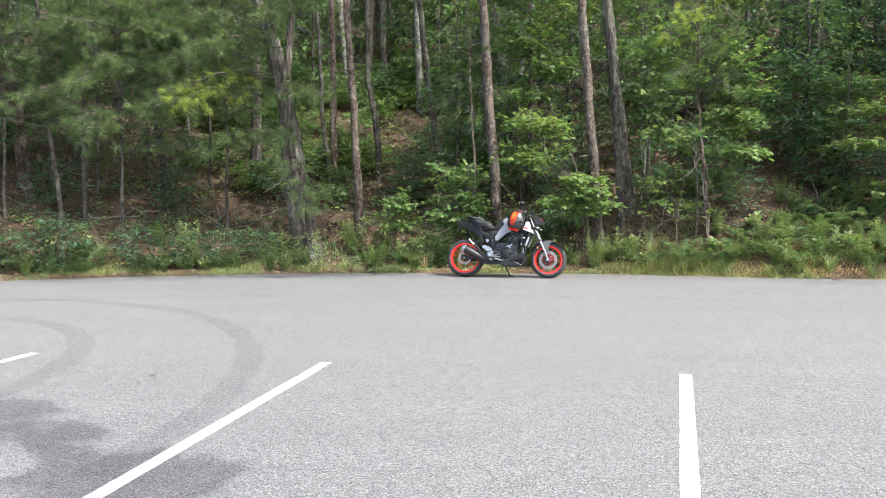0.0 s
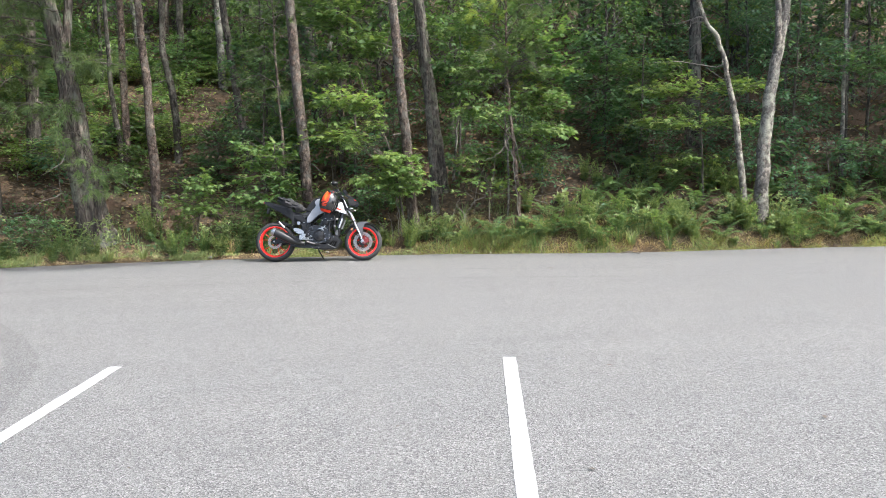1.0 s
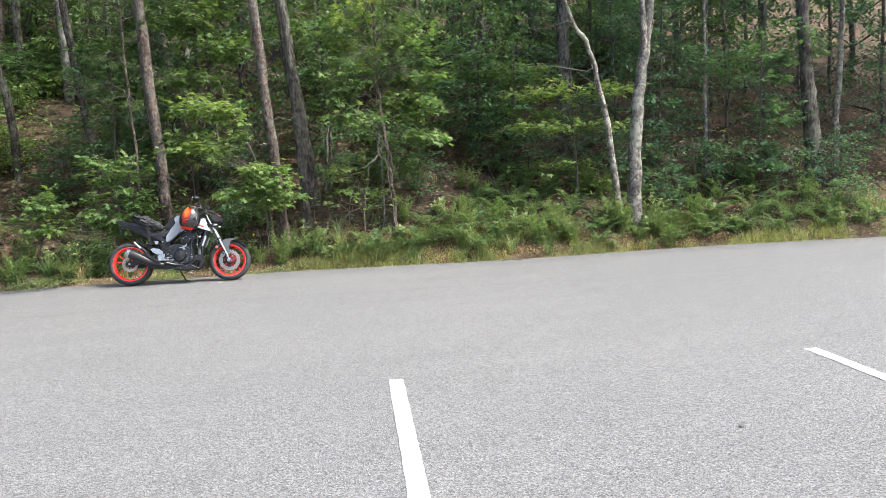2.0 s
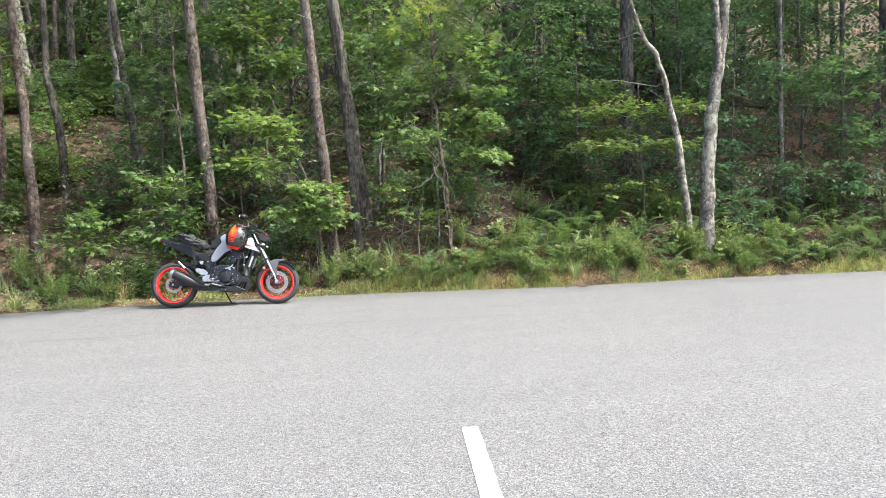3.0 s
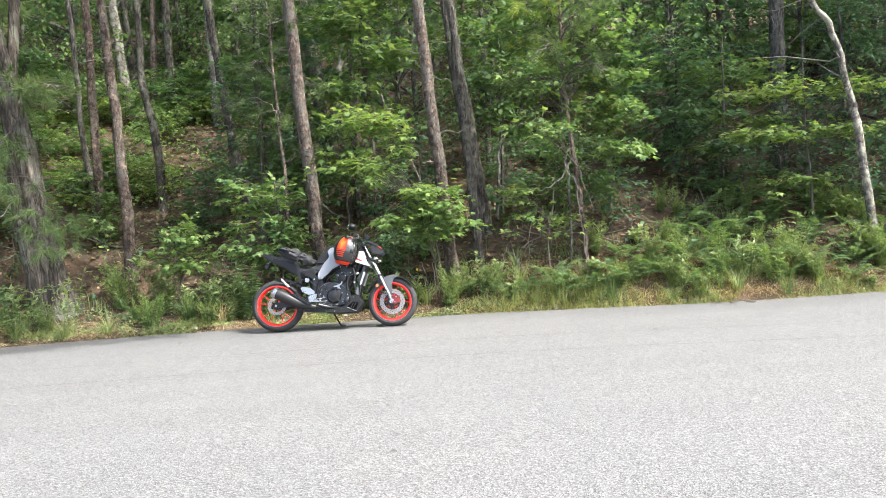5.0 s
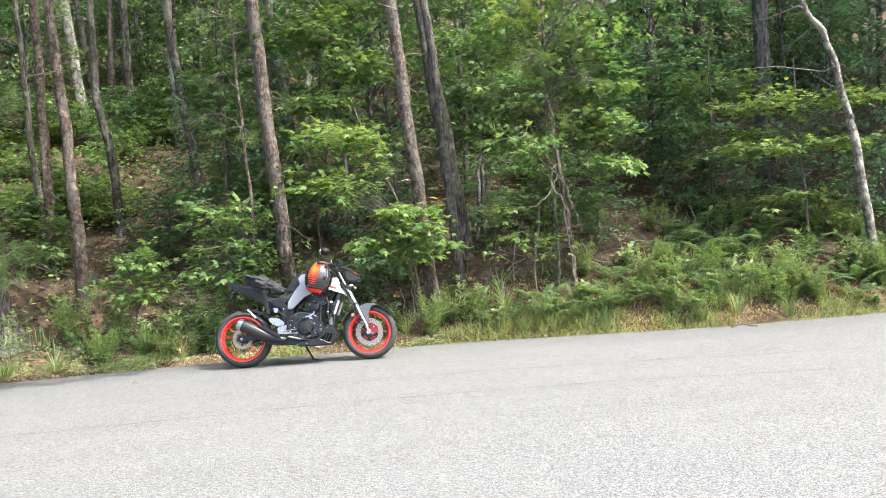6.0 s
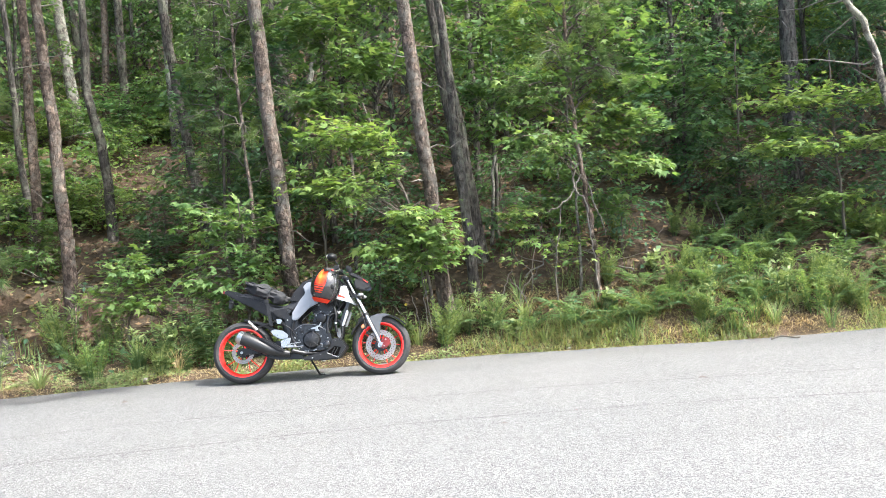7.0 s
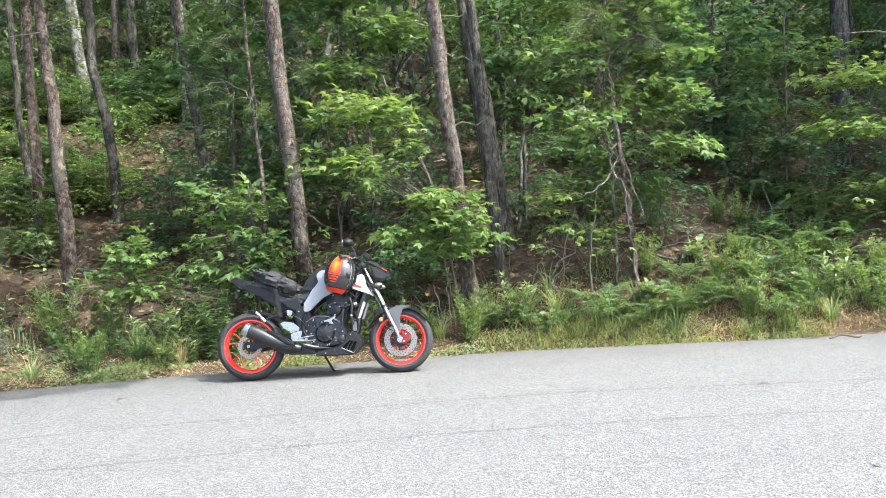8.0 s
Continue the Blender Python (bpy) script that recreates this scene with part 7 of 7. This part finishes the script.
FLOWER = plain("yellow_petal", (0.55, 0.40, 0.03), 0.6, grain=0.1, scale=60)
a = np.linspace(0, 6.28, 9)[:8]
put("petals", raw_mesh("petals", *leaf_arrays(np.tile([[0.0, -0.05, 0.36]], (8, 1)), np.stack([np.cos(a), 0 * a - 0.5, np.sin(a)], -1), np.tile([[0.0, -1.0, 0.5]], (8, 1)), np.full(8, 0.022), LEAF_KITE)), FLOWER, flower, "yellow petals")


# ---- small debris ----
def fallen_stick(x, y, a, L):
    d = np.array([math.cos(a), math.sin(a), 0])
    s = np.array([-d[1], d[0], 0])
    p = np.array([x, y, 0.012])
    ob = part("fallen_twig", bent([p - d * L / 2, p - d * L * 0.1 + s * L * 0.10 + np.array([0, 0, 0.02]), p + d * L * 0.3 - s * L * 0.05, p + d * L / 2 + s * L * 0.06], 0.009, 6), TWIG_DARK, None)
    tagged(ob, "short curved brown twig lying on the asphalt", "twig", "fallen twigs")


fallen_stick(5.72, 13.05, -0.15, 0.32)
for x, y, s in [(3.86, 11.53, 0.09), (-0.97, 13.27, 0.10), (1.92, 10.71, 0.05), (2.62, 5.94, 0.05), (1.78, 4.11, 0.04), (0.45, 13.05, 0.07), (-2.03, 6.17, 0.10), (-2.07, 5.98, 0.06), (1.02, 4.91, 0.025), (-0.28, 4.56, 0.02), (-0.12, 3.89, 0.025), (-1.53, 3.85, 0.03), (1.32, 4.09, 0.02), (3.3, 9.6, 0.05), (3.3, 4.6, 0.06), (-0.4, 9.1, 0.05), (0.9, 8.1, 0.05), (5.6, 11.3, 0.05), (5.42, 13.22, 0.12), (5.36, 13.2, 0.10)]:
    V, F = leaf_arrays(np.array([(x, y, 0.008)]), np.array([(RNG.normal(), RNG.normal(), 0.03)]), np.array([(0.1, -0.1, 1.0)]), np.array([s]), LEAF_OVAL)
    ob = put("fallen_leaf", raw_mesh("fallen_leaf", V, F), TWIG_DARK)
    tagged(ob, "small dry brown leaf lying on the asphalt", "leaf", "fallen leaves")


def fallen_branch(x, y, a, L, r):
    """A dead branch with a few side twigs, lying on the slope."""
    d = np.array([math.cos(a), math.sin(a)])
    pts = []
    for t in np.linspace(-0.5, 0.5, 6):
        q = np.array([x, y]) + d * t * L + RNG.normal(0, 0.03, 2)
        pts.append((q[0], q[1], rough_hill(q[0], q[1]) + r + 0.03 + 0.10 * max(0, t)))
    line = wander(pts, 3, 0.01)
    paths, radii = [line], [np.linspace(r, r * 0.3, len(line))]
    for _ in range(4):
        p = line[RNG.integers(3, len(line) - 2)]
        e = p + np.array([RNG.normal(0, 0.22), RNG.normal(0, 0.22), RNG.uniform(0.08, 0.35)])
        paths.append(np.array([p, (p + e) / 2 + RNG.normal(0, 0.03, 3), e]))
        radii.append(np.array([r * 0.5, r * 0.35, r * 0.12]))
    ob = put("fallen_branch", raw_mesh("fallen_branch", *tubes(paths, radii, 5)), TWIG)
    tagged(ob, "dead grey branch lying on the leaf litter", "branch", "fallen branches")


for x, y, a, L, r in [(-6.9, 16.2, 0.4, 1.6, 0.022), (-6.2, 15.6, 2.3, 1.0, 0.014), (-5.2, 16.6, -0.7, 1.4, 0.018), (-4.2, 16.9, 0.9, 1.3, 0.016), (-8.6, 17.2, 0.2, 2.0, 0.03), (-2.7, 17.6, 2.6, 1.5, 0.02), (-1.4, 18.4, 0.5, 1.2, 0.016),
                      (-3.8, 15.3, 1.1, 0.9, 0.012), (6.2, 17.9, 0.1, 1.6, 0.02), (5.4, 19.3, -0.2, 1.8, 0.025), (3.9, 15.4, 0.5, 1.0, 0.013), (4.6, 15.2, 2.2, 0.9, 0.012), (7.4, 16.6, 0.4, 1.2, 0.016), (12.2, 14.6, 0.3, 1.4, 0.02)]:
    fallen_branch(x, y, a, L, r)
for q in range(16):
    fallen_branch(RNG.uniform(-9.5, -3.4), RNG.uniform(15.6, 19.0), RNG.uniform(0, 3.1), RNG.uniform(0.7, 1.7), RNG.uniform(0.008, 0.016))


# ---- plumed weeds, tall weeds and bare vines ----
def plume_proto(kind):
    """Upright or leaning stalks set all round with short narrow leaves, like a bottle brush."""
    root = thing("plume_weed", Matrix.Identity(4), ("bright green feathery plumed weed on the verge", "tall slender weed with narrow drooping leaves")[kind], "weed", ("plumed weeds", "tall weeds")[kind])
    n, hgt, k, size = ((9, 0.60, 84, 0.075), (5, 0.80, 60, 0.115))[kind]
    paths, radii, Ps, Ds, Ss = [], [], [], [], []
    for i in range(n):
        a = i * 2.4 + RNG.uniform(-0.4, 0.4)
        lean = RNG.uniform(0.05, 0.34) if kind == 0 else RNG.uniform(0.02, 0.16)
        h = hgt * RNG.uniform(0.6, 1.08)
        d = np.array([math.cos(a), math.sin(a), 0.0])
        line = wander([d * 0.03, d * (0.04 + lean * h * 0.45) + np.array([0, 0, h * 0.55]), d * (0.05 + lean * h * 1.4) + np.array([0, 0, h])], 6, 0.004)
        paths.append(line)
        radii.append(np.linspace(0.005, 0.0015, len(line)))
        t = np.sort(RNG.uniform(0.10, 1, k))
        j = t * (len(line) - 1.001)
        q = j.astype(int)
        Ps.append(line[q] + (line[q + 1] - line[q]) * (j - q)[:, None])
        r = RNG.normal(0, 1, (k, 3))
        r[:, 2] = 0
        Ds.append(unit(r) + np.array([[0, 0, 0.75 if kind == 0 else 0.1]]))
        Ss.append(size * (1.1 - 0.75 * t ** 2) * RNG.uniform(0.7, 1.2, k))
    tagged(put("stem", raw_mesh("stem", *tubes(paths, radii, 4)), FERN, root), kind="stuff")
    P, D, S = np.concatenate(Ps), np.concatenate(Ds), np.concatenate(Ss)
    V, F = leaf_arrays(P, D, np.array([[0, 0, 1.0]]) + RNG.normal(0, 0.5, P.shape), S, (LEAF_KITE[0] * np.array([[1, (0.30, 0.28)[kind], 1]]), LEAF_KITE[1]))
    put("leaves", raw_mesh("leaves", V, F), (PLUME, FERN)[kind], root)
    return root


PLUME = leaf_material("plume_leaf", (0.105, 0.16, 0.04), (0.175, 0.235, 0.06), (0.27, 0.32, 0.095), 0.4, 0.6)
plumes = [plume_proto(0), plume_proto(1)]
spots = [(2.27, 14.37, 0, 1.0, 0.0), (2.36, 14.44, 0, 0.8, 0.0), (-2.12, 15.6, 0, 1.15, -0.25), (-1.72, 14.9, 0, 0.75, 0.0), (-1.62, 14.82, 0, 0.6, 0.1), (-0.36, 14.82, 1, 1.0, 0.0), (-0.48, 14.95, 1, 1.05, -0.1), (-0.18, 14.8, 1, 0.7, 0.1),
         (-0.85, 14.9, 1, 0.7, 0.0), (-0.6, 14.7, 1, 0.5, 0.1), (2.9, 14.6, 0, 0.6, 0.1), (4.45, 14.75, 0, 0.9, 0.1), (-2.9, 14.9, 0, 0.7, 0.0)]
for _ in range(26):
    px = RNG.uniform(4.3, 9.0)
    spots.append((px, edge_y(px) + 0.35 + 2.0 * RNG.random(), 0, RNG.uniform(0.55, 1.0), RNG.uniform(-0.3, 0.3)))
for _ in range(14):
    px = RNG.uniform(-7.5, -2.6)
    spots.append((px, edge_y(px) + 0.3 + 1.0 * RNG.random(), int(RNG.choice([0, 1])), RNG.uniform(0.5, 0.8), RNG.uniform(-0.2, 0.2)))
for px, py, kind, s, tip in spots:
    copy_thing(plumes[kind], Matrix.Translation((px, py, rough_hill(px, py) - 0.01)) @ Matrix.Rotation(tip, 4, "Y") @ Matrix.Rotation(RNG.uniform(0, 6.28), 4, "Z") @ Matrix.Scale(s, 4))
for w in plumes:
    for o in (*w.children, w):
        bpy.data.objects.remove(o)


def vine(points, r, label):
    ob = put("vine", raw_mesh("vine", *tubes([wander(np.array(points, float), 6, 0.008)], [np.linspace(r, r * 0.6, len(wander(np.array(points, float), 6, 0.0)))], 6)), TWIG)
    tagged(ob, label, "vine", "bare vines")


vine([(4.10, 14.56, 2.12), (4.00, 14.52, 1.95), (4.03, 14.50, 1.78), (4.14, 14.50, 1.62), (4.17, 14.52, 1.36), (4.22, 14.54, 0.9), (4.25, 14.56, 0.35)], 0.012, "bare pale vine curling down a sapling")
vine([(4.12, 14.56, 1.98), (3.98, 14.52, 1.76), (3.78, 14.50, 1.60), (3.62, 14.52, 1.55)], 0.009, "bare pale vine reaching out from a sapling")
vine([(4.20, 14.56, 1.90), (4.24, 14.50, 1.62), (4.33, 14.50, 1.38), (4.36, 14.52, 1.22)], 0.008, "thin bare vine hanging beside a sapling")
for bx, by, h, lx in [(3.54, 15.0, 0.85, 0.18), (3.25, 14.7, 0.55, 0.30), (3.40, 14.62, 0.45, -0.25), (3.1, 14.85, 0.5, 0.15), (2.05, 14.6, 0.55, -0.10), (1.95, 14.75, 0.42, -0.2), (2.15, 14.7, 0.9, -0.05), (2.2, 14.72, 1.0, -0.12), (5.0, 14.9, 0.5, 0.3), (6.4, 15.2, 0.7, -0.2), (-1.5, 15.9, 0.7, 0.2)]:
    z = rough_hill(bx, by)
    vine([(bx, by, z - 0.03), (bx + lx * 0.3, by, z + h * 0.5), (bx + lx, by - 0.04, z + h)], 0.007, "bare upright twig among the verge weeds")

# Unseen lower boughs of the added hardwood, high up to shade the slope.
P = in_blobs([(0.3, 15.4, 8.2, 0.9, 0.6, 0.4, 90), (1.3, 16.3, 8.5, 0.9, 0.6, 0.4, 90), (2.1, 15.3, 8.3, 0.7, 0.6, 0.4, 70), (-0.5, 16.6, 8.4, 0.8, 0.6, 0.4, 60)]) - shift
put("lower_crown", raw_mesh("lower_crown", *leaf_arrays(P, RNG.normal(0, 1, P.shape), RNG.normal(0, 0.5, P.shape) + np.array([[0, 0, 1.0]]), RNG.uniform(0.16, 0.3, len(P)), LEAF_KITE)), OAK, added_shade_tree)
tagged(put("lower_branching", raw_mesh("lower_branching", *tubes(*limb_paths(ob_line, [np.array(q) - shift for q in [(0.3, 15.4, 8.2), (1.3, 16.3, 8.5), (2.1, 15.3, 8.3), (-0.5, 16.6, 8.4)]], 0.06, 0.3, 0.6), 5)), BARK_GREY, added_shade_tree), kind="stuff")

# Long low boughs of the young pines that reach out over the verge.
for (root, height), count in zip(pine_roots, (13, 12, 10, 9, 0, 5)):
    for i in range(count):
        z = 2.3 + (height - 3.0) * (i + 0.5) / count
        a = -math.pi / 2 + 1.25 * math.sin(i * 2.1)
        L = RNG.uniform(1.2, 2.0)
        pine_bough(root, (0.03, -0.03, z), (math.cos(a) * L, math.sin(a) * L, z + RNG.uniform(-0.25, 0.15)), 34, 48, 0.20, reach=0.6)

# Thin green growth on the open slope, and pale grass along the sunny verge.
x = RNG.uniform(-8.5, 0.6, 11000)
y = RNG.uniform(17.4, 30.0, 11000)
keep = np.array([noise.noise((a * 0.9, b * 0.9, 5.0)) > -0.05 for a, b in zip(x, y)])
P = np.array([(a, b, rough_hill(a, b) + h) for a, b, h in zip(x[keep], y[keep], RNG.uniform(0.03, 0.30, int(keep.sum())))])
V, F = leaf_arrays(P, RNG.normal(0, 1, P.shape) * np.array([[1, 1, 0.4]]), np.array([[0, -0.3, 1.0]]) + RNG.normal(0, 0.4, P.shape), RNG.uniform(0.06, 0.13, len(P)), LEAF_OVAL)
ob = put("slope_growth", raw_mesh("slope_growth", V, F), MAPLE_LIGHT)
tagged(ob, "thin green seedlings and ivy over the open slope", "ground cover", kind="stuff")
x, y = verge_points(26000, -0.03, 1.2, 1.2, x0=2.4, x1=10)
blades("straw_mat", x, y, RNG.uniform(0.012, 0.06, len(x)), 4.2, 0.0036, STRAW, "matted dry straw on the sunny verge", "straw")
x, y = verge_points(14000, 0.0, 1.0, 1.1, x0=2.4, x1=12, clump=0.25)
blades("pale_grass", x, y, RNG.uniform(0.04, 0.16, len(x)), 1.3, 0.004, GRASS, "pale sprawling grass along the sunny verge", "grass")

# Sprays in the sunlit leaf colour, beside the pine behind the motorcycle.
leafy("maple_sapling", "slender maple with open leafy sprays beside a pine", "maple", (1.05, 15.9, rough_hill(1.05, 15.9)),
      [(0, 0, -0.1), (0.03, 0, 0.9), (-0.05, -0.05, 1.7), (-0.1, -0.1, 2.5)], 0.016,
      [(0.0, -0.3, 1.75, 0.36, 0.3, 0.18, 13), (0.3, -0.25, 1.45, 0.32, 0.3, 0.13, 8), (0.05, -0.35, 2.25, 0.4, 0.3, 0.2, 14)], 15, 0.10, LEAF_MAPLE, MAPLE_LIGHT)
